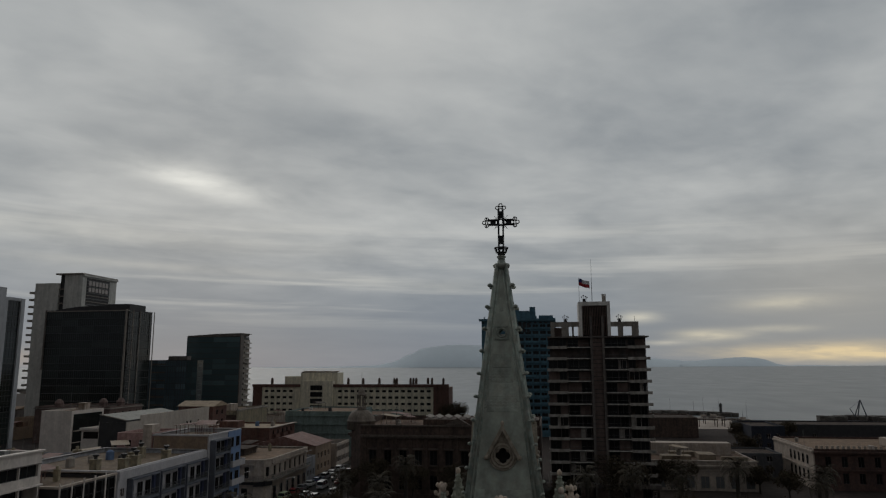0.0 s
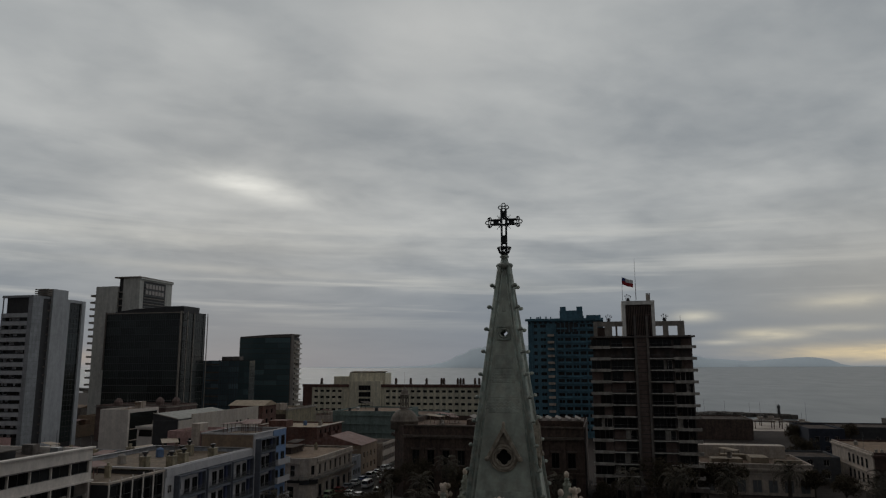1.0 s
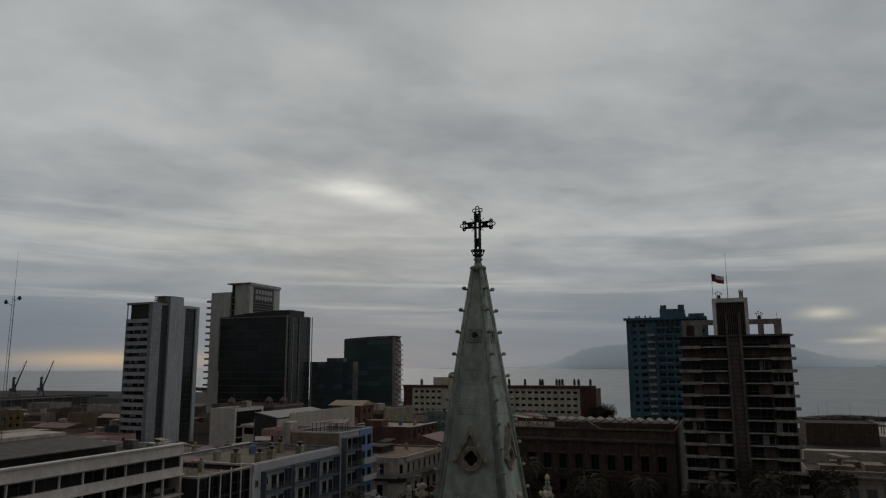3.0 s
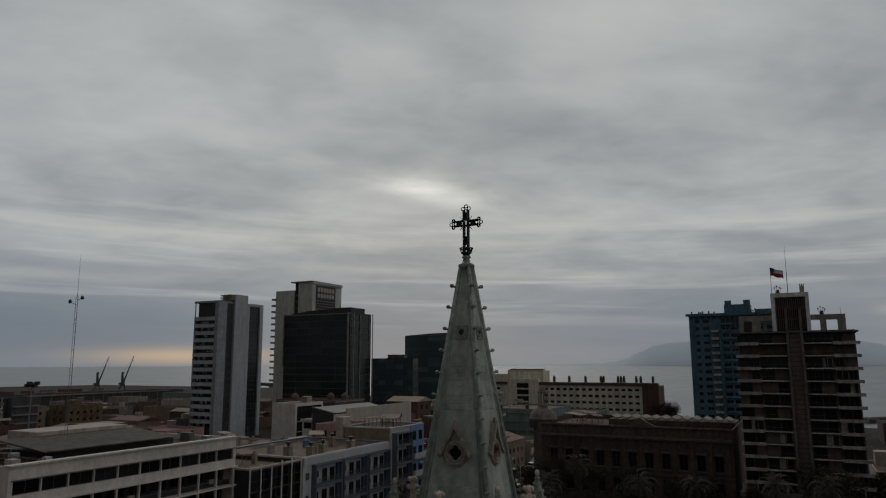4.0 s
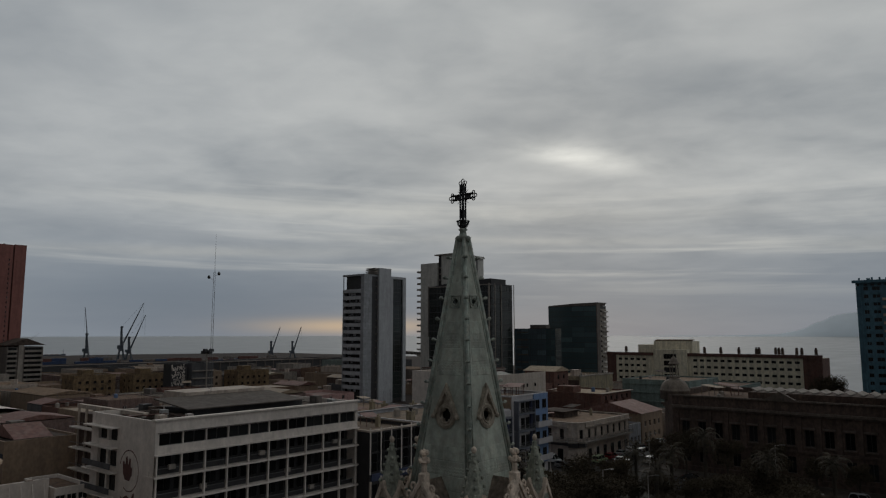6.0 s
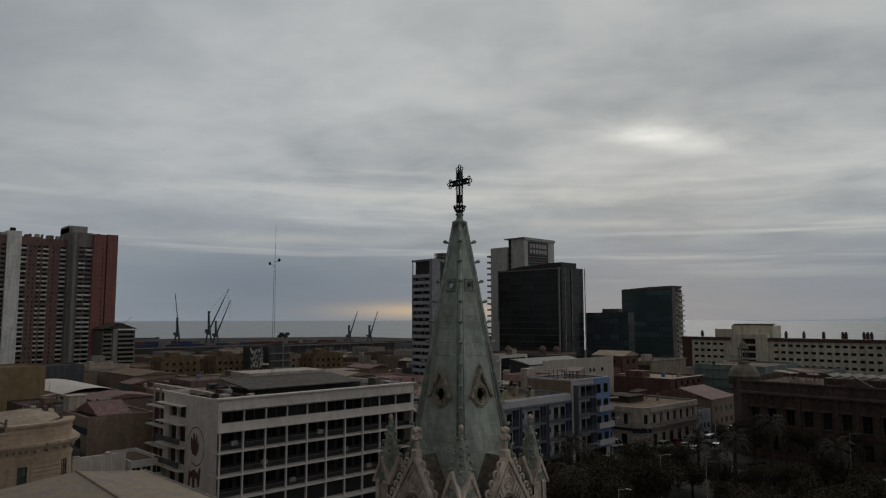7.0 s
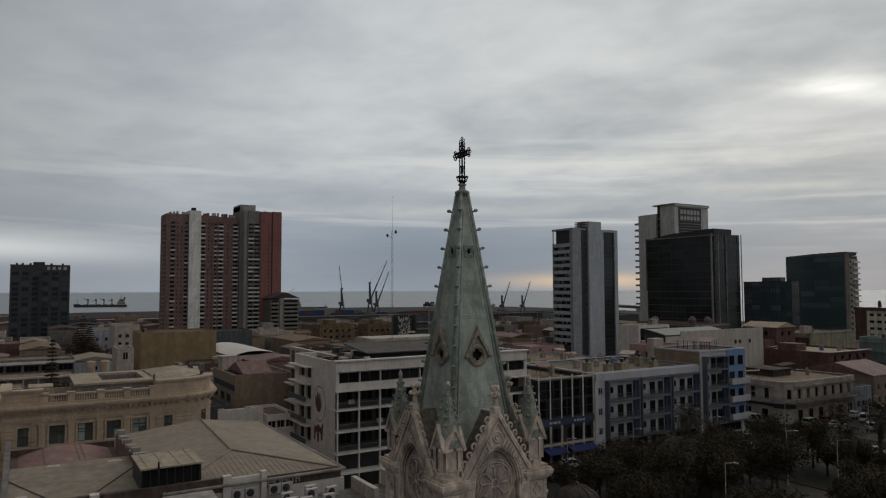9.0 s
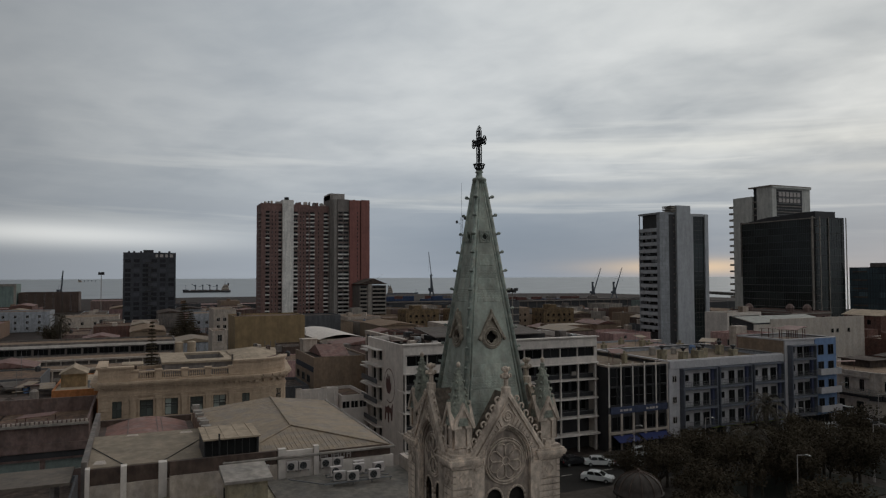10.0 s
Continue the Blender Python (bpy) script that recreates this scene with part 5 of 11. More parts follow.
M["slatewall"] = surface("pale_blue_grey_render", (0.31, 0.315, 0.335), 0.8, 0, 0.2, 0.3, 9.0, 0.2, 0.3)
grey_apartments()


def blue_corner():
    p = rect(-74, 126.4, -62.9, 140.0)
    f = (p[1], p[2])
    t = block("corner_building", "blue and white corner block with balconies", "apartment building", p, 18.9, "white_c", "roof_o", {}, cap="white_c")
    for z in (4.9, 8.4, 11.9):
        framed_bay(t, f, 0.7, 7.2, z, 3.4)
    framed_bay(t, f, 0.7, 7.2, 15.3, 2.6)
    slab(t, "blue_face", *f, 7.9, 13.58, 4.4, 18.88, 0.01, 0.22, "blue_l")
    for z in (5.2, 8.7, 12.2, 15.4):
        for u in (9.3, 12.0):
            k = put("window", window_mesh(1.5, 1.9, 2, 1, 0.08, "frame_d", "glass", False), t, along(*f, z + 0.35, u, 0.27))
            new("pane", pane_mesh(1.5, 1.9, 2, 1, "glass")).parent = k
        if z < 15:
            balcony(t, *f, 8.0, 13.6, z, 1.3, "white_c", "solid", "white_c", 1.0)
    slab(t, "bare_side", p[0], p[1], 0.1, 10.9, 16.3, 18.7, 0.01, 0.12, "brownbox")
    q = (p[2], p[3])
    slab(t, "blue_side", *q, 0.1, 9, 4.4, 18.88, 0.01, 0.22, "blue_l")
    k = put("shop_front", window_mesh(11, 2.2, 6, 1, 0.1, "frame_d", "glass", False), t, along(*f, G + 0.1, 6.5, 0.08))
    new("pane", pane_mesh(11, 2.2, 6, 1, "glass")).parent = k
    return t


blue_corner()


def white_corner_house():
    p = [(-82, 153), (-65.2, 153), (-63.2, 153.8), (-62.2, 155.8), (-62, 178.5), (-82, 178.5)]
    fs = {0: dict(cols=even(16.8, 5, 1.1, 1.2), rows=[(7.0, 9.4)], near=True, fm="frame_d"), 2: dict(cols=[(0.6, 1.6)], rows=[(7.2, 9.3)], near=True, fm="frame_d"), 3: dict(cols=even(22.7, 7, 1.2, 1.3), rows=[(7.2, 9.3)], near=True, fm="frame_d")}
    t = block("corner_house", "white two-storey corner house with a long balcony", "house", p, 10.9, "white2", "roof_l", fs, cap="white2", parapet=0.35)
    for e, L in ((0, 16.8), (3, 22.7)):
        f = (p[e], p[e + 1])
        balcony(t, *f, 0.0, L, 6.6, 1.3, "concrete_l", "bars", "rail", 0.95)
        slab(t, "fascia", *f, 0.0, L, 5.7, 6.38, 0.02, 0.5, "charcoal" if e == 0 else "white2")
        slab(t, "cornice", *f, -0.1, L + 0.1, 9.75, 10.05, 0.01, 0.4, "white2")
        slab(t, "cornice", *f, -0.1, L + 0.1, 10.1, 10.7, 0.01, 0.22, "white2")
        n = int(L / 3.6)
        for i in range(n):
            u = (i + 0.5) * L / n
            k = put("shop_front", window_mesh(1.5, 2.7, 1, 1, 0.1, "frame_d", "glass", False), t, along(*f, G + 0.15, u, 0.08))
            new("pane", pane_mesh(1.5, 2.7, 1, 1, "glass")).parent = k
    for e in (1, 2):
        balcony(t, p[e], p[e + 1], 0, (Vector(p[e + 1]) - Vector(p[e])).length, 6.6, 1.3, "concrete_l", "bars", "rail", 0.95)
        slab(t, "fascia", p[e], p[e + 1], 0, (Vector(p[e + 1]) - Vector(p[e])).length, 5.3, 6.38, 0.02, 0.45, "charcoal")
    bm = bmesh.new()
    box(bm, -79, 163, 10.2, -72, 170, 12.0)
    box(bm, -79.5, 162.5, 12.0, -71.5, 170.5, 12.2)
    part("roof_house", bm, M["roof_d"], t)
    return t


white_corner_house()


def palace():
    y0, x0, x1 = 160.7, -46.0, -2.0
    p = [(x0, y0 + 3), (x0 + 3, y0), (x1, y0), (x1, y0 + 34), (x0, y0 + 34)]
    W = x1 - x0 - 3
    cols = even(W, 11, 1.7, 2.0)
    fs = {1: dict(cols=cols, rows=[(4.0, 7.2), (9.4, 12.6)], fm="frame_d", depth=0.5), 4: dict(cols=even(31, 8, 1.7, 2.0), rows=[(4.0, 7.2), (9.4, 12.6)], fm="frame_d", depth=0.5)}
    t = block("palace", "dark brown classical palace with a domed corner", "palace", p, 18.0, "brown", "roof", fs, parapet=1.2)
    f = (p[1], p[2])
    for z0, z1, o, mat in ((G, 3.2, 0.35, "brown"), (8.0, 8.45, 0.3, "brown"), (15.2, 15.55, 0.45, "brown_l"), (15.55, 16.0, 0.9, "brown_l"), (17.9, 18.25, 0.35, "brown_l")):
        slab(t, "cornice", *f, 0, W, z0, z1, 0.01, o, mat)
        slab(t, "cornice", p[4], p[0], 0, 31, z0, z1, 0.01, o, mat)
    for i in range(12):
        u = 1.0 + (W - 2.0) * i / 11
        slab(t, "pilaster", *f, u - 0.45, u + 0.45, 8.46, 15.19, 0.01, 0.28, "brown")
    for a, b in cols:
        slab(t, "window_hood", *f, a - 0.3, b + 0.3, 12.75, 13.1, 0.01, 0.4, "brown_l")
        slab(t, "sill", *f, a - 0.2, b + 0.2, 9.15, 9.38, 0.01, 0.35, "brown_l")
    bm = bmesh.new()
    c = -20.5 - (x0 + 3)
    pts = [(c - 2.9, 18.3), (c + 2.9, 18.3), (c, 19.9)]
    m = along(*f)
    fr = [bm.verts.new(m @ Vector((u, -0.4, z))) for u, z in pts]
    bk = [bm.verts.new(m @ Vector((u, 0.6, z))) for u, z in pts]
    bm.faces.new(fr)
    bm.faces.new(bk[::-1])
    for i in range(3):
        bm.faces.new((fr[i], bk[i], bk[(i + 1) % 3], fr[(i + 1) % 3]))
    part("pediment", bm, M["brown_l"], t)
    # corner dome with a lantern
    dx, dy = -44.2, 165.5
    bm = bmesh.new()
    lathe(bm, dx, dy, [(3.3, 16.8), (3.3, 18.6), (3.45, 18.7), (3.2, 18.9)] + [(3.15 * math.cos(radians(a)), 18.9 + 2.6 * math.sin(radians(a))) for a in (10, 22, 34, 46, 58, 70)], 20)
    dome = part("dome", bm, M["dome"], t, "squat ribbed dome", smooth=True)
    bm = bmesh.new()
    lathe(bm, dx, dy, [(1.25, 21.5), (1.25, 21.9), (1.05, 22.0)], 12)
    lathe(bm, dx, dy, [(1.15, 24.6), (1.3, 24.8), (1.0, 25.1), (0.75, 25.8), (0.3, 26.3), (0.1, 26.6)], 12)
    part("lantern", bm, M["dome"], dome, "open lantern with a small cupola")
    bm = bmesh.new()
    for a in range(8):
        bm = bmesh.new()
        q = 2 * math.pi * a / 8
        tube(bm, (dx + 0.95 * math.cos(q), dy + 0.95 * math.sin(q), 22.0), (dx + 0.95 * math.cos(q), dy + 0.95 * math.sin(q), 24.6), 0.13, 0.11, 8)
        part("lantern_column", bm, M["dome"], dome)
    bm = bmesh.new()
    tube(bm, (dx, dy, 26.5), (dx, dy, 30.0), 0.05, 0.02, 6)
    part("lantern_pole", bm, M["dome"], dome)
    # sawtooth roof lights
    for i in range(12):
        xx = -30.5 + 2.35 * i
        bm = bmesh.new()
        prism(bm, [(0, 0.75), (1.25, 0.2), (1.3, 0.3), (0.05, 0.85)], 0, 7.0, m=Matrix(((1, 0, 0, xx), (0, 0, 1, 176.0), (0, 1, 0, 17.0 + 1.4), (0, 0, 0, 1))))
        bmesh.ops.recalc_face_normals(bm, faces=bm.faces)
        part("roof_light", bm, M["concrete_l"], t, "pale tilted roof light")
    bm = bmesh.new()
    box(bm, -31, 175.5, 16.7, -2.5, 185.5, 18.38)
    part("attic", bm, M["brown"], t)
    return t


M["brown_l"] = surface("brown_stone_trim", (0.12, 0.092, 0.075), 0.85, 0, 0.25, 0.3, 8.0, 0.3, 0.3)
M["dome"] = surface("grey_brown_dome", (0.19, 0.155, 0.125), 0.8, 0, 0.25, 0.5, 8.0, 0.3, 0.3)
palace()


def slab_tower():
    """The dark balconied tower with the flag."""
    x0, x1, y0, y1 = 0.6, 21.4, 158.0, 178.0
    n, step, top = 12, 2.45, 35.45
    rnd = random.Random(17)
    t = thing("apartment_tower", "dark concrete apartment tower with stacked balconies and a flag", "apartment tower", 10.5, 168)
    f = ((0, y0), (30, y0))
    back = y0 + 1.5
    # recessed back wall, far darker than the balcony fronts
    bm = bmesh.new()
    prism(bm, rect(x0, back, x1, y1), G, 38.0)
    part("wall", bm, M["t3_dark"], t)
    bm = bmesh.new()
    box(bm, x0 - 0.5, y0 - 0.4, 37.55, x1 + 0.5, y1, 37.85)
    part("roof_slab", bm, M["concrete"], t)
    BAYS = ((0.2, 4.2), (4.5, 9.2), (12.7, 17.2), (17.6, 21.2))
    for i in range(n + 1):
        z = top - step * i
        if i < n:
            # deep outer balconies with solid fronts, their ends stepping out towards the ground
            for a, b in ((-0.05, 4.31), (17.44, 22.05 + 0.03 * i)):
                bm = bmesh.new()
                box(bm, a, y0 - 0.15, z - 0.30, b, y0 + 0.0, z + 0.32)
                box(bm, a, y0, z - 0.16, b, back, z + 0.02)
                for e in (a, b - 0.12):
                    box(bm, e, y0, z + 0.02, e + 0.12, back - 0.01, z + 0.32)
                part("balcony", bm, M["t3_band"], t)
            # thin slab edges between
            for a, b in ((4.31, 9.36), (12.47, 17.44)):
                bm = bmesh.new()
                box(bm, a, y0 + 0.25, z - 0.10, b, back, z - 0.01)
                ledge = part("floor_slab", bm, M["t3_brown"], t)
                bm = bmesh.new()
                box(bm, a, y0 + 0.10, z - 0.10, b, y0 + 0.245, z + 0.10)
                part("slab_edge", bm, M["slab_edge"], ledge, "pale worn slab edge")
                bm = bmesh.new()
                tube(bm, (a, y0 + 0.3, z + 0.82), (b, y0 + 0.3, z + 0.82), 0.03, 0.03, 4)
                part("handrail", bm, M["rail"], ledge)
        # glazing, curtains and infill of the storey under this slab
        for k, (a, b) in enumerate(BAYS):
            cut = a + (b - a) * rnd.choice((0.42, 0.5, 0.6))
            for u0, u1 in ((a, cut), (cut, b)):
                what = rnd.random()
                w, h = u1 - u0 - 0.08, (1.95 if i else 1.6)
                m = Matrix.Translation(((u0 + u1) / 2, back - 0.03, z - step + 0.12 if i else z + 0.15))
                if what < 0.70:
                    put("window", window_mesh(w, h, 2, 1, 0.06, "frame_d", "glass", True), t, m)
                elif what < 0.92:
                    bm = bmesh.new()
                    box(bm, u0 + 0.04, back - 0.10, m.translation.z, u1 - 0.04, back + 0.0, m.translation.z + h)
                    part("infill_panel", bm, M["t3_brown"], t)
                else:
                    put("window", window_mesh(w, h, 2, 1, 0.06, "frame", "glass", True), t, m)
                    if what > 0.95:
                        bm = bmesh.new()
                        box(bm, u0 + 0.1, back - 0.16, m.translation.z + 0.05, u0 + 0.1 + w * rnd.uniform(0.25, 0.5), back - 0.12, m.translation.z + h - 0.1)
                        part("blind", bm, M["t3_band"], t, "pale drawn blind")
    # planted or furnished balconies
    for i in (2, 3, 5, 6, 8):
        z = top - step * i + 0.02
        a = rnd.choice((0.6, 18.0, 20.2, 19.2))
        bm = bmesh.new()
        for q in range(7):
            tube(bm, (a, y0 + 0.5, z), (a + rnd.uniform(-0.5, 0.5), y0 + 0.5 + rnd.uniform(-0.4, 0.4), z + rnd.uniform(0.7, 1.4)), 0.09, 0.02, 4)
        lathe(bm, a, y0 + 0.5, [(0.16, z), (0.22, z + 0.35)], 8)
        part("potted_plant", bm, M["leaf"], t)
    # podium
    bm = bmesh.new()
    box(bm, x0 - 1.5, y0 - 1.2, 5.9, x1 + 1.5, y0 + 1.4, 6.7)
    part("podium_band", bm, M["concrete"], t)
    for i in range(9):
        bm = bmesh.new()
        box(bm, x0 - 1.0 + 2.6 * i, y0 - 0.3, 6.7, x0 - 0.75 + 2.6 * i, y0 - 0.05, 8.3)
        part("podium_post", bm, M["concrete_l"], t)
    # stair shaft between two ribs
    bm = bmesh.new()
    box(bm, 9.95, y0 + 0.1, G, 11.92, back, 38.0)
    part("stair_shaft", bm, M["t3_brown"], t)
    for i in range(34):
        bm = bmesh.new()
        box(bm, 9.98, y0 + 0.04, 7 + i * 0.92, 11.9, y0 + 0.098, 7.12 + i * 0.92)
        part("shaft_bar", bm, M["charcoal"], t)
    for u in (9.42, 11.95):
        bm = bmesh.new()
        box(bm, u, y0 - 0.35, G, u + 0.5, back, 42.2)
        part("shaft_rib", bm, M["concrete"], t)
    # open roof frame
    yf = y0 + 0.9
    bm = bmesh.new()
    box(bm, 0.88, yf, 40.05, 7.2, yf + 1.0, 41.12)
    for a, b in ((0.88, 1.7), (3.3, 4.88)):
        box(bm, a, yf, 37.85, b, yf + 1.0, 40.05)
    box(bm, 5.6, yf + 0.4, 37.85, 6.0, yf + 0.8, 40.05)
    part("roof_frame", bm, M["concrete_l"], t, "open concrete roof frame")
    bm = bmesh.new()
    box(bm, 13.9, yf, 40.02, 20.02, yf + 1.0, 41.05)
    for a, b in ((15.62, 16.7), (18.62, 20.02)):
        box(bm, a, yf, 37.85, b, yf + 1.0, 40.02)
    part("roof_frame", bm, M["concrete_l"], t, "open concrete roof frame")
    bm = bmesh.new()
    box(bm, 1.7, yf + 1.2, 37.85, 4.7, yf + 6, 39.9)
    part("roof_room", bm, M["t3_brown"], t)
    # lift house with upright louvres in a pale surround
    bm = bmesh.new()
    for a, b, c, d in ((7.13, 7.85, 37.85, 45.5), (13.32, 14.0, 37.85, 45.5), (7.85, 13.32, 44.65, 45.5)):
        box(bm, a, y0 + 0.1, c, b, y0 + 7, d)
    box(bm, 7.85, y0 + 0.9, 37.85, 13.32, y0 + 7, 44.65)
    house = part("lift_house", bm, M["shaft_white"], t, "pale lift house with a louvred front")
    bm = bmesh.new()
    for i in range(15):
        box(bm, 7.95 + i * 0.36, y0 + 0.35, 38.1, 8.12 + i * 0.36, y0 + 0.85, 44.6)
    for z in (40.2, 42.4):
        box(bm, 7.86, y0 + 0.30, z, 13.31, y0 + 0.348, z + 0.12)
    part("louvre", bm, M["t3_brown"], house, "brown upright louvres")
    bm = bmesh.new()
    box(bm, 7.86, y0 + 0.86, 37.9, 13.31, y0 + 0.89, 44.6)
    part("louvre_backing", bm, M["black"], house)
    bm = bmesh.new()
    tube(bm, (10.35, y0 + 3, 45.4), (10.35, y0 + 3, 50.0), 0.09, 0.07, 6)
    tube(bm, (10.35, y0 + 3, 50.0), (10.35, y0 + 3, 55.4), 0.05, 0.025, 6)
    part("mast", bm, M["rail"], t)
    bm = bmesh.new()
    tube(bm, (7.42, y0 + 1, 45.4), (7.42, y0 + 1, 51.0), 0.05, 0.035, 6)
    part("flag_pole", bm, M["rail"], t)
    bm = bmesh.new()
    for i in range(10):
        for j in range(4):
            def P(a, b):
                return (7.45 + a * 0.235, y0 + 1 + 0.2 * math.sin(a * 0.8) * a / 10, 49.2 + b * 0.40 - 0.075 * a + 0.08 * math.sin(a * 0.9))
            quad(bm, P(i, j), P(i + 1, j), P(i + 1, j + 1), P(i, j + 1), mat=0 if j < 2 else (2 if i < 3 else 1))
    part("flag", bm, [M["flag_r"], M["flag_w"], M["flag_b"]], t, "red, white and blue flag")
    bm = bmesh.new()
    box(bm, 12.5, y0 + 2.6, 45.4, 13.35, y0 + 3.4, 47.0)
    for a in (12.5, 12.82, 13.15):
        box(bm, a, y0 + 2.6, 47.0, a + 0.2, y0 + 3.4, 47.4)
    part("roof_tank", bm, M["concrete_l"], t)
    for u, z in ((4.2, 41.1), (16.0, 41.05), (8.5, 45.5)):
        bm = bmesh.new()
        box(bm, u - 0.25, yf + 0.3, z, u + 0.3, yf + 0.8, z + 0.75)
        for s, h in ((-0.55, 1.2), (-0.15, 1.5), (0.35, 1.3), (0.62, 1.05)):
            tube(bm, (u + s * 0.5, yf + 0.5, z), (u + s, yf + 0.5, z + h), 0.05, 0.04, 5)
            lathe(bm, u + s, yf + 0.5, [(0.10, z + h - 0.1), (0.2, z + h), (0.05, z + h + 0.12)], 8)
        part("dish_antenna", bm, M["charcoal"], t, "cluster of small dishes on poles")
    bm = bmesh.new()
    tube(bm, (19.3, yf + 0.5, 41.0), (19.3, yf + 0.5, 42.3), 0.04, 0.03, 5)
    part("lamp_pole", bm, M["rail"], t)
    return t


M["shaft_white"] = surface("bright_weathered_paint", (0.74, 0.70, 0.65), 0.8, 0, 0.15, 0.15, 6.0, 0.1, 0.25, (0.66, 0.62, 0.58))
M["t3_dark"] = surface("dark_streaked_concrete", (0.095, 0.072, 0.063), 0.85, 0, 0.25, 0.2, 6.0, 0.2, 0.4, (0.065, 0.058, 0.055))
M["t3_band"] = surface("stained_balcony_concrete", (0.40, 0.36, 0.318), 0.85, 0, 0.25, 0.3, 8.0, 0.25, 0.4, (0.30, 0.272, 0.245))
M["slab_edge"] = surface("pale_worn_slab_edge", (0.60, 0.56, 0.515), 0.85, 0, 0.3, 0.5, 8.0, 0.2, 0.3)
M["t3_brown"] = surface("brown_shaft_render", (0.15, 0.105, 0.09), 0.85, 0, 0.2, 0.2, 6.0, 0.2, 0.3)
slab_tower()


def blue_tower():
    p = rect(-28.0, 301, 3.5, 322)
    step, n, zb = 2.85, 16, 4.5
    rows = [(zb + step * i, zb + step * i + 1.35) for i in range(n)]
    rnd = random.Random(31)
    t = thing("apartment_tower", "teal blue apartment tower by the sea", "apartment tower", -12, 311)
    f = (p[0], p[1])
    cols = [(2.4, 3.9), (5.2, 7.6)] + [(12.4 + 3.1 * k, 14.9 + 3.1 * k) for k in range(6)]
    bm = bmesh.new()
    holed_wall(bm, p[0], p[1], G, 50.6, cols, rows, 0.35)
    for e in (1, 2, 3):
        holed_wall(bm, p[e], p[(e + 1) % 4], G, 50.6, (), ())
    quad(bm, (-28, 301, 50.6), (3.5, 301, 50.6), (3.5, 322, 50.6), (-28, 322, 50.6))
    part("wall", bm, M["teal"], t)
    for j, (za, zb_) in enumerate(rows):
        for i, (a, b) in enumerate(cols):
            fm = "teal_l" if rnd.random() < 0.35 else "frame_d"
            put("window", window_mesh(b - a, zb_ - za, 2, 1, 0.12, fm, "glass", True), t, along(*f, za, (a + b) / 2, -0.29))
        z = za - 0.75
        if j < n - 1:
            balcony(t, *f, 8.3, 11.0, z, 1.3, "white2", "solid", "white2", 0.75)
        # stepped balcony fronts of the sea side bays
        for k in range(3):
            a = 12.2 + 6.2 * k
            slab(t, "band", *f, a, a + (5.9 if (j + k) % 3 else 4.2), z, z + 0.62, 0.01, 0.7 if (j + k) % 2 else 0.45, "teal_l" if (j + 2 * k) % 5 == 0 else "teal")
    slab(t, "fin", *f, 11.25, 11.7, 4, 47.0, 0.01, 1.1, "teal")
    slab(t, "fin", *f, 1.2, 1.6, 4, 50.0, 0.01, 0.5, "teal")
    # thin charcoal sheet imitates the shade inside the loggia
    slab(t, "loggia", *f, 12.0, 20.5, 45.2, 49.2, 0.02, 0.08, "charcoal", "dark open loggia under the roof")
    for u in (13.6, 15.4, 17.2, 19.0):
        slab(t, "loggia_post", *f, u, u + 0.3, 45.2, 49.2, 0.09, 0.3, "teal")
    slab(t, "cap", *f, -1.0, 31.5, 50.0, 51.0, 0.01, 1.2, "teal")
    for i in range(14):
        slab(t, "cap_slot", *f, 0.4 + 2.2 * i, 1.5 + 2.2 * i, 48.9, 49.6, 0.02, 0.05, "charcoal")
    for i in range(10):
        u = rnd.uniform(0, 31)
        slab(t, "roof_stub", *f, u, u + 0.5, 51.0, 51.0 + rnd.uniform(0.4, 1.1), -0.5, 0.5, "teal")
    bm = bmesh.new()
    box(bm, -14.5, 302, 50.0, -5.0, 312, 54.4)
    box(bm, -14.3, 303, 54.4, -12.0, 306, 56.1)
    box(bm, -7.4, 303, 54.4, -5.0, 306, 56.1)
    box(bm, -3.5, 303, 50.6, 2.5, 310, 52.4)
    part("lift_house", bm, M["teal"], t)
    return t


M["teal_l"] = surface("faded_teal_render", (0.095, 0.205, 0.265), 0.75, 0, 0.2, 0.1, 3.0, 0.1, 0.2)
blue_tower()


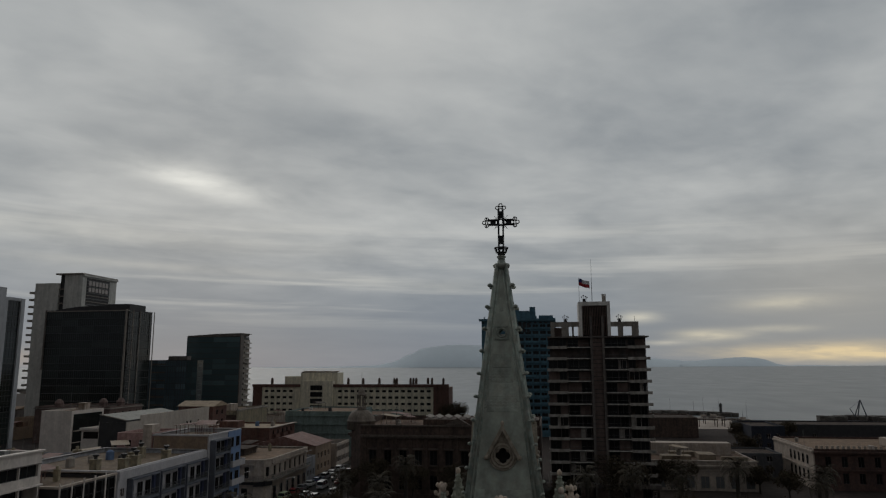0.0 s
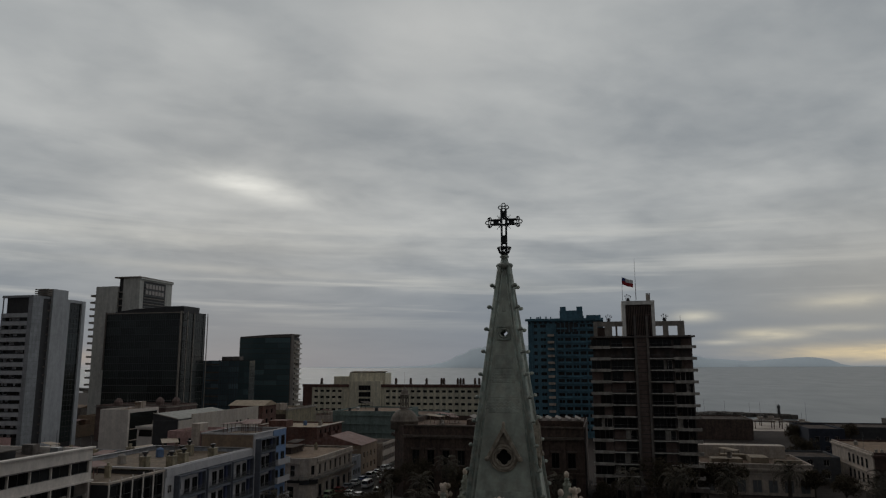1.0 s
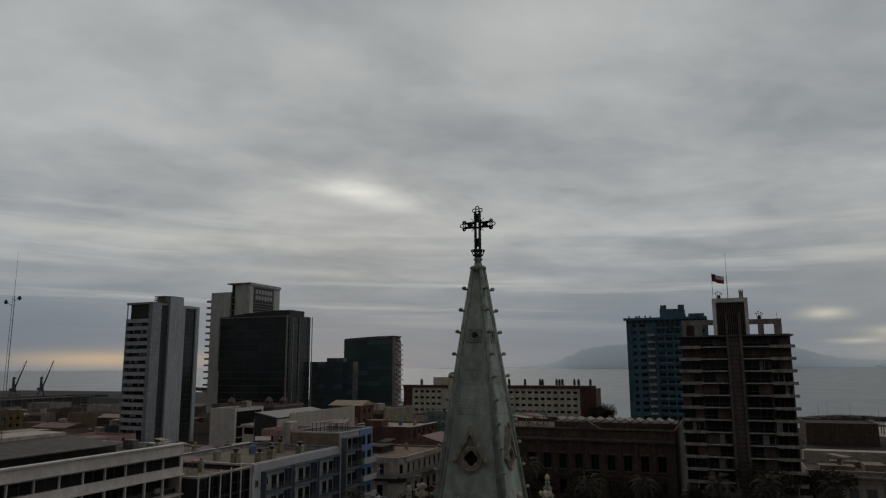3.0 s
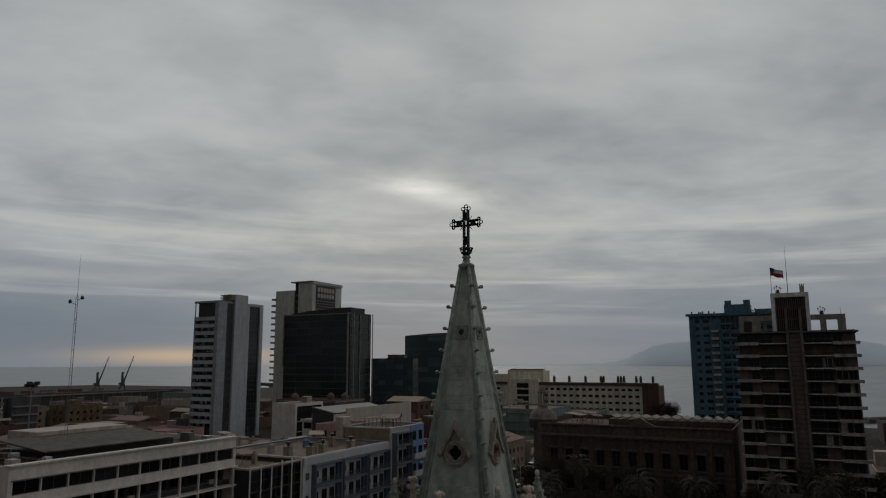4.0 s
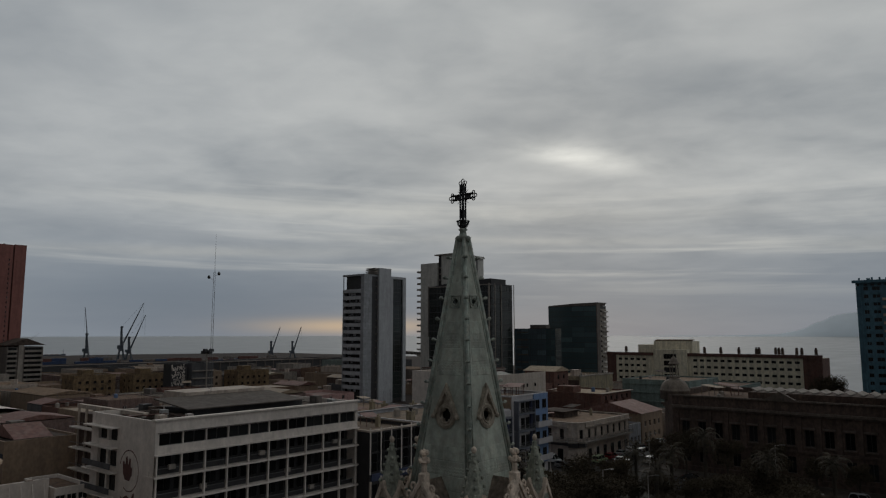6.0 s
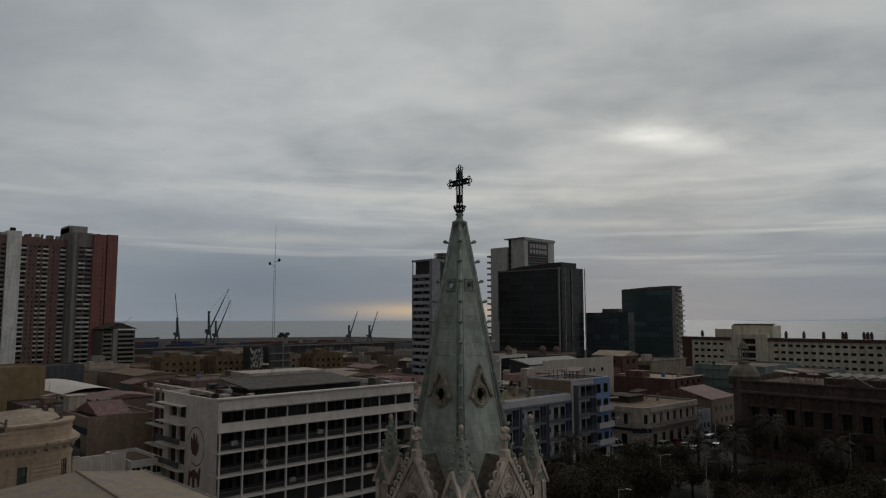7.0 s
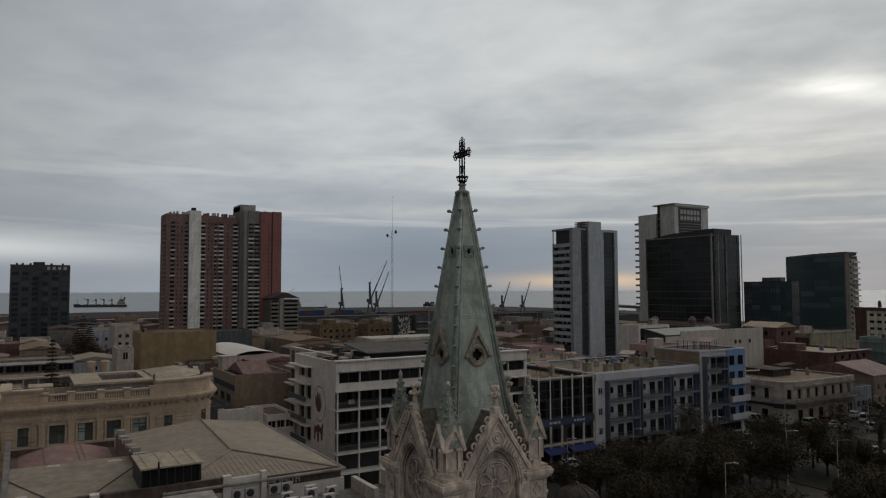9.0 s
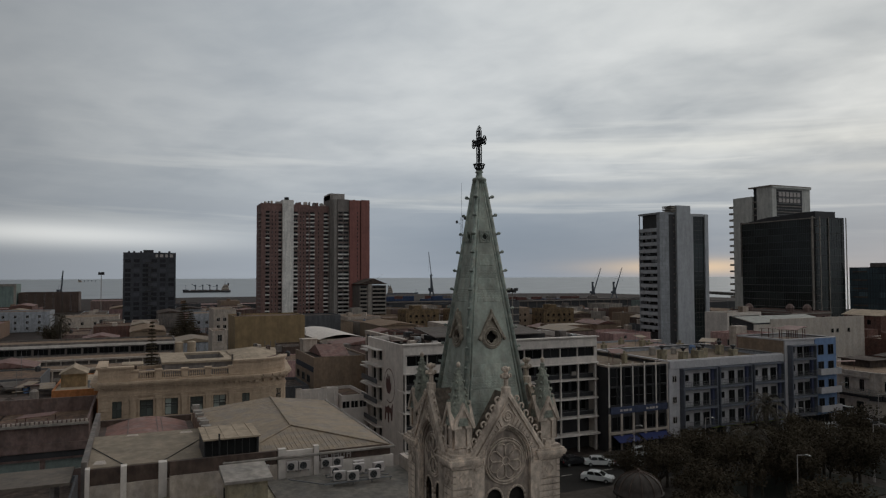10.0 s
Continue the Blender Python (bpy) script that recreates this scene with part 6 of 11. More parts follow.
def long_building():
    p = rect(-143, 330, -46.8, 344)
    f = (p[0], p[1])
    rows = [(9.95, 11.05), (12.9, 14.0), (15.85, 16.95), (18.8, 19.9)]
    cols = [c for c in [(5.9 + 3.08 * i, 7.8 + 3.08 * i) for i in range(27)] if not (22.5 < c[0] < 41 or 22.5 < c[1] < 41)]
    t = block("long_building", "long pale yellow block with a dark roof edge and chimneys", "apartment building", p, 21.2, "buff", "roof_d", {0: dict(cols=cols, rows=rows, fm="frame_d")})
    slab(t, "roof_edge", *f, -0.3, 96.5, 21.2, 22.6, -1.0, 0.5, "brick")
    slab(t, "end_wall", *f, -0.05, 4.7, G, 21.18, 0.01, 0.25, "brick")
    slab(t, "end_wall", *f, 89.2, 96.25, G, 21.18, 0.01, 0.25, "brick")
    slab(t, "end_wall", p[1], p[2], 0.0, 14.0, G, 21.18, 0.01, 0.25, "brick")
    bm = bmesh.new()
    box(bm, -118.5, 328.6, G, -102.5, 336, 24.2)
    part("centre_block", bm, M["buff"], t)
    m = (-118.5, 328.6), (-102.5, 328.6)
    for u0, u1 in ((5.0, 11.0),):
        for z in (10.5, 13.6, 16.7, 19.8):
            put("window", window_mesh(u1 - u0, 2.3, 4, 1, 0.15, "frame_d", "glass", True), t, along(*m, z, (u0 + u1) / 2, 0.06))
    bm = bmesh.new()
    box(bm, -128.5, 334, 22, -119.2, 343, 26.3)
    box(bm, -120, 333, 22, -101.5, 343, 28.0)
    part("roof_house", bm, M["buff"], t)
    for i in range(9):
        bm = bmesh.new()
        prism(bm, [(0, 0), (1.6, 0.7), (1.5, 0.85), (-0.1, 0.2)], 0, 5, m=Matrix(((1, 0, 0, -120 + 2.05 * i), (0, 0, 1, 334), (0, 1, 0, 28.0), (0, 0, 0, 1))))
        bmesh.ops.recalc_face_normals(bm, faces=bm.faces)
        part("roof_fin", bm, M["tin"], t)
    for i, x in enumerate((-136, -97, -89.5, -81.5, -74, -72.8, -66, -64.6, -63.2, -57.5, -55.5, -50)):
        bm = bmesh.new()
        box(bm, x - 0.5, 336, 22.5, x + 0.5, 337.2, 24.8)
        box(bm, x - 0.35, 336.2, 24.8, x + 0.35, 337.0, 25.5)
        part("chimney", bm, M["brown"], t)
    return t


M["buff"] = surface("pale_buff_render", (0.68, 0.61, 0.47), 0.85, 0, 0.15, 0.1, 4.0, 0.1, 0.3)
long_building()


def grey_tower():
    """The slim blue-grey tower with banded balconies and a core."""
    x0, x1, y0, y1 = -209.6, -196.5, 213, 238.4
    t = thing("office_tower", "slim blue-grey tower with banded floors and a tall core", "tower", -203, 225)
    f = ((x0, y0), (x1, y0))
    n, step = 15, 2.92
    bm = bmesh.new()
    box(bm, x0 + 0.4, y0 + 1.5, G, x1 - 0.1, y1 - 0.1, 56.4)
    part("body", bm, M["charcoal"], t)
    rnd = random.Random(12)
    for i in range(n):
        z = 50.0 - step * i
        slab(t, "floor_band", *f, 0.5, 11.3, z - 0.75, z + 0.75, -1.4, 0.35 if i % 2 else 0.2, "slate2")
        w = put("window", window_mesh(10.6, 1.35, 7, 1, 0.12, "frame_d", "glass", True), t, along(*f, z - 2.1, 5.9, -1.42))
        for k in range(3):
            u = rnd.uniform(0.8, 9.6)
            slab(t, "blind", *f, u, u + rnd.uniform(0.8, 1.8), z - rnd.uniform(1.6, 1.9), z - 0.76, -1.36, -1.3, "slate2")
    # edge columns, and the open corner loggia under the roof
    slab(t, "edge_column", *f, 0.0, 0.5, G, 50.8, -1.4, 0.3, "slate")
    slab(t, "edge_column", *f, 0.1, 0.4, 50.8, 56.4, -0.1, 0.2, "slate")
    slab(t, "edge_column", *f, 11.3, 13.1, G, 57.0, -1.45, 0.3, "slate")
    slab(t, "loggia", *f, 2.6, 11.3, 50.8, 56.4, -1.35, -0.4, "charcoal", "dark recessed top storey")
    slab(t, "top_rim", *f, -0.2, 13.1, 56.4, 57.2, -10, 0.35, "slate")
    g = ((x1, y0), (x1, y1))
    slab(t, "corner_wall", *g, 0.0, 4.5, G, 57.0, -1.4, 0.02, "slate")
    slab(t, "recess_strip", *g, 4.5, 8.0, G, 56.2, -0.5, -0.05, "charcoal")
    for i in range(n + 2):
        slab(t, "recess_sill", *g, 6.9, 7.95, 8 + 2.92 * i, 8.5 + 2.92 * i, -0.04, 0.25, "concrete")
    slab(t, "core", *g, 8.0, 15.4, G, 60.2, -6, 1.0, "slate2")
    bm = bmesh.new()
    for z in (57.6, 58.3, 59.0, 59.7):
        box(bm, x1 - 5, y0 + 5.5, z, x1 + 0.6, y0 + 7.9, z + 0.35)
    part("roof_louvre", bm, M["concrete_l"], t)
    slab(t, "glass_frame", *g, 15.8, 17.2, G, 56.9, -1.0, 0.5, "slate2")
    slab(t, "glass_frame", *g, 23.5, 25.4, G, 56.9, -1.0, 0.7, "slate2")
    slab(t, "glass_frame", *g, 17.2, 23.5, 55.9, 57.0, -1.0, 0.5, "slate2")
    for j in range(9):
        put("window", window_mesh(6.2, 5.8, 4, 3, 0.10, "frame_d", "glass_k", True), t, along(*g, 3.6 + 5.8 * j, 20.35, 0.05))
    return t


M["slate2"] = surface("light_grey_core_cladding", (0.37, 0.375, 0.39), 0.6, 0, 0.1, 0.1, 4.0, 0.05, 0.15)
grey_tower()


def curtain_wall(t, f, W, z0, z1, nx, nz, gm, fm="frame_d", out=0.06, cells=6):
    """Curtain glazing in panels."""
    w, h = W / nx, (z1 - z0) / nz
    for i in range(nx):
        for j in range(nz):
            put("window", window_mesh(w - 0.02, h - 0.02, cells, 1, 0.1, fm, gm, True), t, along(*f, z0 + j * h, (i + 0.5) * w, out))


M["glass_t"] = glazing("teal_curtain_glass", (0.12, 0.165, 0.19), 0.12, 0.6, 0.2)
M["glass_frame"] = surface("slim_dark_mullion", (0.055, 0.065, 0.07), 0.5, 0.3, 0.15, 1.0, 10.0, 0)
M["pale_shaft"] = surface("pale_tower_render", (0.50, 0.485, 0.45), 0.8, 0, 0.12, 0.1, 4.0, 0.05, 0.2)


def dark_glass_towers():
    p = rect(-229.0, 293, -188.0, 312.4)
    t = block("glass_office", "black glass office block with thin floor lines", "office building", p, 57.0, "charcoal", "roof_d", {}, parapet=0.5)
    curtain_wall(t, (p[0], p[1]), 40.0, 6, 56.5, 5, 15, "glass_k", "glass_frame", 0.06, 8)
    curtain_wall(t, (p[1], p[2]), 19, 6, 56.5, 2, 15, "glass_k")
    f = (p[0], p[1])
    for i in range(16):
        slab(t, "floor_line", *f, 0, 40.0, 6 + 3.367 * i - 0.08, 6 + 3.367 * i + 0.05, 0.12, 0.24, "rail" if i < 8 else "glass_frame")
    slab(t, "corner_post", *f, 40.0, 40.6, G, 57.2, 0.01, 0.9, "concrete_l")
    slab(t, "corner_post", *f, -0.3, 0.15, 30, 57.2, 0.01, 0.7, "concrete")
    g = (p[1], p[2])
    for u, o in ((1.8, 1.4), (8.6, 0.5), (18.9, 1.4)):
        slab(t, "frame_post", *g, u, u + 0.35, G, 57.0, o - 0.3, o, "concrete_l")
    for i in range(17):
        slab(t, "frame_rail", *g, 0.2, 1.9, 6 + 3.1 * i, 6.2 + 3.1 * i, 0.5, 1.3, "concrete")
    slab(t, "roof_rim", *f, -0.2, 41.2, 56.3, 56.75, -0.5, 0.5, "concrete_l")
    bm = bmesh.new()
    prism(bm, [(-226, 56.4), (-200, 56.4), (-200, 59.3), (-215, 58.8), (-226, 57.4)], 0, 12, m=Matrix(((1, 0, 0, 0), (0, 0, 1, 295), (0, 1, 0, 0), (0, 0, 0, 1))))
    bmesh.ops.recalc_face_normals(bm, faces=bm.faces)
    box(bm, -199.9, 295, 56.4, -189.0, 308, 59.7)
    part("plant_room", bm, M["charcoal"], t)

    q = rect(-246, 305.2, -221, 332)
    t = thing("grey_tower", "grey tower with small balconies and a louvred crown", "tower", -233, 318)
    bm = bmesh.new()
    box(bm, -246, 305.2, G, -233.5, 332, 71.4)
    part("side_shaft", bm, M["pale_shaft"], t)
    bm = bmesh.new()
    box(bm, -233.5, 306.4, G, -230.5, 331, 75.4)
    part("recess", bm, M["charcoal"], t)
    bm = bmesh.new()
    box(bm, -230.5, 305.2, G, -221, 332, 75.6)
    part("main_shaft", bm, M["pale_shaft"], t)
    bm = bmesh.new()
    box(bm, -235.2, 304.4, 75.4, -220.6, 332.4, 76.0)
    part("roof_slab", bm, M["concrete_l"], t)
    g = (q[1], q[2])
    # flat dark sheet imitates the shaded recess behind the louvres
    slab(t, "crown_void", *g, 3.0, 21.0, 60.5, 74.0, 0.01, 0.05, "charcoal")
    for i in range(9):
        slab(t, "louvre", *g, 3.0, 21.0, 61 + 1.45 * i, 61.35 + 1.45 * i, 0.06, 0.35, "concrete_l" if i in (1, 3) else "rail")
    slab(t, "crown_beam", *g, -0.2, 26.9, 74.6, 75.4, 0.02, 0.8, "pale_shaft")
    for i in range(14):
        slab(t, "recess_slab", q[0], q[1], 12.6, 15.4, 24 + 3.4 * i, 24.4 + 3.4 * i, -1.1, -0.1, "concrete_l")
    bm = bmesh.new()
    for i in range(6):
        box(bm, 4 + 2.6 * i, -0.62, 70.4, 5.9 + 2.6 * i, -0.52, 72.6, m=along(*g))
        box(bm, 4 + 2.6 * i, -0.62, 67.4, 5.9 + 2.6 * i, -0.52, 69.4, m=along(*g))
    part("sign_lettering", bm, M["frame"], t)
    for i in range(15):
        z = 19 + 3.4 * i
        balcony(t, q[3], q[0], 21, 26.5, z, 3.2, "concrete_l", "solid", "concrete_l", 0.8)
    return t


dark_glass_towers()


def green_glass_pair():
    p = rect(-199.0, 367, -167.8, 379)
    t = thing("glass_office", "blue-green glass office tower with a slanted roof rim", "office building", -183, 377)
    bm = bmesh.new()
    prism(bm, p, G, 47.4)
    part("body", bm, M["charcoal"], t)
    curtain_wall(t, (p[0], p[1]), 31.2, 3, 47.2, 4, 15, "glass_b", "glass_frame", 0.06, 7)
    for i in range(15):
        slab(t, "floor_line", p[0], p[1], 0, 31.2, 3 + 2.947 * i, 3.16 + 2.947 * i, 0.12, 0.2, "frame_d")
    g = (p[1], p[2])
    slab(t, "end_wall", *g, -0.1, 3.8, G, 48.6, 0.01, 0.5, "concrete")
    slab(t, "side_wall", *g, 3.8, 12.0, G, 45.8, 0.01, 0.3, "concrete_l")
    for i in range(15):
        z = 4.0 + 2.85 * i
        slab(t, "side_window", *g, 4.6, 6.0, z, z + 1.2, 0.31, 0.36, "glass")
        slab(t, "balcony", *g, 6.6, 12.0, z - 0.2, z + 0.6, 0.31, 1.5, "shaft_white" if i % 5 else "concrete_l")
    bm = bmesh.new()
    prism(bm, [(-199.0, 47.2), (-168.0, 47.6), (-167.0, 49.3), (-181.0, 49.0), (-199.0, 48.0)], 0, 11, m=Matrix(((1, 0, 0, 0), (0, 0, 1, 367.2), (0, 1, 0, 0), (0, 0, 0, 1))))
    bmesh.ops.recalc_face_normals(bm, faces=bm.faces)
    part("roof_rim", bm, M["concrete"], t)
    bm = bmesh.new()
    tube(bm, (-168.5, 367.6, 48.9), (-161.6, 367.6, 48.5), 0.16, 0.16, 6)
    part("rim_beam", bm, M["concrete_l"], t)
    p = rect(-198.7, 330, -172.8, 336)
    t = thing("glass_office", "low blue glass office block with upright fins", "office building", -184, 338)
    bm = bmesh.new()
    prism(bm, p, G, 34.4)
    part("body", bm, M["charcoal"], t)
    for u0, u1, k in ((0.0, 9.0, "glass_t"), (9.0, 20.2, "glass_t"), (20.2, 25.9, "glass_b")):
        curtain_wall(t, ((p[0][0] + u0, 330), (p[0][0] + u1, 330)), u1 - u0, 3, 34.2, 2, 11, k, "glass_frame", 0.06, 4)
    curtain_wall(t, (p[1], p[2]), 6.0, 3, 34.2, 1, 11, "glass_k", "glass_frame", 0.06, 5)
    for i in range(10):
        slab(t, "fin", p[0], p[1], 9.0 + 1.24 * i, 9.12 + 1.24 * i, 6, 34.6, 0.12, 0.3, "glass_frame")
    for i in range(7):
        slab(t, "floor_band", p[0], p[1], 2.0, 9.0, 8 + 4.0 * i, 8.7 + 4.0 * i, 0.1, 0.5, "concrete")
    bm = bmesh.new()
    box(bm, -189, 331, 34.4, -179, 335, 36.4)
    part("plant_room", bm, M["concrete"], t)


green_glass_pair()


def red_towers():
    """The pair of tall red-brown residential slabs with a pale shaft."""
    t = thing("residential_tower", "tall red-brown residential tower with white balconies and a pale shaft", "apartment tower", -390, 112)
    step, n, base = 2.43, 27, 5.9
    rnd = random.Random(44)

    def wing(y0, y1, xf, xb, top, mat, small=(), loggias=(), bright=0.5):
        """One stepped wing: small windows at their places, and columns of open loggias with pale fronts."""
        p = rect(xb, y0, xf, y1)
        lo = [(a - y0, b - y0) for a, b in loggias]
        cols = sorted(lo + [(c - y0 - 0.33, c - y0 + 0.33) for c in small])
        rows = [(base + step * i, base + step * i + 1.3) for i in range(n) if base + step * i + 2.2 < top]
        bm = bmesh.new()
        holed_wall(bm, p[1], p[2], G, top, cols, rows, 0.9)
        for e in (0, 2, 3):
            holed_wall(bm, p[e], p[(e + 1) % 4], G, top, (), ())
        quad(bm, (xb, y0, top), (xf, y0, top), (xf, y1, top), (xb, y1, top))
        part("wing", bm, M[mat], t)
        for za, zb in rows:
            for a, b in cols:
                wide = b - a > 1.2
                put("window", window_mesh(b - a, zb - za, 2 if wide else 1, 1, 0.08, "frame" if rnd.random() < 0.12 else ("bal_grey" if b - a < 1.2 else "frame_d"), "glass", True), t, along(p[1], p[2], za, (a + b) / 2, -0.8 if wide else -0.25))
            for a, b in lo:
                slab(t, "balcony", p[1], p[2], a - 0.1, b + 0.1, za - 0.80, za - 0.05, -0.3, 0.75 if rnd.random() < 0.5 else 0.6, "shaft_white" if rnd.random() < bright else "bal_grey")

    wing(82.0, 94.4, -392, -410, 75.0, "tower_red", (88.5, 90.6), ((84.6, 87.0), (92.2, 94.2)), 0.1)
    for i in range(n):
        slab(t, "side_balcony", (-410, 82.0), (-392, 82.0), 11.0, 17.4, base + step * i - 0.6, base + step * i + 0.1, 0.01, 1.0, "bal_grey")
    wing(94.4, 101.0, -390.5, -409, 77.2, "shaft_white")
    wing(101.0, 110.6, -391.5, -409, 74.8, "tower_red", (105.4, 107.4), ((101.2, 103.7), (108.9, 110.3)), 0.75)
    wing(110.6, 122.7, -391.0, -409, 74.2, "tower_red", (116.4,), ((111.2, 113.8), (119.6, 122.4)), 0.9)
    wing(122.7, 124.4, -388, -404, 81.0, "tower_grey")
    wing(124.4, 126.2, -384, -404, 78.2, "tower_grey_l")
    wing(126.2, 133.2, -382.5, -403, 78.0, "tower_grey", (), ((126.5, 129.4), (129.8, 133.0)), 0.65)
    wing(133.2, 139.7, -381, -402, 77.6, "tower_red2", (138.2,))
    wing(139.7, 140.4, -382, -402, 77.0, "brickdark")
    wing(140.4, 145.9, -381, -402, 77.9, "tower_red2")
    bm = bmesh.new()
    box(bm, -403, 122.7, 78.2, -388.2, 132, 82.0)
    part("roof_house", bm, M["tower_grey_l"], t)
    bm = bmesh.new()
    lathe(bm, -395, 97.6, [(1.4, 77.2), (1.45, 79.0), (1.2, 79.2)], 12)
    part("roof_tank", bm, M["black"], t)
    for y in (84, 86.4, 88, 91, 103, 104.6, 108, 111, 113.5, 115, 118, 120.5, 134, 135.6, 137.4, 139, 141.2, 142.6, 127, 130.4):
        z = (75.0 if y < 95 else 74.6) if y < 122 else 77.6
        w = rnd.uniform(0.5, 2.0)
        bm = bmesh.new()
        box(bm, -396, y, z - 0.4, -393, y + w, z + rnd.uniform(0.7, 2.1))
        part("roof_vent", bm, M[rnd.choice(("tower_grey_l", "white2", "tower_red", "tower_grey"))], t)
    return t


M["tower_grey"] = surface("grey_brown_render", (0.20, 0.175, 0.16), 0.85, 0, 0.15, 0.05, 3.0, 0.1, 0.15)
M["tower_red2"] = surface("brick_red_end_wall", (0.235, 0.098, 0.083), 0.85, 0, 0.12, 0.05, 3.0, 0.1, 0.15)
M["tower_grey_l"] = surface("pale_grey_brown_render", (0.32, 0.29, 0.265), 0.85, 0, 0.15, 0.05, 3.0, 0.1, 0.2)
M["bal_grey"] = surface("dull_balcony_front", (0.25, 0.195, 0.175), 0.85, 0, 0.2, 0.3, 3.0, 0.1, 0.2)
M["brickdark"] = surface("dark_brick_render", (0.095, 0.053, 0.043), 0.88, 0, 0.25, 0.3, 10.0, 0.3, 0.3, (0.075, 0.045, 0.038))
red_towers()


def small_grey_tower():
    """The little tower with a gabled roof in front of the red slabs."""
    x0, x1, y0, y1 = -382, -366, 135.0, 151.6
    t = thing("residential_tower", "small grey tower with a dark gabled roof", "apartment tower", -374, 144)
    f = ((x1, y0), (x1, y1))
    bm = bmesh.new()
    prism(bm, rect(x0, y0, x1, y1), G, 25.4)
    part("wall", bm, M["concrete"], t)
    slab(t, "pier", *f, 5.0, 7.4, G, 26.2, 0.01, 0.9, "concrete_l")
    for i in range(9):
        z = 4.6 + 2.35 * i
        for a, b, o in ((0.2, 4.6, 0.9), (7.8, 16.2, 1.2)):
            slab(t, "balcony", *f, a, b, z - 0.55, z + 0.35, 0.01, o, "concrete_l")
            put("window", window_mesh(b - a - 0.6, 1.25, 3 if b < 5 else 5, 1, 0.1, "frame_d", "glass", True), t, along(*f, z + 0.4, (a + b) / 2, 0.06))
    bm = bmesh.new()
    pts = [(-365.2, 134.2, 26.2), (-365.2, 152.4, 26.2), (-365.2, 143.5, 29.6)]
    fr = [bm.verts.new(v) for v in pts]
    bk = [bm.verts.new((-383, y, z)) for _, y, z in pts]
    bm.faces.new(fr)
    bm.faces.new(bk[::-1])
    for i in range(3):
        bm.faces.new((fr[i], bk[i], bk[(i + 1) % 3], fr[(i + 1) % 3]))
    bmesh.ops.recalc_face_normals(bm, faces=bm.faces)
    part("gabled_roof", bm, M["roof_d"], t)
    bm = bmesh.new()
    tube(bm, (-372, 146, 28.0), (-369, 150.6, 32.4), 0.12, 0.05, 5)
    part("roof_antenna", bm, M["rail"], t)
    bm = bmesh.new()
    prism(bm, rect(-366, 128.6, -360, 134.8), G, 12.6)
    part("annex", bm, M["concrete_l"], t)
    return t


small_grey_tower()


M["glass_tower"] = glazing("sooty_tower_glass", (0.027, 0.027, 0.032), 0.35, 0.25, 0.5)


def black_tower():
    p = rect(-470, 6.4, -447.5, 37.2)
    rows = [(4 + 3.0 * i, 6.2 + 3.0 * i) for i in range(13)]
    t = block("office_tower", "black box tower with an open top storey", "tower", p, 46.4, "tower_black", "roof_d", {1: dict(cols=even(30.8, 6, 3.4, 1.0), rows=rows, fm="tower_black", gm="glass_tower", depth=0.12)}, parapet=0.4)
    # pale panes imitate bright sky seen through the open top storey
    for i in range(4):
        put("window", window_mesh(1.9 + 0.3 * (i % 2), 2.3, 1, 1, 0.2, "charcoal", "frame", True), t, along(p[1], p[2], 43.2, 19.4 + 2.9 * i, 0.06))
    for i in range(13):
        slab(t, "balcony", p[1], p[2], 12.6, 17.4, 3.4 + 3.0 * i, 4.3 + 3.0 * i, 0.02, 0.7, "charcoal")
    bm = bmesh.new()
    box(bm, -462, 18, 46.0, -452, 24, 48.2)
    for y in (9, 12, 16, 27, 33):
        box(bm, -458, y, 46.0, -456, y + 1.2, 47.6)
    part("plant_room", bm, M["charcoal"], t)
    return t


black_tower()

# ---- roofs beside the tower ----
M["fascia"] = surface("dull_grey_paint", (0.20, 0.175, 0.16), 0.85, 0, 0.2, 0.4, 9.0, 0.15, 0.2)


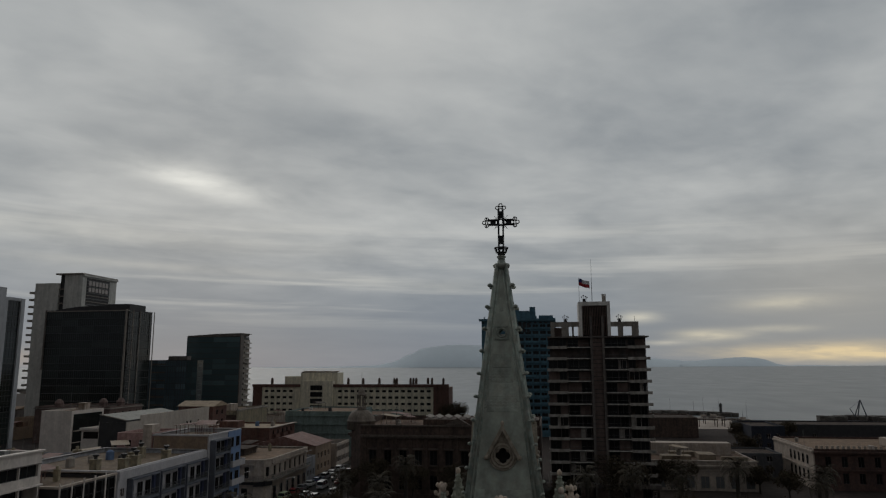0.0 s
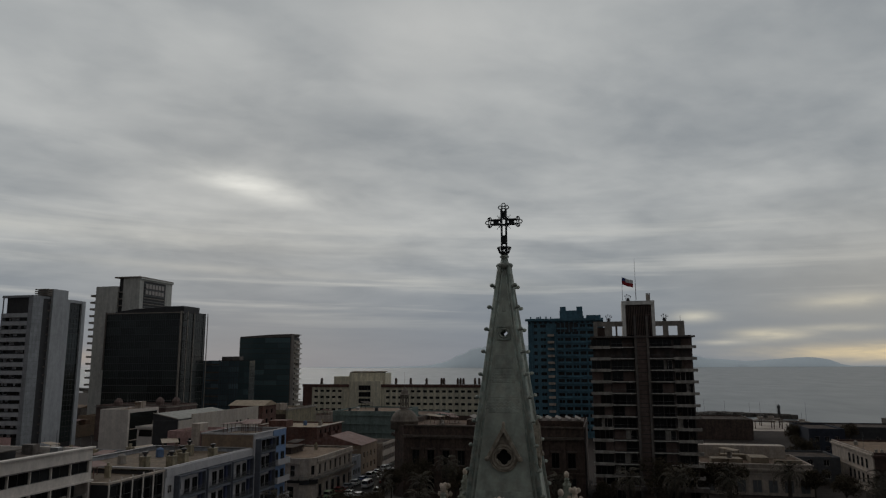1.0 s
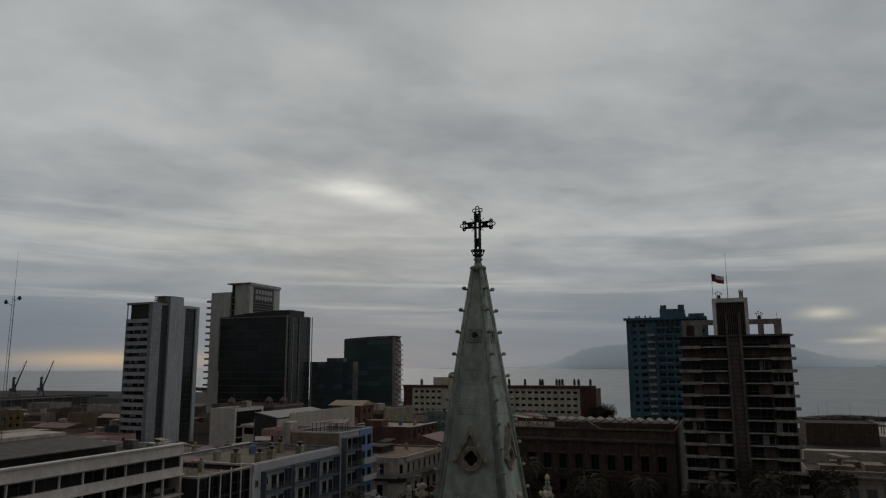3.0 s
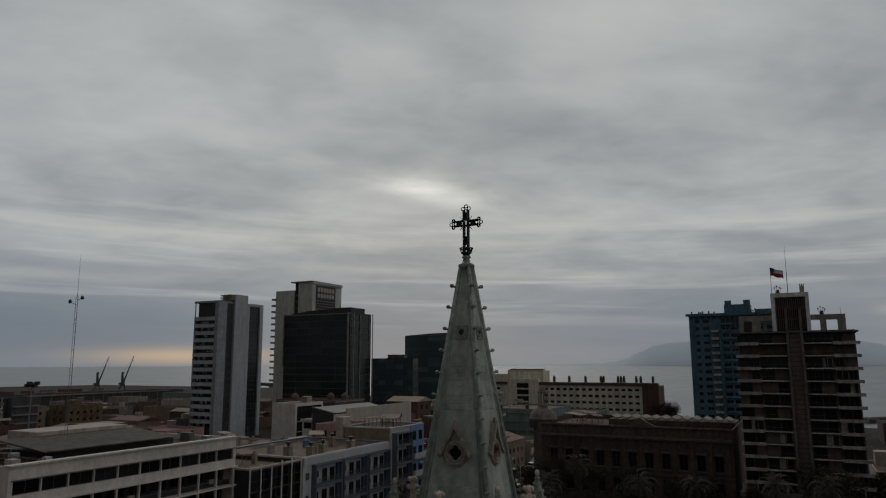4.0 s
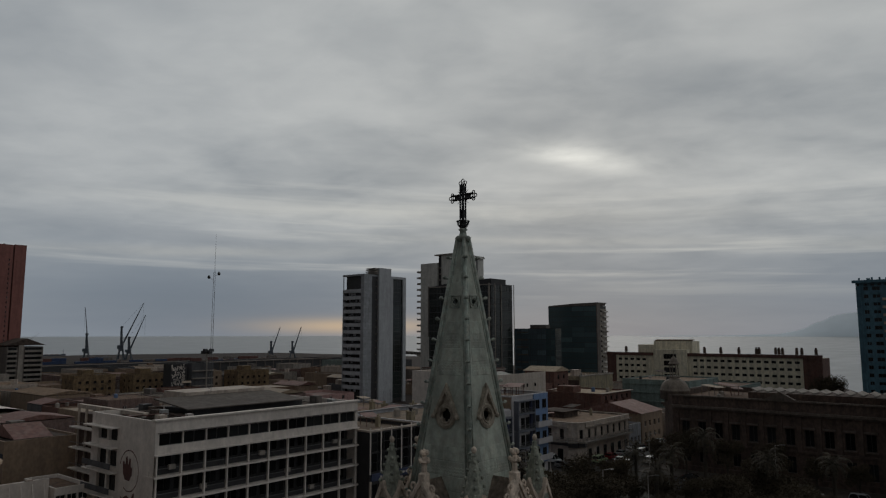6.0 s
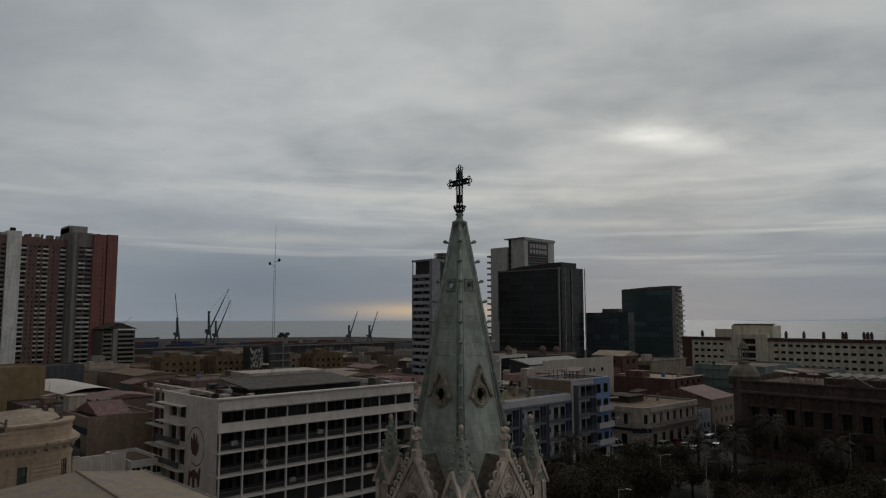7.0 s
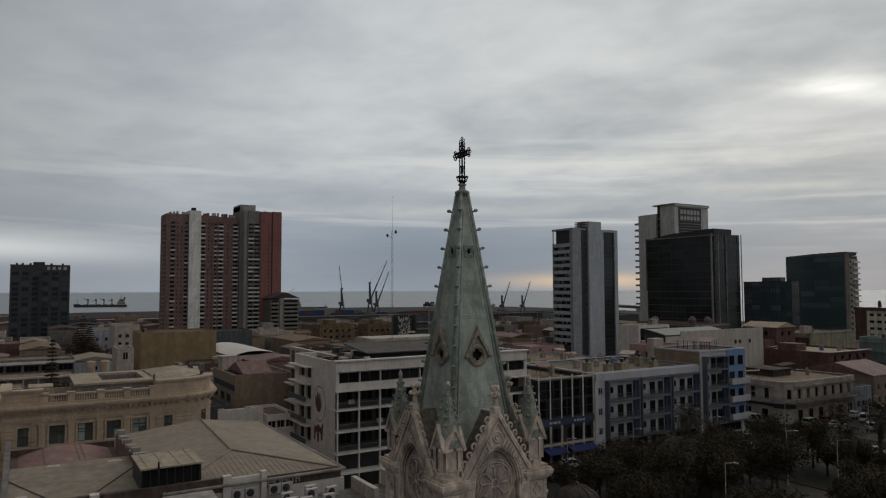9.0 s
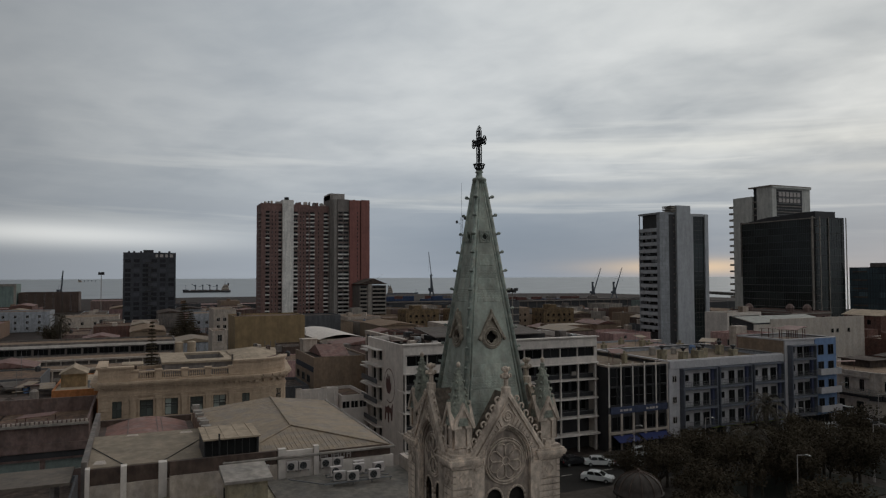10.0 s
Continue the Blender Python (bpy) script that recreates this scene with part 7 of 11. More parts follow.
def cream_building():
    """The old bank house: balustraded front and a rounded corner."""
    bend = [(-70.6 + 4.6 * math.cos(radians(a)), 29.6 + 5.2 * math.sin(radians(a))) for a in (0, 13, 26, 39, 52, 65, 78, 90)]
    p = [(-82, 10.8), (-66, 10.8)] + bend + [(-82, 36.2)]
    t = block("town_house", "cream stucco town house with a balustrade and curved corner", "house", p, 17.9, "cream", "roof_l",
              {1: dict(cols=[(1.6, 2.7), (4.8, 6.4), (7.8, 9.4), (10.9, 12.5), (13.8, 15.4), (17.5, 18.5)], rows=[(8.0, 10.4), (13.25, 15.4)], near=True, fm="frame_d", gm="curtained", depth=0.4, nz=2)}, parapet=0.5)
    n = len(p)
    for e in range(n - 1):
        a, b = p[e], p[e + 1]
        L = (Vector(b) - Vector(a)).length
        for z0, z1, o in ((15.95, 16.15, 0.22), (16.2, 16.3, 0.12), (17.15, 17.4, 0.45), (17.4, 17.62, 0.75), (17.62, 17.88, 0.95), (12.6, 12.8, 0.22), (12.2, 12.55, 0.12), (10.7, 11.0, 0.3)):
            slab(t, "cornice", a, b, -0.02, L + 0.02, z0, z1, 0.01, o, "cream")
        k = max(int(L / 0.62), 1)
        for i in range(k):
            slab(t, "dentil", a, b, (i + 0.25) * L / k, (i + 0.7) * L / k, 16.9, 17.14, 0.01, 0.5, "cream")
    f = (p[1], p[2])
    for u in (4.05, 7.1, 10.15, 13.15, 16.1):
        slab(t, "pilaster", *f, u - 0.34, u + 0.34, 12.8, 15.9, 0.01, 0.24, "cream")
        slab(t, "capital", *f, u - 0.46, u + 0.46, 15.5, 15.92, 0.24, 0.38, "cream")
        slab(t, "base", *f, u - 0.46, u + 0.46, 12.8, 13.1, 0.24, 0.36, "cream")
    for u0, u1 in ((4.8, 6.4), (7.8, 9.4), (10.9, 12.5), (13.8, 15.4)):
        for a, b, c, d, o in ((u0 - 0.22, u0 - 0.02, 13.1, 15.6, 0.14), (u1 + 0.02, u1 + 0.22, 13.1, 15.6, 0.14), (u0 - 0.22, u1 + 0.22, 15.42, 15.62, 0.2), (u0 - 0.3, u1 + 0.3, 13.0, 13.2, 0.28)):
            slab(t, "window_trim", *f, a, b, c, d, 0.01, o, "cream")
        slab(t, "transom", *f, u0, u1, 14.62, 14.72, -0.36, -0.24, "frame_d")
    # courses of rusticated blocks at the end bay and round the corner
    for i in range(7):
        z = 12.85 + 0.46 * i
        slab(t, "rusticated_course", *f, 0.0, 1.4, z, z + 0.38, 0.01, 0.12, "cream")
        slab(t, "rusticated_course", *f, 2.9, 3.6, z, z + 0.38, 0.01, 0.12, "cream")
        slab(t, "rusticated_course", *f, 16.5, 17.4, z, z + 0.38, 0.01, 0.12, "cream")
        for run in ((2, 3, 4), (6, 7, 8)) if 0 < i < 6 else ((2, 3, 4, 5, 6, 7, 8),):
            bm = bmesh.new()
            for q in run:
                L = (Vector(p[q + 1]) - Vector(p[q])).length
                box(bm, 0.0, -0.12, z, min(L + 0.02, 6.0), -0.01, z + 0.38, m=along(p[q], p[q + 1]))
            part("rusticated_course", bm, M["cream"], t)
    q = (p[5], p[6])
    put("window", window_mesh(0.95, 2.4, 2, 3, 0.09, "frame_d", "glass", True), t, along(*q, 13.15, 0.6, 0.02))
    # attic blocks left and right of the balustrade
    for a, b, u0, u1, z1 in [(p[1], p[2], 0.2, 4.1, 19.75)] + [(p[1], p[2], 16.3, 18.8, 19.95)] + [(p[e], p[e + 1], -0.03, (Vector(p[e + 1]) - Vector(p[e])).length + 0.03, 19.95) for e in range(2, 9)] + [(p[0], p[1], 8, 15.9, 19.75)]:
        slab(t, "attic", a, b, u0, u1, 17.88, z1, -0.9, 0.05, "cream")
        for z0, zz, o in ((z1 - 0.22, z1, 0.32), (z1 - 0.40, z1 - 0.24, 0.18), (18.95, 19.03, 0.11), (18.45, 18.53, 0.11), (17.88, 18.1, 0.16)):
            slab(t, "attic_course", a, b, u0 - 0.02, u1 + 0.02, z0, zz, 0.05, o, "cream")
    slab(t, "plinth", *f, 4.1, 16.3, 17.88, 18.12, -0.4, 0.1, "cream")
    slab(t, "handrail", *f, 4.1, 16.3, 18.88, 19.06, -0.42, 0.12, "cream")
    bm = bmesh.new()
    lathe(bm, 0, 0, [(0.07, 0), (0.07, 0.1), (0.11, 0.25), (0.06, 0.5), (0.05, 0.65), (0.08, 0.76)], 6)
    me = mesh_of("baluster", bm, M["cream"])
    peds = (4.2, 7.0, 10.2, 13.1, 16.1)
    for u in np.arange(4.6, 16.0, 0.27):
        if min(abs(u - k) for k in peds) > 0.45:
            put("baluster", me, t, along(*f, 18.12, float(u), -0.15))
    for u in peds:
        slab(t, "pedestal", *f, u - 0.40, u + 0.40, 18.12, 18.87, -0.5, 0.2, "cream")
        slab(t, "pedestal_cap", *f, u - 0.46, u + 0.46, 19.06, 19.25, -0.55, 0.26, "cream")
    bm = bmesh.new()
    tube(bm, (-66.1, 27.0, 19.9), (-66.1, 27.0, 20.5), 0.14, 0.10, 8)
    knob(bm, (-66.1, 27.0, 20.6), 0.17)
    part("roof_statue_base", bm, M["stone_dark"], t, "dark stone urn on the parapet")
    # roof storey behind: a dull grey fascia under pale slabs, round a sunken well
    for a in ((-81, 18.6, -69.2, 21.6), (-81, 26.6, -69.2, 28.6), (-71.6, 21.6, -69.2, 26.6), (-81, 21.6, -79.4, 26.6)):
        bm = bmesh.new()
        box(bm, a[0], a[1], 17.3, a[2], a[3], 19.45)
        part("roof_storey", bm, M["fascia"], t, "dull grey painted roof storey")
        bm = bmesh.new()
        e = 0.35
        box(bm, a[0] - e * (a[0] == -81), a[1] - e * (a[1] == 18.6), 19.45, a[2] + e * (a[2] == -69.2), a[3], 19.72)
        part("upper_roof", bm, M["roof_w"], t, "limewashed roof slab beside a well")
    bm = bmesh.new()
    box(bm, -79.4, 21.6, 17.4, -71.6, 26.6, 18.5)
    part("roof_well", bm, M["roof_d"], t, "dark floor of the sunken roof well")
    for x, y, w, d, h in ((-70.6, 12.4, 1.6, 1.2, 0.9), (-73.5, 13.0, 2.2, 1.0, 1.2), (-77.0, 13.6, 1.4, 1.6, 1.5), (-71.2, 16.6, 1.2, 0.8, 1.0), (-75.5, 16.4, 2.0, 1.0, 0.7)):
        bm = bmesh.new()
        box(bm, x, y, 17.4, x + w, y + d, 17.5 + h)
        part("roof_box", bm, M["brown"], t)
    bm = bmesh.new()
    vs = [bm.verts.new(v) for v in ((-80.5, 27.6, 19.86), (-68.0, 27.6, 19.86), (-67.2, 31.0, 19.9), (-70.5, 33.6, 19.9), (-80.5, 35.4, 19.9), (-75.0, 30.8, 20.75))]
    for q_ in ((0, 1, 5), (1, 2, 5), (2, 3, 5), (3, 4, 5), (4, 0, 5)):
        bm.faces.new([vs[i] for i in q_])
    part("corner_roof", bm, M["roof_w"], t)
    bm = bmesh.new()
    box(bm, -72.4, 13.4, 19.5, -69.0, 16.0, 19.66)
    for x, y in ((-72.2, 13.6), (-69.3, 13.6), (-72.2, 15.7), (-69.3, 15.7)):
        box(bm, x, y, 17.4, x + 0.1, y + 0.1, 19.5)
    part("roof_awning", bm, M["roof_w"], t, "pale awning on thin posts")
    for x, y in ((-82.8, 21.1), (-82.8, 22.9)):
        bm = bmesh.new()
        lathe(bm, x, y, [(0.62, G), (0.62, 20.95), (0.68, 21.0), (0.68, 21.1), (0.3, 21.25)], 14)
        part("water_tank", bm, M["roof_w"], t, "pale round roof cistern")
    rnd = random.Random(3)
    for i in range(9):
        bm = bmesh.new()
        x, y = rnd.uniform(-80, -76), rnd.uniform(31.5, 35)
        if i < 4:
            tube(bm, (x, y, 19.5), (x, y, 19.9 + rnd.uniform(0.8, 2.0)), 0.05, 0.05, 5)
            part("roof_pole", bm, M["rail"], t)
        else:
            box(bm, x, y, 19.6, x + rnd.uniform(0.5, 1.4), y + rnd.uniform(0.4, 0.9), 20.0 + rnd.uniform(0.4, 0.9))
            part("roof_box", bm, M[rnd.choice(("concrete", "white2", "brown"))], t)
    return t


cream_building()


def hip_roof_hall():
    x0, x1, y0, y1, ze, zr = -48.5, -25.3, 21.8, 35.0, 16.70, 17.60
    t = thing("hall", "low hall with a ridged tin hip roof and graffiti", "hall", -36, 28.5)
    bm = bmesh.new()
    for a, b in zip(rect(x0, y0, x1, y1), rect(x0, y0, x1, y1)[1:] + rect(x0, y0, x1, y1)[:1]):
        holed_wall(bm, a, b, G, ze, (), ())
    part("wall", bm, M["white2"], t)
    A, B = Vector((-32.3, 28.1, zr)), Vector((-48.5, 29.0, zr))
    c = [Vector((x0 - 0.4, y0 - 0.4, ze)), Vector((x1 + 0.5, y0 - 0.4, ze)), Vector((x1 + 0.5, y1 + 0.4, ze)), Vector((x0 - 0.4, y1 + 0.4, ze))]

    def sheet(name, pts, along_dir, mat):
        """A roof plane made of ridged tin: a base sheet with raised ribs."""
        bm = bmesh.new()
        bm.faces.new([bm.verts.new(q) for q in pts])
        bmesh.ops.recalc_face_normals(bm, faces=bm.faces)
        if bm.faces[:][0].normal.z < 0:
            bmesh.ops.reverse_faces(bm, faces=bm.faces)
        return part(name, bm, M[mat], t)
    sheet("roof_plane", [c[1], c[2], A], None, "tin_y")
    sheet("roof_plane", [c[2], c[3], B, A], None, "tin")
    sheet("roof_plane", [c[0], c[1], A, B], None, "tin")
    # raised ribs on the front hip
    bm = bmesh.new()
    for i in range(1, 34):
        y = c[1].y + (c[2].y - c[1].y) * i / 34
        k = (y - c[1].y) / (A.y - c[1].y) if y < A.y else (c[2].y - y) / (c[2].y - A.y)
        a, b = Vector((c[1].x, y, ze)), Vector((c[1].x + (A.x - c[1].x) * k, y, ze + (zr - ze) * k))
        tube(bm, a + Vector((0, 0, 0.02)), b + Vector((0, 0, 0.005)), 0.02, 0.02, 4)
    part("roof_rib", bm, M["tin_y"], t)
    bm = bmesh.new()
    for i in range(1, 24):
        x = A.x + (c[3].x - A.x) * i / 24
        y = A.y + (B.y - A.y) * i / 24
        tube(bm, (x, y, zr), (x, y1 + 0.4, ze), 0.018, 0.018, 4)
        tube(bm, (x, y, zr), (x, y0 - 0.4, ze), 0.018, 0.018, 4)
    part("roof_rib", bm, M["tin"], t)
    bm = bmesh.new()
    for a, b in ((A, B), (A, c[1]), (A, c[2])):
        tube(bm, a + Vector((0, 0, 0.05)), b + Vector((0, 0, 0.03)), 0.09, 0.09, 6)
    part("ridge_cap", bm, M["tin"], t)
    bm = bmesh.new()
    tube(bm, c[2] + Vector((0, 0, 0)), c[3], 0.14, 0.14, 6)
    tube(bm, c[1], c[2], 0.12, 0.12, 6)
    part("gutter", bm, M["concrete_l"], t)
    f = ((x1, y0), (x1, y1))
    slab(t, "dark_panel", *f, 7.15, 13.4, 15.98, 16.85, 0.01, 0.12, "brown", "brown panel sprayed with graffiti")
    bm = bmesh.new()
    for i, w in enumerate((0.55, 0.5, 0.5, 0.42, 0.4)):
        u = 7.3 + 0.56 * i
        box(bm, u, -0.15, 16.1, u + 0.1, -0.122, 16.72, m=along(*f))
        box(bm, u + w - 0.12, -0.15, 16.1, u + w - 0.02, -0.122, 16.72, m=along(*f))
        box(bm, u + 0.1, -0.15, 16.62, u + w - 0.12, -0.122, 16.72, m=along(*f))
        box(bm, u + 0.1, -0.15, 16.1 if i % 2 else 16.35, u + w - 0.12, -0.122, 16.2 if i % 2 else 16.44, m=along(*f))
    part("graffiti", bm, M["frame"], t, "pale sprayed bars")
    for u, w in ((3.85, 0.62), (6.72, 0.42)):
        slab(t, "pier", *f, u, u + w, 13, 17.38, 0.01, 0.5, "white")
    slab(t, "white_wall", *f, 4.5, 6.7, 13, 17.12, 0.01, 0.25, "white")
    slab(t, "dark_wall", *f, -4.2, 3.8, 16.2, 17.25, 0.01, 0.35, "brown")
    slab(t, "pale_wall", *f, -4.2, 3.8, 13, 16.2, 0.01, 0.45, "white2")
    slab(t, "low_wall", *f, 7.2, 13.6, 13, 15.98, 0.01, 0.35, "white")
    return t


hip_roof_hall()


def ac_unit(x, y, z, turn=0.0, group="air conditioners on the terrace"):
    """An outdoor air conditioner: case, fan grille with its ring and feet; it faces +x before the turn."""
    t = tagged(new("air_conditioner"), "white outdoor air conditioner with a round fan grille", "air conditioner", group)
    t.location = (x, y, z)
    t.rotation_euler = (0, 0, turn)
    if "ac" not in CACHE:
        bm = bmesh.new()
        box(bm, -0.18, -0.45, 0.08, 0.18, 0.45, 0.78)
        bmesh.ops.bevel(bm, geom=bm.edges[:], offset=0.02, segments=1, affect="EDGES")
        a = mesh_of("case", bm, M["frame"])
        bm = bmesh.new()
        q = Matrix.Translation((0.19, -0.1, 0.43)) @ Matrix.Rotation(math.pi / 2, 4, "Z")
        vs = [bm.verts.new(q @ Vector((0.27 * math.cos(i * math.pi / 10), 0, 0.27 * math.sin(i * math.pi / 10)))) for i in range(20)]
        bm.faces.new(vs)
        bmesh.ops.recalc_face_normals(bm, faces=bm.faces)
        b = mesh_of("fan_opening", bm, M["black"])
        bm = bmesh.new()
        for R in (0.10, 0.19, 0.28):
            hoop(bm, q @ Matrix.Translation((0, -0.01, 0)), R, 0.012, 18, 4)
        c = mesh_of("fan_grille", bm, M["rail"])
        bm = bmesh.new()
        for y_ in (-0.35, 0.3):
            box(bm, -0.2, y_, 0, 0.2, y_ + 0.06, 0.08)
        d = mesh_of("feet", bm, M["rail"])
        CACHE["ac"] = (a, b, c, d)
    for n, me in zip(("case", "fan_opening", "fan_grille", "foot_rail"), CACHE["ac"]):
        o = new(n, me)
        o.parent = t
    return t


def terrace():
    t = thing("flat_roof_building", "low building with a grey flat roof and white parapet", "building", -17, 31)
    bm = bmesh.new()
    prism(bm, rect(-23.9, 24.5, -8.5, 38.5), G, 15.3)
    part("body", bm, M["roofgrey"], t)
    for a in ((-23.9, 38.2, -8.5, 38.5, 16.5), (-23.8, 35.5, -19.5, 35.9, 16.3), (-12.6, 33.2, -12.3, 38.2, 16.6), (-12.6, 32.9, -8.5, 33.2, 16.6)):
        bm = bmesh.new()
        box(bm, a[0], a[1], 15.3, a[2], a[3], a[4])
        part("parapet", bm, M["white2"], t)
    bm = bmesh.new()
    tube(bm, (-22.6, 26.0, 15.56), (-20.2, 28.2, 15.56), 0.05, 0.05, 6)
    tube(bm, (-20.2, 28.2, 15.56), (-20.2, 33.0, 15.60), 0.05, 0.05, 6)
    tube(bm, (-20.0, 28.2, 15.56), (-20.0, 33.0, 15.60), 0.04, 0.04, 6)
    part("pipe", bm, M["rail"], t)
    return t


M["roofgrey"] = surface("grey_coated_roof", (0.155, 0.138, 0.12), 0.9, 0, 0.25, 0.35, 6.0, 0.2, 0, (0.128, 0.117, 0.106), spec=0.12)
terrace()
for k, (x, y, h) in enumerate(((-20.6, 29.5, 0.05), (-20.2, 30.45, 0.05), (-21.2, 31.2, 0.3), (-20.1, 32.1, 0.05), (-22.0, 29.6, 0.05), (-22.2, 31.5, 0.25), (-21.8, 33.0, 0.05))):
    ac_unit(x, y, 15.5 + h, 0.05 * k - 0.12)
t = thing("unit_rack", "low steel rack under the air conditioners", "rack", -21.3, 31.2, 15.5)
for x in (-20.3, -21.0, -22.0, -22.7):
    bm = bmesh.new()
    box(bm, x - 0.04, 28.9, 15.48, x + 0.04, 33.6, 15.55)
    part("rail", bm, M["rail"], t)
for x in (-20.3, -22.7):
    for y in (29.0, 30.5, 32.0, 33.5):
        bm = bmesh.new()
        box(bm, x - 0.04, y - 0.04, 15.3, x + 0.04, y + 0.04, 15.49)
        part("leg", bm, M["rail"], t)
for y, x in ((26.7, -24.75), (27.7, -24.75), (24.45, -24.55), (29.5, -24.65), (30.45, -24.65)):
    ac_unit(x, y, 15.55, 0)


def membrane_hall():
    """The hall with the low pink vault and a grey apron."""
    t = thing("hall", "hall with a low pinkish vaulted roof and grey apron", "hall", -37, 16)
    bm = bmesh.new()
    prism(bm, rect(-47.5, 11.9, -27, 20.6), G, 15.9)
    part("body", bm, M["brown"], t)
    bm = bmesh.new()
    n = 20
    prev = None
    for i in range(n + 1):
        y = 11.9 + 8.7 * i / n
        z = 15.7 + 0.95 * math.sin(math.pi * i / n)
        row = [bm.verts.new((x, y, z)) for x in (-47.5, -37.0)]
        if prev:
            bm.faces.new((prev[0], row[0], row[1], prev[1]))
            base = [bm.verts.new((-37.0, y, 15.9)), bm.verts.new((-37.0, 11.9 + 8.7 * (i - 1) / n, 15.9))]
            bm.faces.new((prev[1], row[1], base[0], base[1]))
        prev = row
    bmesh.ops.recalc_face_normals(bm, faces=bm.faces)
    part("vault", bm, M["membrane"], t, "pinkish roof membrane")
    bm = bmesh.new()
    for i in (6, 12, 13):
        y = 11.9 + 8.7 * i / n
        z = 15.72 + 0.95 * math.sin(math.pi * i / n)
        box(bm, -47.4, y - 0.05, z - 0.01, -37.1, y + 0.05, z + 0.015)
    part("vault_joint", bm, M["brown_p"], t, "lapped joints of the membrane")
    # dark brown parapet gives the shadow line behind the vault
    bm = bmesh.new()
    box(bm, -47.9, 11.5, G, -47.52, 20.6, 16.5)
    part("back_wall", bm, M["brown"], t, "back parapet coloured dark as a shadow line")
    bm = bmesh.new()
    quad(bm, (-37.0, 11.9, 17.12), (-27, 11.9, 16.85), (-27, 20.6, 16.85), (-37.0, 20.6, 17.12))
    quad(bm, (-27, 11.9, 15.8), (-27, 20.6, 15.8), (-27, 20.6, 16.85), (-27, 11.9, 16.85))
    quad(bm, (-37.0, 20.6, 16.5), (-37.0, 11.9, 16.5), (-37.0, 11.9, 17.12), (-37.0, 20.6, 17.12))
    bmesh.ops.recalc_face_normals(bm, faces=bm.faces)
    part("apron", bm, M["apron"], t, "grey coated roof apron")
    bm = bmesh.new()
    for x, y, a, b in ((-27.8, 12.4, 1.1, 0.8), (-35.6, 19.0, 0.7, 1.0), (-36.2, 14.6, 0.5, 0.9)):
        z = 16.85 + 0.27 * (-27 - x) / 10 + 0.012
        quad(bm, (x - a, y, z + 0.03), (x, y - 0.2, z + 0.01), (x + 0.1, y + b, z + 0.01), (x - a, y + b * 0.8, z + 0.03))
    part("patch", bm, M["white2"], t, "pale repair patches on the apron")
    bm = bmesh.new()
    box(bm, -47.6, 11.5, G, -27, 11.9, 17.35)
    part("side_wall", bm, M["concrete"], t)
    # stepped wall towards the hip roof, with rough pale coping
    rnd = random.Random(9)
    for i in range(14):
        h = 17.3 + 0.45 * (i / 13) + (0.25 if i % 2 else 0)
        bm = bmesh.new()
        box(bm, -46.5 + 1.25 * i, 20.62, G, -46.5 + 1.25 * (i + 1) - 0.02, 21.1, h)
        part("wall_step", bm, M["brick_w"], t)
        bm = bmesh.new()
        a = -46.4 + 1.25 * i
        box(bm, a, 20.52, h, a + rnd.uniform(0.5, 0.9), 21.2, h + rnd.uniform(0.15, 0.4))
        part("coping_stone", bm, M["concrete_l"], t)
    bm = bmesh.new()
    tube(bm, (-27.0, 14.4, 16.90), (-33.0, 11.95, 17.06), 0.035, 0.035, 5)
    tube(bm, (-27.0, 17.2, 16.90), (-33.0, 20.5, 17.06), 0.035, 0.035, 5)
    part("cable", bm, M["rubber"], t)
    f = ((-27, 11.9), (-27, 20.6))
    slab(t, "stained_wall", *f, 0.0, 8.7, 15.6, 16.80, 0.02, 0.22, "brown")
    slab(t, "low_wall", *f, 0.0, 8.7, G, 15.6, 0.02, 0.5, "white2")
    for u, w in ((-0.1, 0.3), (2.3, 0.42), (4.95, 0.6)):
        slab(t, "pier", *f, u, u + w, G, 16.95, 0.02, 0.75, "white")
    return t


M["apron"] = surface("grey_roof_coating", (0.235, 0.185, 0.132), 0.85, 0, 0.15, 0.3, 6.0, 0.2, 0.2, (0.20, 0.158, 0.115))
membrane_hall()


def roof_shed():
    t = thing("roof_shed", "open black-sided shed with a pale flat cover", "shed", -27.5, 21.6, 15.9)
    bm = bmesh.new()
    box(bm, -30.6, 20.0, 18.38, -25.6, 24.4, 18.5)
    for y in (20.5, 21.6, 22.7, 23.8):
        box(bm, -30.6, y, 18.5, -25.6, y + 0.05, 18.54)
    part("cover", bm, M["roof_w"], t)
    bm = bmesh.new()
    box(bm, -30.4, 20.1, 15.9, -26.0, 20.2, 18.38)
    box(bm, -30.4, 24.2, 15.9, -26.0, 24.3, 18.38)
    box(bm, -30.4, 20.2, 15.9, -30.3, 24.2, 18.38)
    part("side_panel", bm, M["charcoal"], t)
    # black sheet stands in for the shade inside the open front
    bm = bmesh.new()
    box(bm, -26.4, 20.2, 16.0, -26.35, 24.2, 18.3)
    part("front_screen", bm, M["black"], t)
    bm = bmesh.new()
    for i in range(8):
        box(bm, -26.1, 20.15 + 0.57 * i, 15.9, -26.04, 20.2 + 0.57 * i, 18.38)
    part("post", bm, M["frame_d"], t)
    bm = bmesh.new()
    tube(bm, (-25.5, 21.2, 15.9), (-25.5, 21.2, 18.9), 0.07, 0.07, 8)
    part("vent_pipe", bm, M["rubber"], t)
    return t


roof_shed()


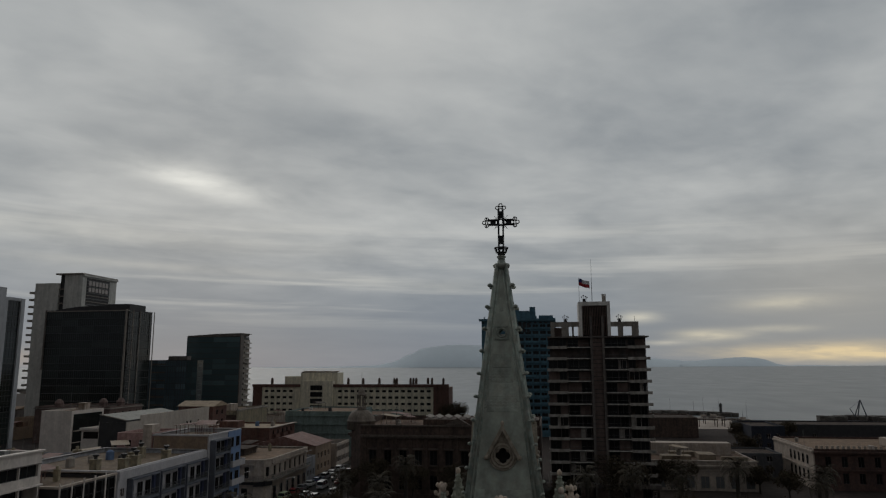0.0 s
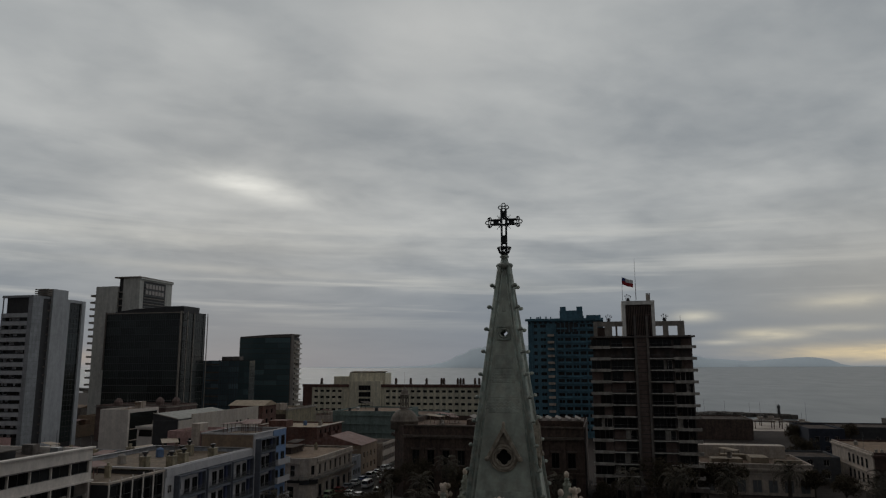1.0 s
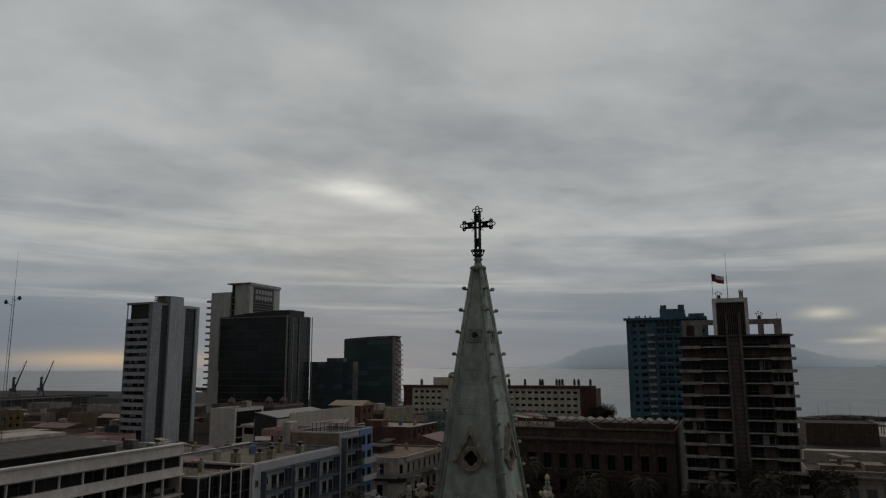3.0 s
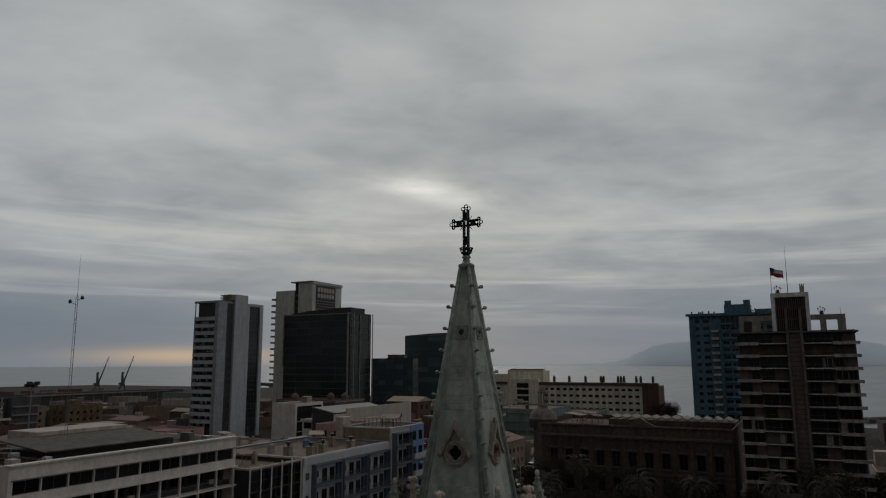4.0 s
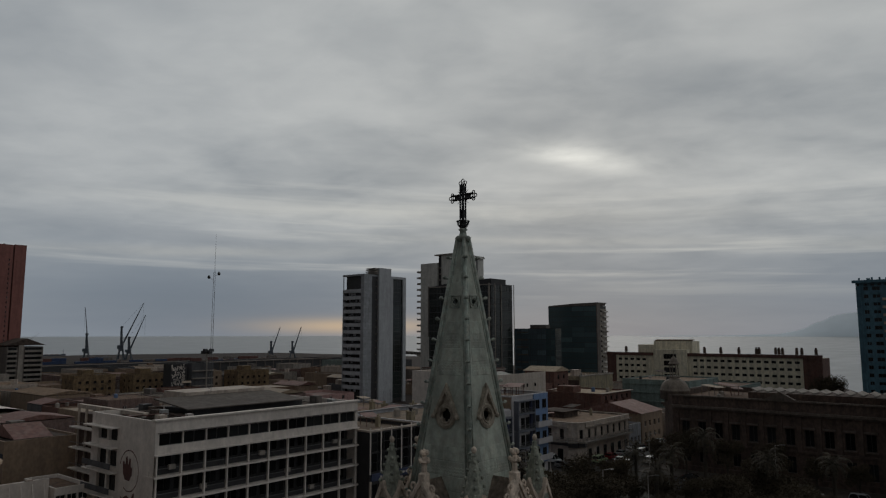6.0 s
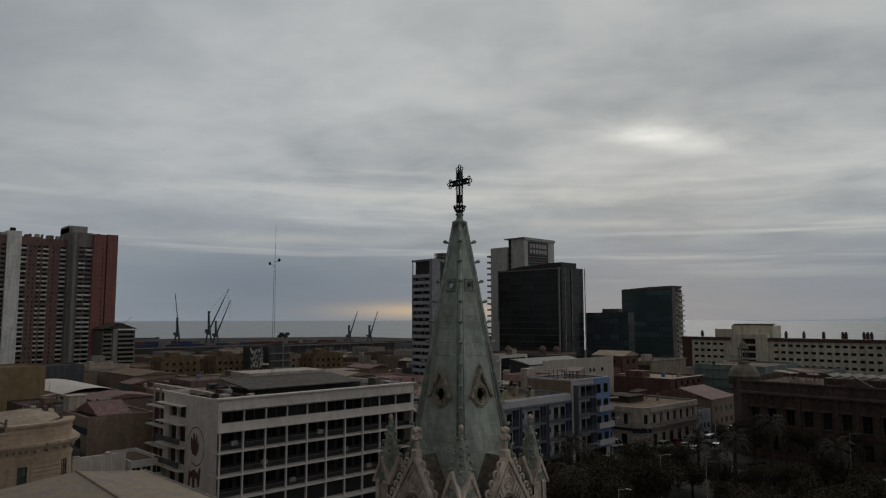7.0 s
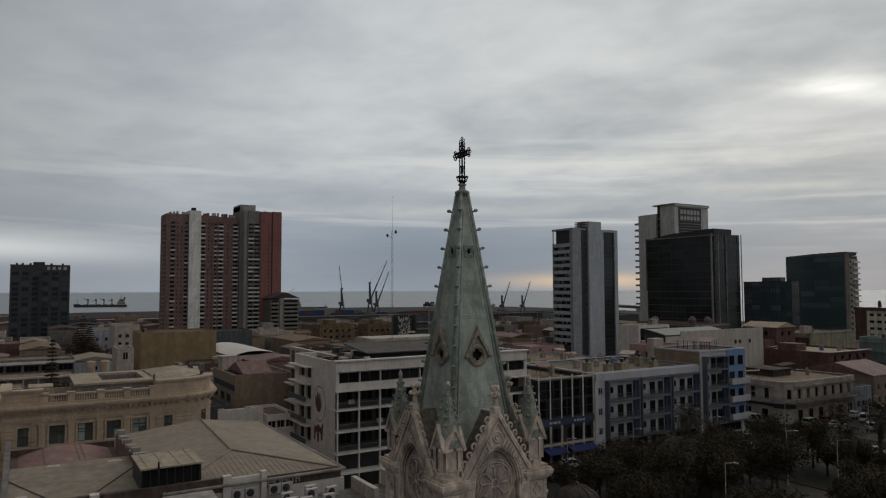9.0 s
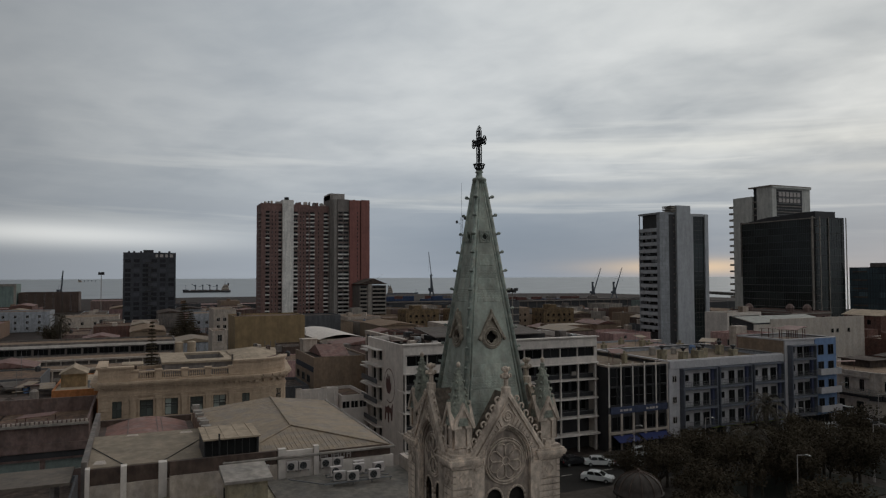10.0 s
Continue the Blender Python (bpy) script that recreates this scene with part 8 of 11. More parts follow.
def small_huts():
    t = thing("roof_hut", "small yellowish stair hut with a white cap", "hut", -18.5, 22.3, 14.0)
    bm = bmesh.new()
    box(bm, -20.5, 21.0, 14.0, -17.5, 23.6, 17.2)
    part("body", bm, M["hut"], t)
    bm = bmesh.new()
    prism(bm, [(-20.8, 17.2), (-17.2, 17.2), (-17.2, 17.4), (-20.8, 17.65)], 0, 3.2, m=Matrix(((1, 0, 0, 0), (0, 0, 1, 20.7), (0, 1, 0, 0), (0, 0, 0, 1))))
    bmesh.ops.recalc_face_normals(bm, faces=bm.faces)
    part("cap", bm, M["concrete_l"], t)
    bm = bmesh.new()
    box(bm, -17.49, 21.5, 14.9, -17.44, 22.0, 15.9)
    box(bm, -20.0, 20.94, 15.6, -19.6, 20.99, 16.3)
    part("vent", bm, M["black"], t)
    t = thing("low_roof", "low yellowish concrete roof with stained edges", "roof", -18, 22)
    bm = bmesh.new()
    prism(bm, rect(-25.8, 11.5, -14.5, 20.9), G, 14.4)
    part("body", bm, M["hut"], t)
    bm = bmesh.new()
    prism(bm, rect(-22.5, 23.7, -15.5, 26.4), G, 15.2)
    part("annex", bm, M["hut"], t)
    t = thing("flat_canopy", "broad brown flat canopy on posts", "canopy", -30, 5)
    bm = bmesh.new()
    box(bm, -29.7, -4, 16.3, -25.0, 10.9, 16.5)
    part("slab", bm, M["canopy"], t)
    bm = bmesh.new()
    for y in (-3, 1, 5, 9.6):
        box(bm, -26, y, G, -25.7, y + 0.3, 16.2)
        box(bm, -29.4, y, G, -29.1, y + 0.3, 16.3)
    part("post", bm, M["concrete"], t)


M["canopy"] = surface("brown_canopy_sheet", (0.12, 0.095, 0.075), 0.85, 0, 0.2, 0.3, 6.0, 0.2, 0, (0.10, 0.082, 0.067))
small_huts()

M["panel"] = surface("greenish_panel", (0.16, 0.19, 0.175), 0.7, 0, 0.15, 1.0, 6.0, 0.1)
# low neighbours to the south-west
block("workshop", "long low workshop with greenish panels", "workshop", rect(-57, -8, -44, 9.3), 9.0, "grey_d", "roof_d", {1: dict(cols=even(17.3, 4, 3.8, 0.5), rows=[(7.0, 8.4)], gm="panel", fm="concrete_l", nx=1)})

t = block("row_house", "dull pink row house with a scalloped eave", "house", rect(-76, -8, -59, 10.2), 14.9, "brown_p", "roof", {1: dict(cols=even(18.2, 4, 4.0, 0.4), rows=[(9.2, 10.5)], fm="concrete_l", gm="panel", nx=1)}, parapet=1.9)
for i in range(40):
    slab(t, "scallop", (-59, -8), (-59, 10.2), 0.1 + 0.455 * i, 0.36 + 0.455 * i, 14.6, 14.88, 0.02, 0.3, "white2")
slab(t, "eave", (-59, -8), (-59, 10.2), 0, 18.2, 14.35, 14.58, 0.02, 0.5, "concrete_l")
slab(t, "band", (-59, -8), (-59, 10.2), 0, 18.2, 11.5, 12.4, 0.02, 0.3, "brown_p")
slab(t, "dark_strip", (-59, -8), (-59, 10.2), 0, 18.2, 10.75, 11.4, 0.02, 0.06, "charcoal")
t = block("orange_house", "small orange house with dark windows and a pale roof", "house", rect(-99, 4.2, -81, 10.2), 15.1, "orange", "roof_w", {1: dict(cols=[(0.7, 2.4), (3.2, 5.4)], rows=[(12.6, 13.8)], fm="frame_d", nx=2)}, parapet=0.15)
bm = bmesh.new()
box(bm, -89.5, 5.0, 14.9, -85, 8.3, 16.9)
part("roof_room", bm, M["ochre"], t, "ochre rendered roof room")
bm = bmesh.new()
vs = [bm.verts.new(v) for v in ((-90.0, 4.7, 16.9), (-84.6, 4.7, 16.9), (-84.6, 8.6, 16.9), (-90.0, 8.6, 16.9), (-90.0, 6.6, 17.9), (-84.6, 6.6, 17.9))]
for q in ((0, 1, 5, 4), (1, 2, 5), (2, 3, 4, 5), (3, 0, 4), (3, 2, 1, 0)):
    bm.faces.new([vs[i] for i in q])
part("gable_roof", bm, M["roof_w"], t)
for x, y in ((-83.5, 8.8), (-82.6, 9.3)):
    bm = bmesh.new()
    tube(bm, (x, y, 14.9), (x, y, 16.0), 0.2, 0.2, 8)
    part("vent", bm, M["steel"], t)
t = block("back_house", "dark brown house under patched sheet roofs", "house", rect(-104, -6, -81.2, 4.0), 13.2, "brown", "roof_d", {1: dict(cols=[(2.0, 3.4), (6.0, 7.4)], rows=[(9.6, 11.0)], fm="frame_d")}, parapet=0.4)
RO = random.Random(21)
for i in range(14):
    bm = bmesh.new()
    m = Matrix.Translation((RO.uniform(-101, -83), RO.uniform(-4.5, 2.5), 13.3 + RO.uniform(0, 0.9))) @ Matrix.Rotation(RO.uniform(-0.5, 0.5), 4, "Z") @ Matrix.Rotation(RO.uniform(-0.18, 0.18), 4, "Y")
    w, d = RO.uniform(1.0, 2.6), RO.uniform(0.8, 1.6)
    box(bm, -w, -d, -0.04, w, d, 0.04, m=m)
    part("roof_sheet", bm, M[RO.choice(("lead", "tin", "brown", "roof_d", "tin_red"))], t)
block("dark_house", "dark walled house under a tin canopy", "house", rect(-82, -22, -66, -0.5), 13.0, "grey_d", "tin")

# ---- houses in the middle distance ----
def simple(name, label, cat, r, z1, wall, roof="roof", n0=0, n1=0, rows=None, **kw):
    p = rect(*r)
    fs = {}
    rows = rows or storeys(G + 1.2, max(int((z1 - G) / 3.2), 1), 3.1, 1.5)
    if n0:
        fs[0] = dict(cols=even(r[2] - r[0], n0, 1.3), rows=rows, fm=kw.get("fm", "frame"))
    if n1:
        fs[1] = dict(cols=even(r[3] - r[1], n1, 1.3), rows=rows, fm=kw.get("fm", "frame"))
    return block(name, label, cat, p, z1, wall, roof, fs, parapet=kw.get("parapet", 0.5))


TAKEN = [(-90, 50, -60, 141), (-84, 152, -60, 180), (-84, 9, -22, 40), (-104, -24, -22, 11), (-215, 208, -192, 242), (-250, 290, -182, 335), (-190, 310, -144, 345), (-143, 326, -45, 346), (-412, 78, -362, 156), (-472, 4, -445, 40), (-62, 140, 30, 400), (-49, 40, 60, 160), (-160, 180, -110, 240)]
TAKEN += [(-184, -18, -154, 26), (-332, 298, -299, 324), (-448, 260, -416, 393), (-310, 136, -256, 228), (-422, -62, -394, -26), (-404, -24, -370, 8), (-208, -26, -190, 28)]
TAKEN += [(-100, 52, -87, 87), (-140, 15, -131, 29), (-126, 42, -92, 62), (-232, 42, -205, 72), (-150, 108, -84, 141)]


def free(a):
    return all(a[2] < b[0] - 0.5 or a[0] > b[2] + 0.5 or a[3] < b[1] - 0.5 or a[1] > b[3] + 0.5 for b in TAKEN)


t = simple("brown_house", "plain brown house with a sign band and a red gable", "house", (-116, 45.8, -99.2, 56.4), 15.8, "brownbox", "roof_d", parapet=0.3)
slab(t, "sign_band", (-116, 45.8), (-99.2, 45.8), 1.5, 16.6, 13.0, 14.0, 0.01, 0.15, "navy", "dark purple-blue sign band")
for u in (3.0, 8.0, 12.5):
    put("window", window_mesh(2.6, 1.5, 2, 1, 0.1, "frame_d", "glass", True), t, along((-116, 45.8), (-99.2, 45.8), 10.6, u, 0.06))
bm = bmesh.new()
vs = [bm.verts.new(v) for v in ((-112, 47.6, 15.75), (-100.6, 47.6, 15.75), (-100.6, 53.2, 15.75), (-112, 53.2, 15.75), (-106, 47.6, 17.6), (-106, 53.2, 17.6))]
for q in ((0, 1, 4), (1, 2, 5, 4), (2, 3, 5), (3, 0, 4, 5)):
    bm.faces.new([vs[i] for i in q])
part("gable_roof", bm, M["tin_red"], t)
t = simple("grey_house", "small dark grey house with a flat roof", "house", (-112, 40.0, -99.5, 45.0), 10.6, "grey_d", "roof_d", 2, 0)
simple("white_house", "low white house with a row of small windows", "house", (-93, 46.6, -82.5, 51.2), 11.2, "white", "roof", 0, 3, [(9.0, 10.2)])
t = simple("garden_wall", "white walls braced with props", "wall", (-84.9, 39.4, -84.2, 46.5), 12.3, "white", "white2", parapet=0.1)
for i in range(5):
    bm = bmesh.new()
    tube(bm, (-84.2, 40.2 + 1.4 * i, 11.9), (-82.4, 39.9 + 1.4 * i, 9.0), 0.06, 0.06, 6)
    part("prop", bm, M["white"], t)
for u in (0.0, 1.9, 4.2, 6.0):
    slab(t, "rough_top", (-84.2, 39.4), (-84.2, 46.5), u, u + 0.9, 12.3, 12.5 + 0.3 * math.sin(3 * u), -0.6, -0.02, "white2")
TAKEN += [(-104, 37, -89, 56), (-119, 38, -107, 45)]
t = simple("warehouse", "ochre yellow sheet-clad warehouse", "warehouse", (-231, 45.2, -212, 68.8), 17.6, "yellow", "roof")
for i in range(9):
    slab(t, "sheet_joint", (-212, 45.2), (-212, 68.8), 2.36 * (i + 1), 2.36 * (i + 1) + 0.06, G, 17.5, 0.01, 0.03, "yellow")
t = simple("rendered_tower", "narrow pale rendered stair tower", "house", (-190, 34.8, -178, 39), 15.6, "white2", "roof_l", 0, 1, [(12.5, 14.5)])
simple("pale_house", "pale house with curved balconies", "house", (-292, 44, -272, 53), 17.5, "white2", "roof_l", 0, 3)
simple("light_blue_house", "light blue rendered house", "house", (-330, 38, -306, 54), 14.2, "slatewall", "roof_l", 0, 4)
simple("long_grey_shed", "long dark grey shed", "shed", (-292, 78, -275, 98.8), 13.8, "grey_d", "roof_d")
TAKEN += [(-192, 30, -176, 41), (-294, 40, -270, 56), (-332, 36, -304, 56), (-294, 76, -272, 106)]
t = thing("vaulted_hall", "white hall with a low curved sheet roof", "hall", -238, 84)
bm = bmesh.new()
prism(bm, rect(-262, 75, -216, 92), G, 8.4)
part("wall", bm, M["white2"], t)
bm = bmesh.new()
prev = None
for i in range(13):
    y = 74.6 + 17.8 * i / 12
    row = [bm.verts.new((x, y, 8.4 + 1.5 * math.sin(math.pi * i / 12))) for x in (-262.5, -215.5)]
    if prev:
        bm.faces.new((prev[0], prev[1], row[1], row[0]))
    prev = row
bmesh.ops.recalc_face_normals(bm, faces=bm.faces)
part("curved_roof", bm, M["white"], t, "pale curved sheet roof")
simple("low_store", "low store with a pale dusty roof", "store", (-214.5, 74, -192, 93), 7.4, "concrete_l", "roof_l", 0, 5)
TAKEN.append((-264, 72, -190, 95))
M["white_w"] = surface("warm_white_paint", (0.45, 0.39, 0.335), 0.8, 0, 0.12, 0.25, 9.0, 0.12, 0.15, (0.43, 0.38, 0.335), grime=0.4)
M["glassroof"] = surface("dusty_glass_roof", (0.15, 0.155, 0.135), 0.7, 0, 0.2, 0.4, 6.0, 0.1, 0, (0.20, 0.20, 0.18))
# behind the square's western side
t = simple("courtyard_block", "pale blue-grey block with rows of small windows", "apartment building", (-122, 104, -97, 140.5), 13.6, "slatewall", "roof_l", 0, 0)
for z in (4.5, 7.6, 10.7):
    for u in np.arange(2.5, 35, 4.2):
        put("window", window_mesh(1.9, 1.4, 2, 1, 0.07, "frame", "glass", True), t, along((-97, 104), (-97, 140.5), z, float(u), 0.06))
        put("window", window_mesh(1.9, 1.4, 2, 1, 0.07, "frame", "glass", True), t, along((-122, 104), (-97, 104), z, min(float(u), 23.5), 0.06)) if u < 24 else None
t = simple("rear_wing", "low rear wing with an ochre roof", "building", (-96.5, 100, -84.3, 126), 14.4, "white2", "roof_o")
t = simple("pink_house", "pink house with a pale stair tower", "house", (-81.6, 126.6, -74.3, 136), 19.2, "pink", "roof", 2, 1, [(16.6, 17.9)])
bm = bmesh.new()
box(bm, -76.3, 126.45, G, -74.5, 129.4, 20.7)
part("stair_tower", bm, M["white2"], t)
simple("grey_house", "plain grey house with a flat roof", "house", (-112, 141.2, -92, 152), 11.8, "concrete", "roof", 3, 2)
simple("brown_house", "brown rendered house with a dusty roof", "house", (-96, 128, -87, 140), 13.2, "brownbox", "roof_o", 1, 2)
TAKEN += [(-124, 99, -83, 154)]
t = simple("white_box_building", "white rendered box with a dark glass side", "building", (-143, 184.5, -133.5, 199), 19.2, "white", "roof_l")
slab(t, "dark_glazing", (-133.5, 184.5), (-133.5, 199), 0.8, 13.6, 8, 18.2, 0.01, 0.1, "glass_k")
for z in (10.2, 13.4):
    slab(t, "floor_line", (-133.5, 184.5), (-133.5, 199), 0.8, 13, z, z + 0.25, 0.1, 0.2, "white2")
t = simple("low_annex", "white annex with an open window band", "building", (-125.3, 177.7, -117, 186), 15.2, "white", "roof", 0, 0)
for f, L in ((((-125.3, 177.7), (-117, 177.7)), 8.3), (((-117, 177.7), (-117, 186)), 8.3)):
    slab(t, "window_band", *f, 0.6, L - 0.6, 12.4, 14.2, 0.01, 0.06, "glass")
    slab(t, "lip", *f, -0.3, L + 0.3, 14.6, 15.25, 0.01, 0.5, "white")
t = thing("market_hall", "cream hall with a low glazed roof and dark end", "hall", -108, 182)
bm = bmesh.new()
prism(bm, rect(-109, 161, -101.6, 203), G, 18.2)
part("wall", bm, M["white_w"], t)
for u in (29, 31, 35.5):
    put("window", window_mesh(0.9, 1.1, 1, 1, 0.08, "frame_d", "glass", True), t, along((-101.6, 161), (-101.6, 203), 15.2, u, 0.06))
slab(t, "parapet", (-101.6, 161), (-101.6, 203), 6.0, 42, 18.2, 19.5, -0.3, 0.01, "white_w")
for i in range(6):
    bm = bmesh.new()
    quad(bm, (-108.8, 161.2 + 4.6 * i, 19.95), (-101.9, 161.2 + 4.6 * i, 18.6), (-101.9, 165.7 + 4.6 * i, 18.6), (-108.8, 165.7 + 4.6 * i, 19.95))
    bmesh.ops.recalc_face_normals(bm, faces=bm.faces)
    part("roof_panel", bm, M["glassroof"], t, "pale greenish roof panel")
bm = bmesh.new()
prism(bm, [(-109, 18.2), (-101.9, 18.2), (-101.9, 18.5), (-108.8, 19.85), (-109, 19.85)], 0, 27.8, m=Matrix(((1, 0, 0, 0), (0, 0, 1, 161.05), (0, 1, 0, 0), (0, 0, 0, 1))))
bmesh.ops.recalc_face_normals(bm, faces=bm.faces)
part("attic", bm, M["charcoal"], t)
slab(t, "dark_end", (-109, 161), (-101.6, 161), 0.2, 7.2, 11, 18.2, 0.01, 0.08, "charcoal")
bm = bmesh.new()
tube(bm, (-108.9, 161.0, 20.0), (-101.6, 161.0, 18.6), 0.14, 0.14, 6)
part("verge", bm, M["concrete_l"], t)
bm = bmesh.new()
box(bm, -108.9, 188.9, 18.2, -102.0, 202.8, 18.5)
part("rear_roof", bm, M["roof"], t)
TAKEN.append((-118, 158, -99, 182))
t = simple("old_hall", "brown hall with pale cornice and squat roof lanterns", "hall", (-200, 254, -168, 276), 16.1, "brown_p", "roof_d", 6, 4, fm="frame_d")
slab(t, "cornice", (-200, 254), (-168, 254), -0.3, 32.3, 15.2, 15.6, 0.01, 0.5, "concrete_l")
slab(t, "cornice", (-168, 254), (-168, 276), -0.3, 22.3, 15.2, 15.6, 0.01, 0.5, "concrete_l")
for x, y in ((-192, 257), (-179, 266), (-174, 270)):
    bm = bmesh.new()
    lathe(bm, x, y, [(1.6, 15.5), (1.6, 16.9), (1.8, 17.0), (1.8, 17.2), (1.2, 18.2), (0.8, 18.6), (0.3, 18.8)], 8)
    part("roof_lantern", bm, M["brown_p"], t, "squat eight-sided roof lantern")
TAKEN.append((-202, 250, -166, 278))
for r, z1 in (((-104, 205, -83, 226), 13.2), ((-119, 212, -105, 228), 13.0)):
    t = simple("red_block", "red-brown apartment block with pale balconies", "apartment building", r, z1, "brick", "roof_w", 0, 5, [(z1 - 8.2, z1 - 6.7), (z1 - 5.2, z1 - 3.7), (z1 - 2.4, z1 - 0.9)], fm="frame_d")
    f = ((r[2], r[1]), (r[2], r[3]))
    slab(t, "roof_edge", *f, -0.2, r[3] - r[1] + 0.2, z1 - 0.05, z1 + 0.15, -0.5, 0.7, "white2")
    for k, z in enumerate((z1 - 8.6, z1 - 5.6, z1 - 2.8)):
        for u in (2.0, 8.4, 14.2):
            if u + 3.4 < r[3] - r[1]:
                balcony(t, *f, u, u + 3.6, z, 1.2, "brick", "solid", "white2" if (k + int(u)) % 2 else "brick", 0.8)
    bm = bmesh.new()
    box(bm, r[0] + 3, r[1] + 4, z1 - 0.5, r[0] + 9, r[1] + 9, z1 + 1.5)
    part("roof_room", bm, M["brick"], t)
t = simple("upper_block", "grey-beige block with a parapet and its shaded side coloured dark", "building", (-124.5, 240, -109.6, 267), 15.9, "hut", "roof_l", 0, 0)
# brown sheet colours the side that is turned from the light
slab(t, "dark_side", (-124.5, 240), (-109.6, 240), 0.2, 14.7, 6, 14.4, 0.01, 0.06, "brown")
slab(t, "coping", (-109.6, 240), (-109.6, 267), -0.2, 27.2, 15.7, 16.1, -0.3, 0.3, "concrete_l")
for u in np.arange(1.0, 26, 1.6):
    slab(t, "roof_stub", (-109.6, 240), (-109.6, 267), float(u), float(u) + 0.4, 16.1, 16.5, -0.6, -0.2, "concrete_l")
t = simple("red_house", "small red-brown house with a pale sheet roof", "house", (-122, 222, -109.8, 232), 18.4, "brick", "roof_d", 2, 2, fm="frame_d")
bm = bmesh.new()
vs = [bm.verts.new(v) for v in ((-122.5, 221.5, 18.4), (-109.2, 221.5, 18.4), (-109.2, 232.5, 18.4), (-122.5, 232.5, 18.4), (-122.5, 227, 20.0), (-109.2, 227, 20.0))]
for q in ((0, 1, 5, 4), (1, 2, 5), (2, 3, 4, 5), (3, 0, 4), (3, 2, 1, 0)):
    bm.faces.new([vs[i] for i in q])
part("sheet_roof", bm, M["roof_w"], t)
t = simple("green_hall", "pale green rendered hall with long ledges", "hall", (-87.4, 229, -64.5, 256), 16.6, "green", "roof_l", 0, 2)
for z in (9.4, 12.2, 15.0):
    slab(t, "ledge", (-87.4, 229), (-64.5, 229), -0.1, 23.0, z, z + 0.25, 0.01, 0.35, "green")
simple("green_hall", "pale green rendered hall with a flat roof", "hall", (-78, 262, -60, 290), 13.2, "green", "roof", 2, 2)
t = simple("brown_house", "brown gabled house at the street corner", "house", (-82, 190, -63.5, 204), 9.9, "brownbox", "roof_d", 3, 4)
bm = bmesh.new()
vs = [bm.verts.new(v) for v in ((-82.3, 189.6, 9.9), (-63.2, 189.6, 9.9), (-63.2, 204.4, 9.9), (-82.3, 204.4, 9.9), (-72.7, 189.6, 12.4), (-72.7, 204.4, 12.4))]
for q in ((0, 1, 4), (1, 2, 5, 4), (2, 3, 5), (3, 0, 4, 5)):
    bm.faces.new([vs[i] for i in q])
part("gable_roof", bm, M["tin_red"], t)
simple("blue_house", "grey-blue terraced houses down the street", "house", (-80, 180, -62.5, 187), 8.0, "slatewall", "roof", 0, 3)
simple("street_house", "plain houses down the street", "house", (-82, 208, -63, 221), 8.6, "white2", "roof_d", 0, 9)
TAKEN += [(-162, 180, -60, 300)]

# to the north-east, past the dark tower
t = simple("white_villa", "white two-storey villa with tall windows and a stepped parapet", "house", (24, 180, 48.3, 199.5), 9.0, "white2", "roof", 0, 0)
for u in (1.5, 4.7, 8.3, 11.7, 15.1, 18.5, 21.9):
    for z in (2.6,):
        w = put("window", window_mesh(2.0, 2.8, 2, 1, 0.10, "concrete_l", "shutter", True), t, along((24, 180), (48.3, 180), z, u + 0.6, 0.06))
for z0, z1, o in ((6.6, 6.8, 0.25), (7.3, 7.6, 0.4), (7.6, 7.9, 0.7), (8.7, 9.0, 0.3)):
    slab(t, "cornice", (24, 180), (48.3, 180), -0.2, 24.5, z0, z1, 0.01, o, "white2")
for a, b, c, d, z in ((27, 183, 34, 187, 9.6), (36, 184, 40, 190, 9.9), (41, 183, 47, 184, 9.5), (30, 190, 36, 193, 9.8)):
    bm = bmesh.new()
    box(bm, a, b, 8.4, c, d, z)
    part("roof_slab", bm, M["apron"], t)
bm = bmesh.new()
prism(bm, rect(25, 194.5, 46, 198.5), 8.4, 11.5)
part("attic", bm, M["white2"], t)
t = simple("brown_block", "reddish-brown block with a white balustraded side", "building", (62.5, 184, 105, 214), 11.6, "brickdark", "roof_l", 11, 0, [(3.6, 6.0), (7.4, 9.8)], fm="frame_d")
for z0, z1, o in ((6.5, 6.8, 0.3), (10.3, 10.6, 0.35), (10.6, 11.0, 0.6)):
    slab(t, "cornice", (62.5, 184), (105, 184), -0.2, 42.6, z0, z1, 0.01, o, "brickdark")
slab(t, "white_side", (62.5, 214), (62.5, 184), 0, 30, G, 11.58, 0.01, 0.3, "white2")
for z in (4.0, 7.6):
    for u in np.arange(14, 29, 3.0):
        put("window", window_mesh(1.2, 2.2, 1, 2, 0.1, "frame_d", "glass", True), t, along((62.5, 214), (62.5, 184), z, float(u), 0.36))
for z0, z1, o in ((6.6, 6.9, 0.55), (10.7, 11.1, 0.7)):
    slab(t, "cornice", (62.5, 214), (62.5, 184), 0, 30, z0, z1, 0.31, o, "white2")
for i in range(36):
    slab(t, "baluster", (62.5, 184), (105, 184), 0.3 + 1.2 * i, 0.9 + 1.2 * i, 11.6, 12.3, -0.3, 0.02, "white2")
bm = bmesh.new()
box(bm, 83, 188, 11.2, 92, 198, 13.2)
part("roof_house", bm, M["white2"], t)
simple("dark_shed", "long dark brown harbour shed", "shed", (36, 306, 60, 330), 9.9, "brown", "roof_d")
simple("dark_warehouse", "long dark warehouse by the quay", "warehouse", (76, 298, 260, 318), 8.2, "charcoal", "roof_d", 6, 0)
simple("low_dark_house", "low dark house among trees", "house", (46, 200, 60, 214), 8.5, "grey_d", "roof_d", 3, 0)
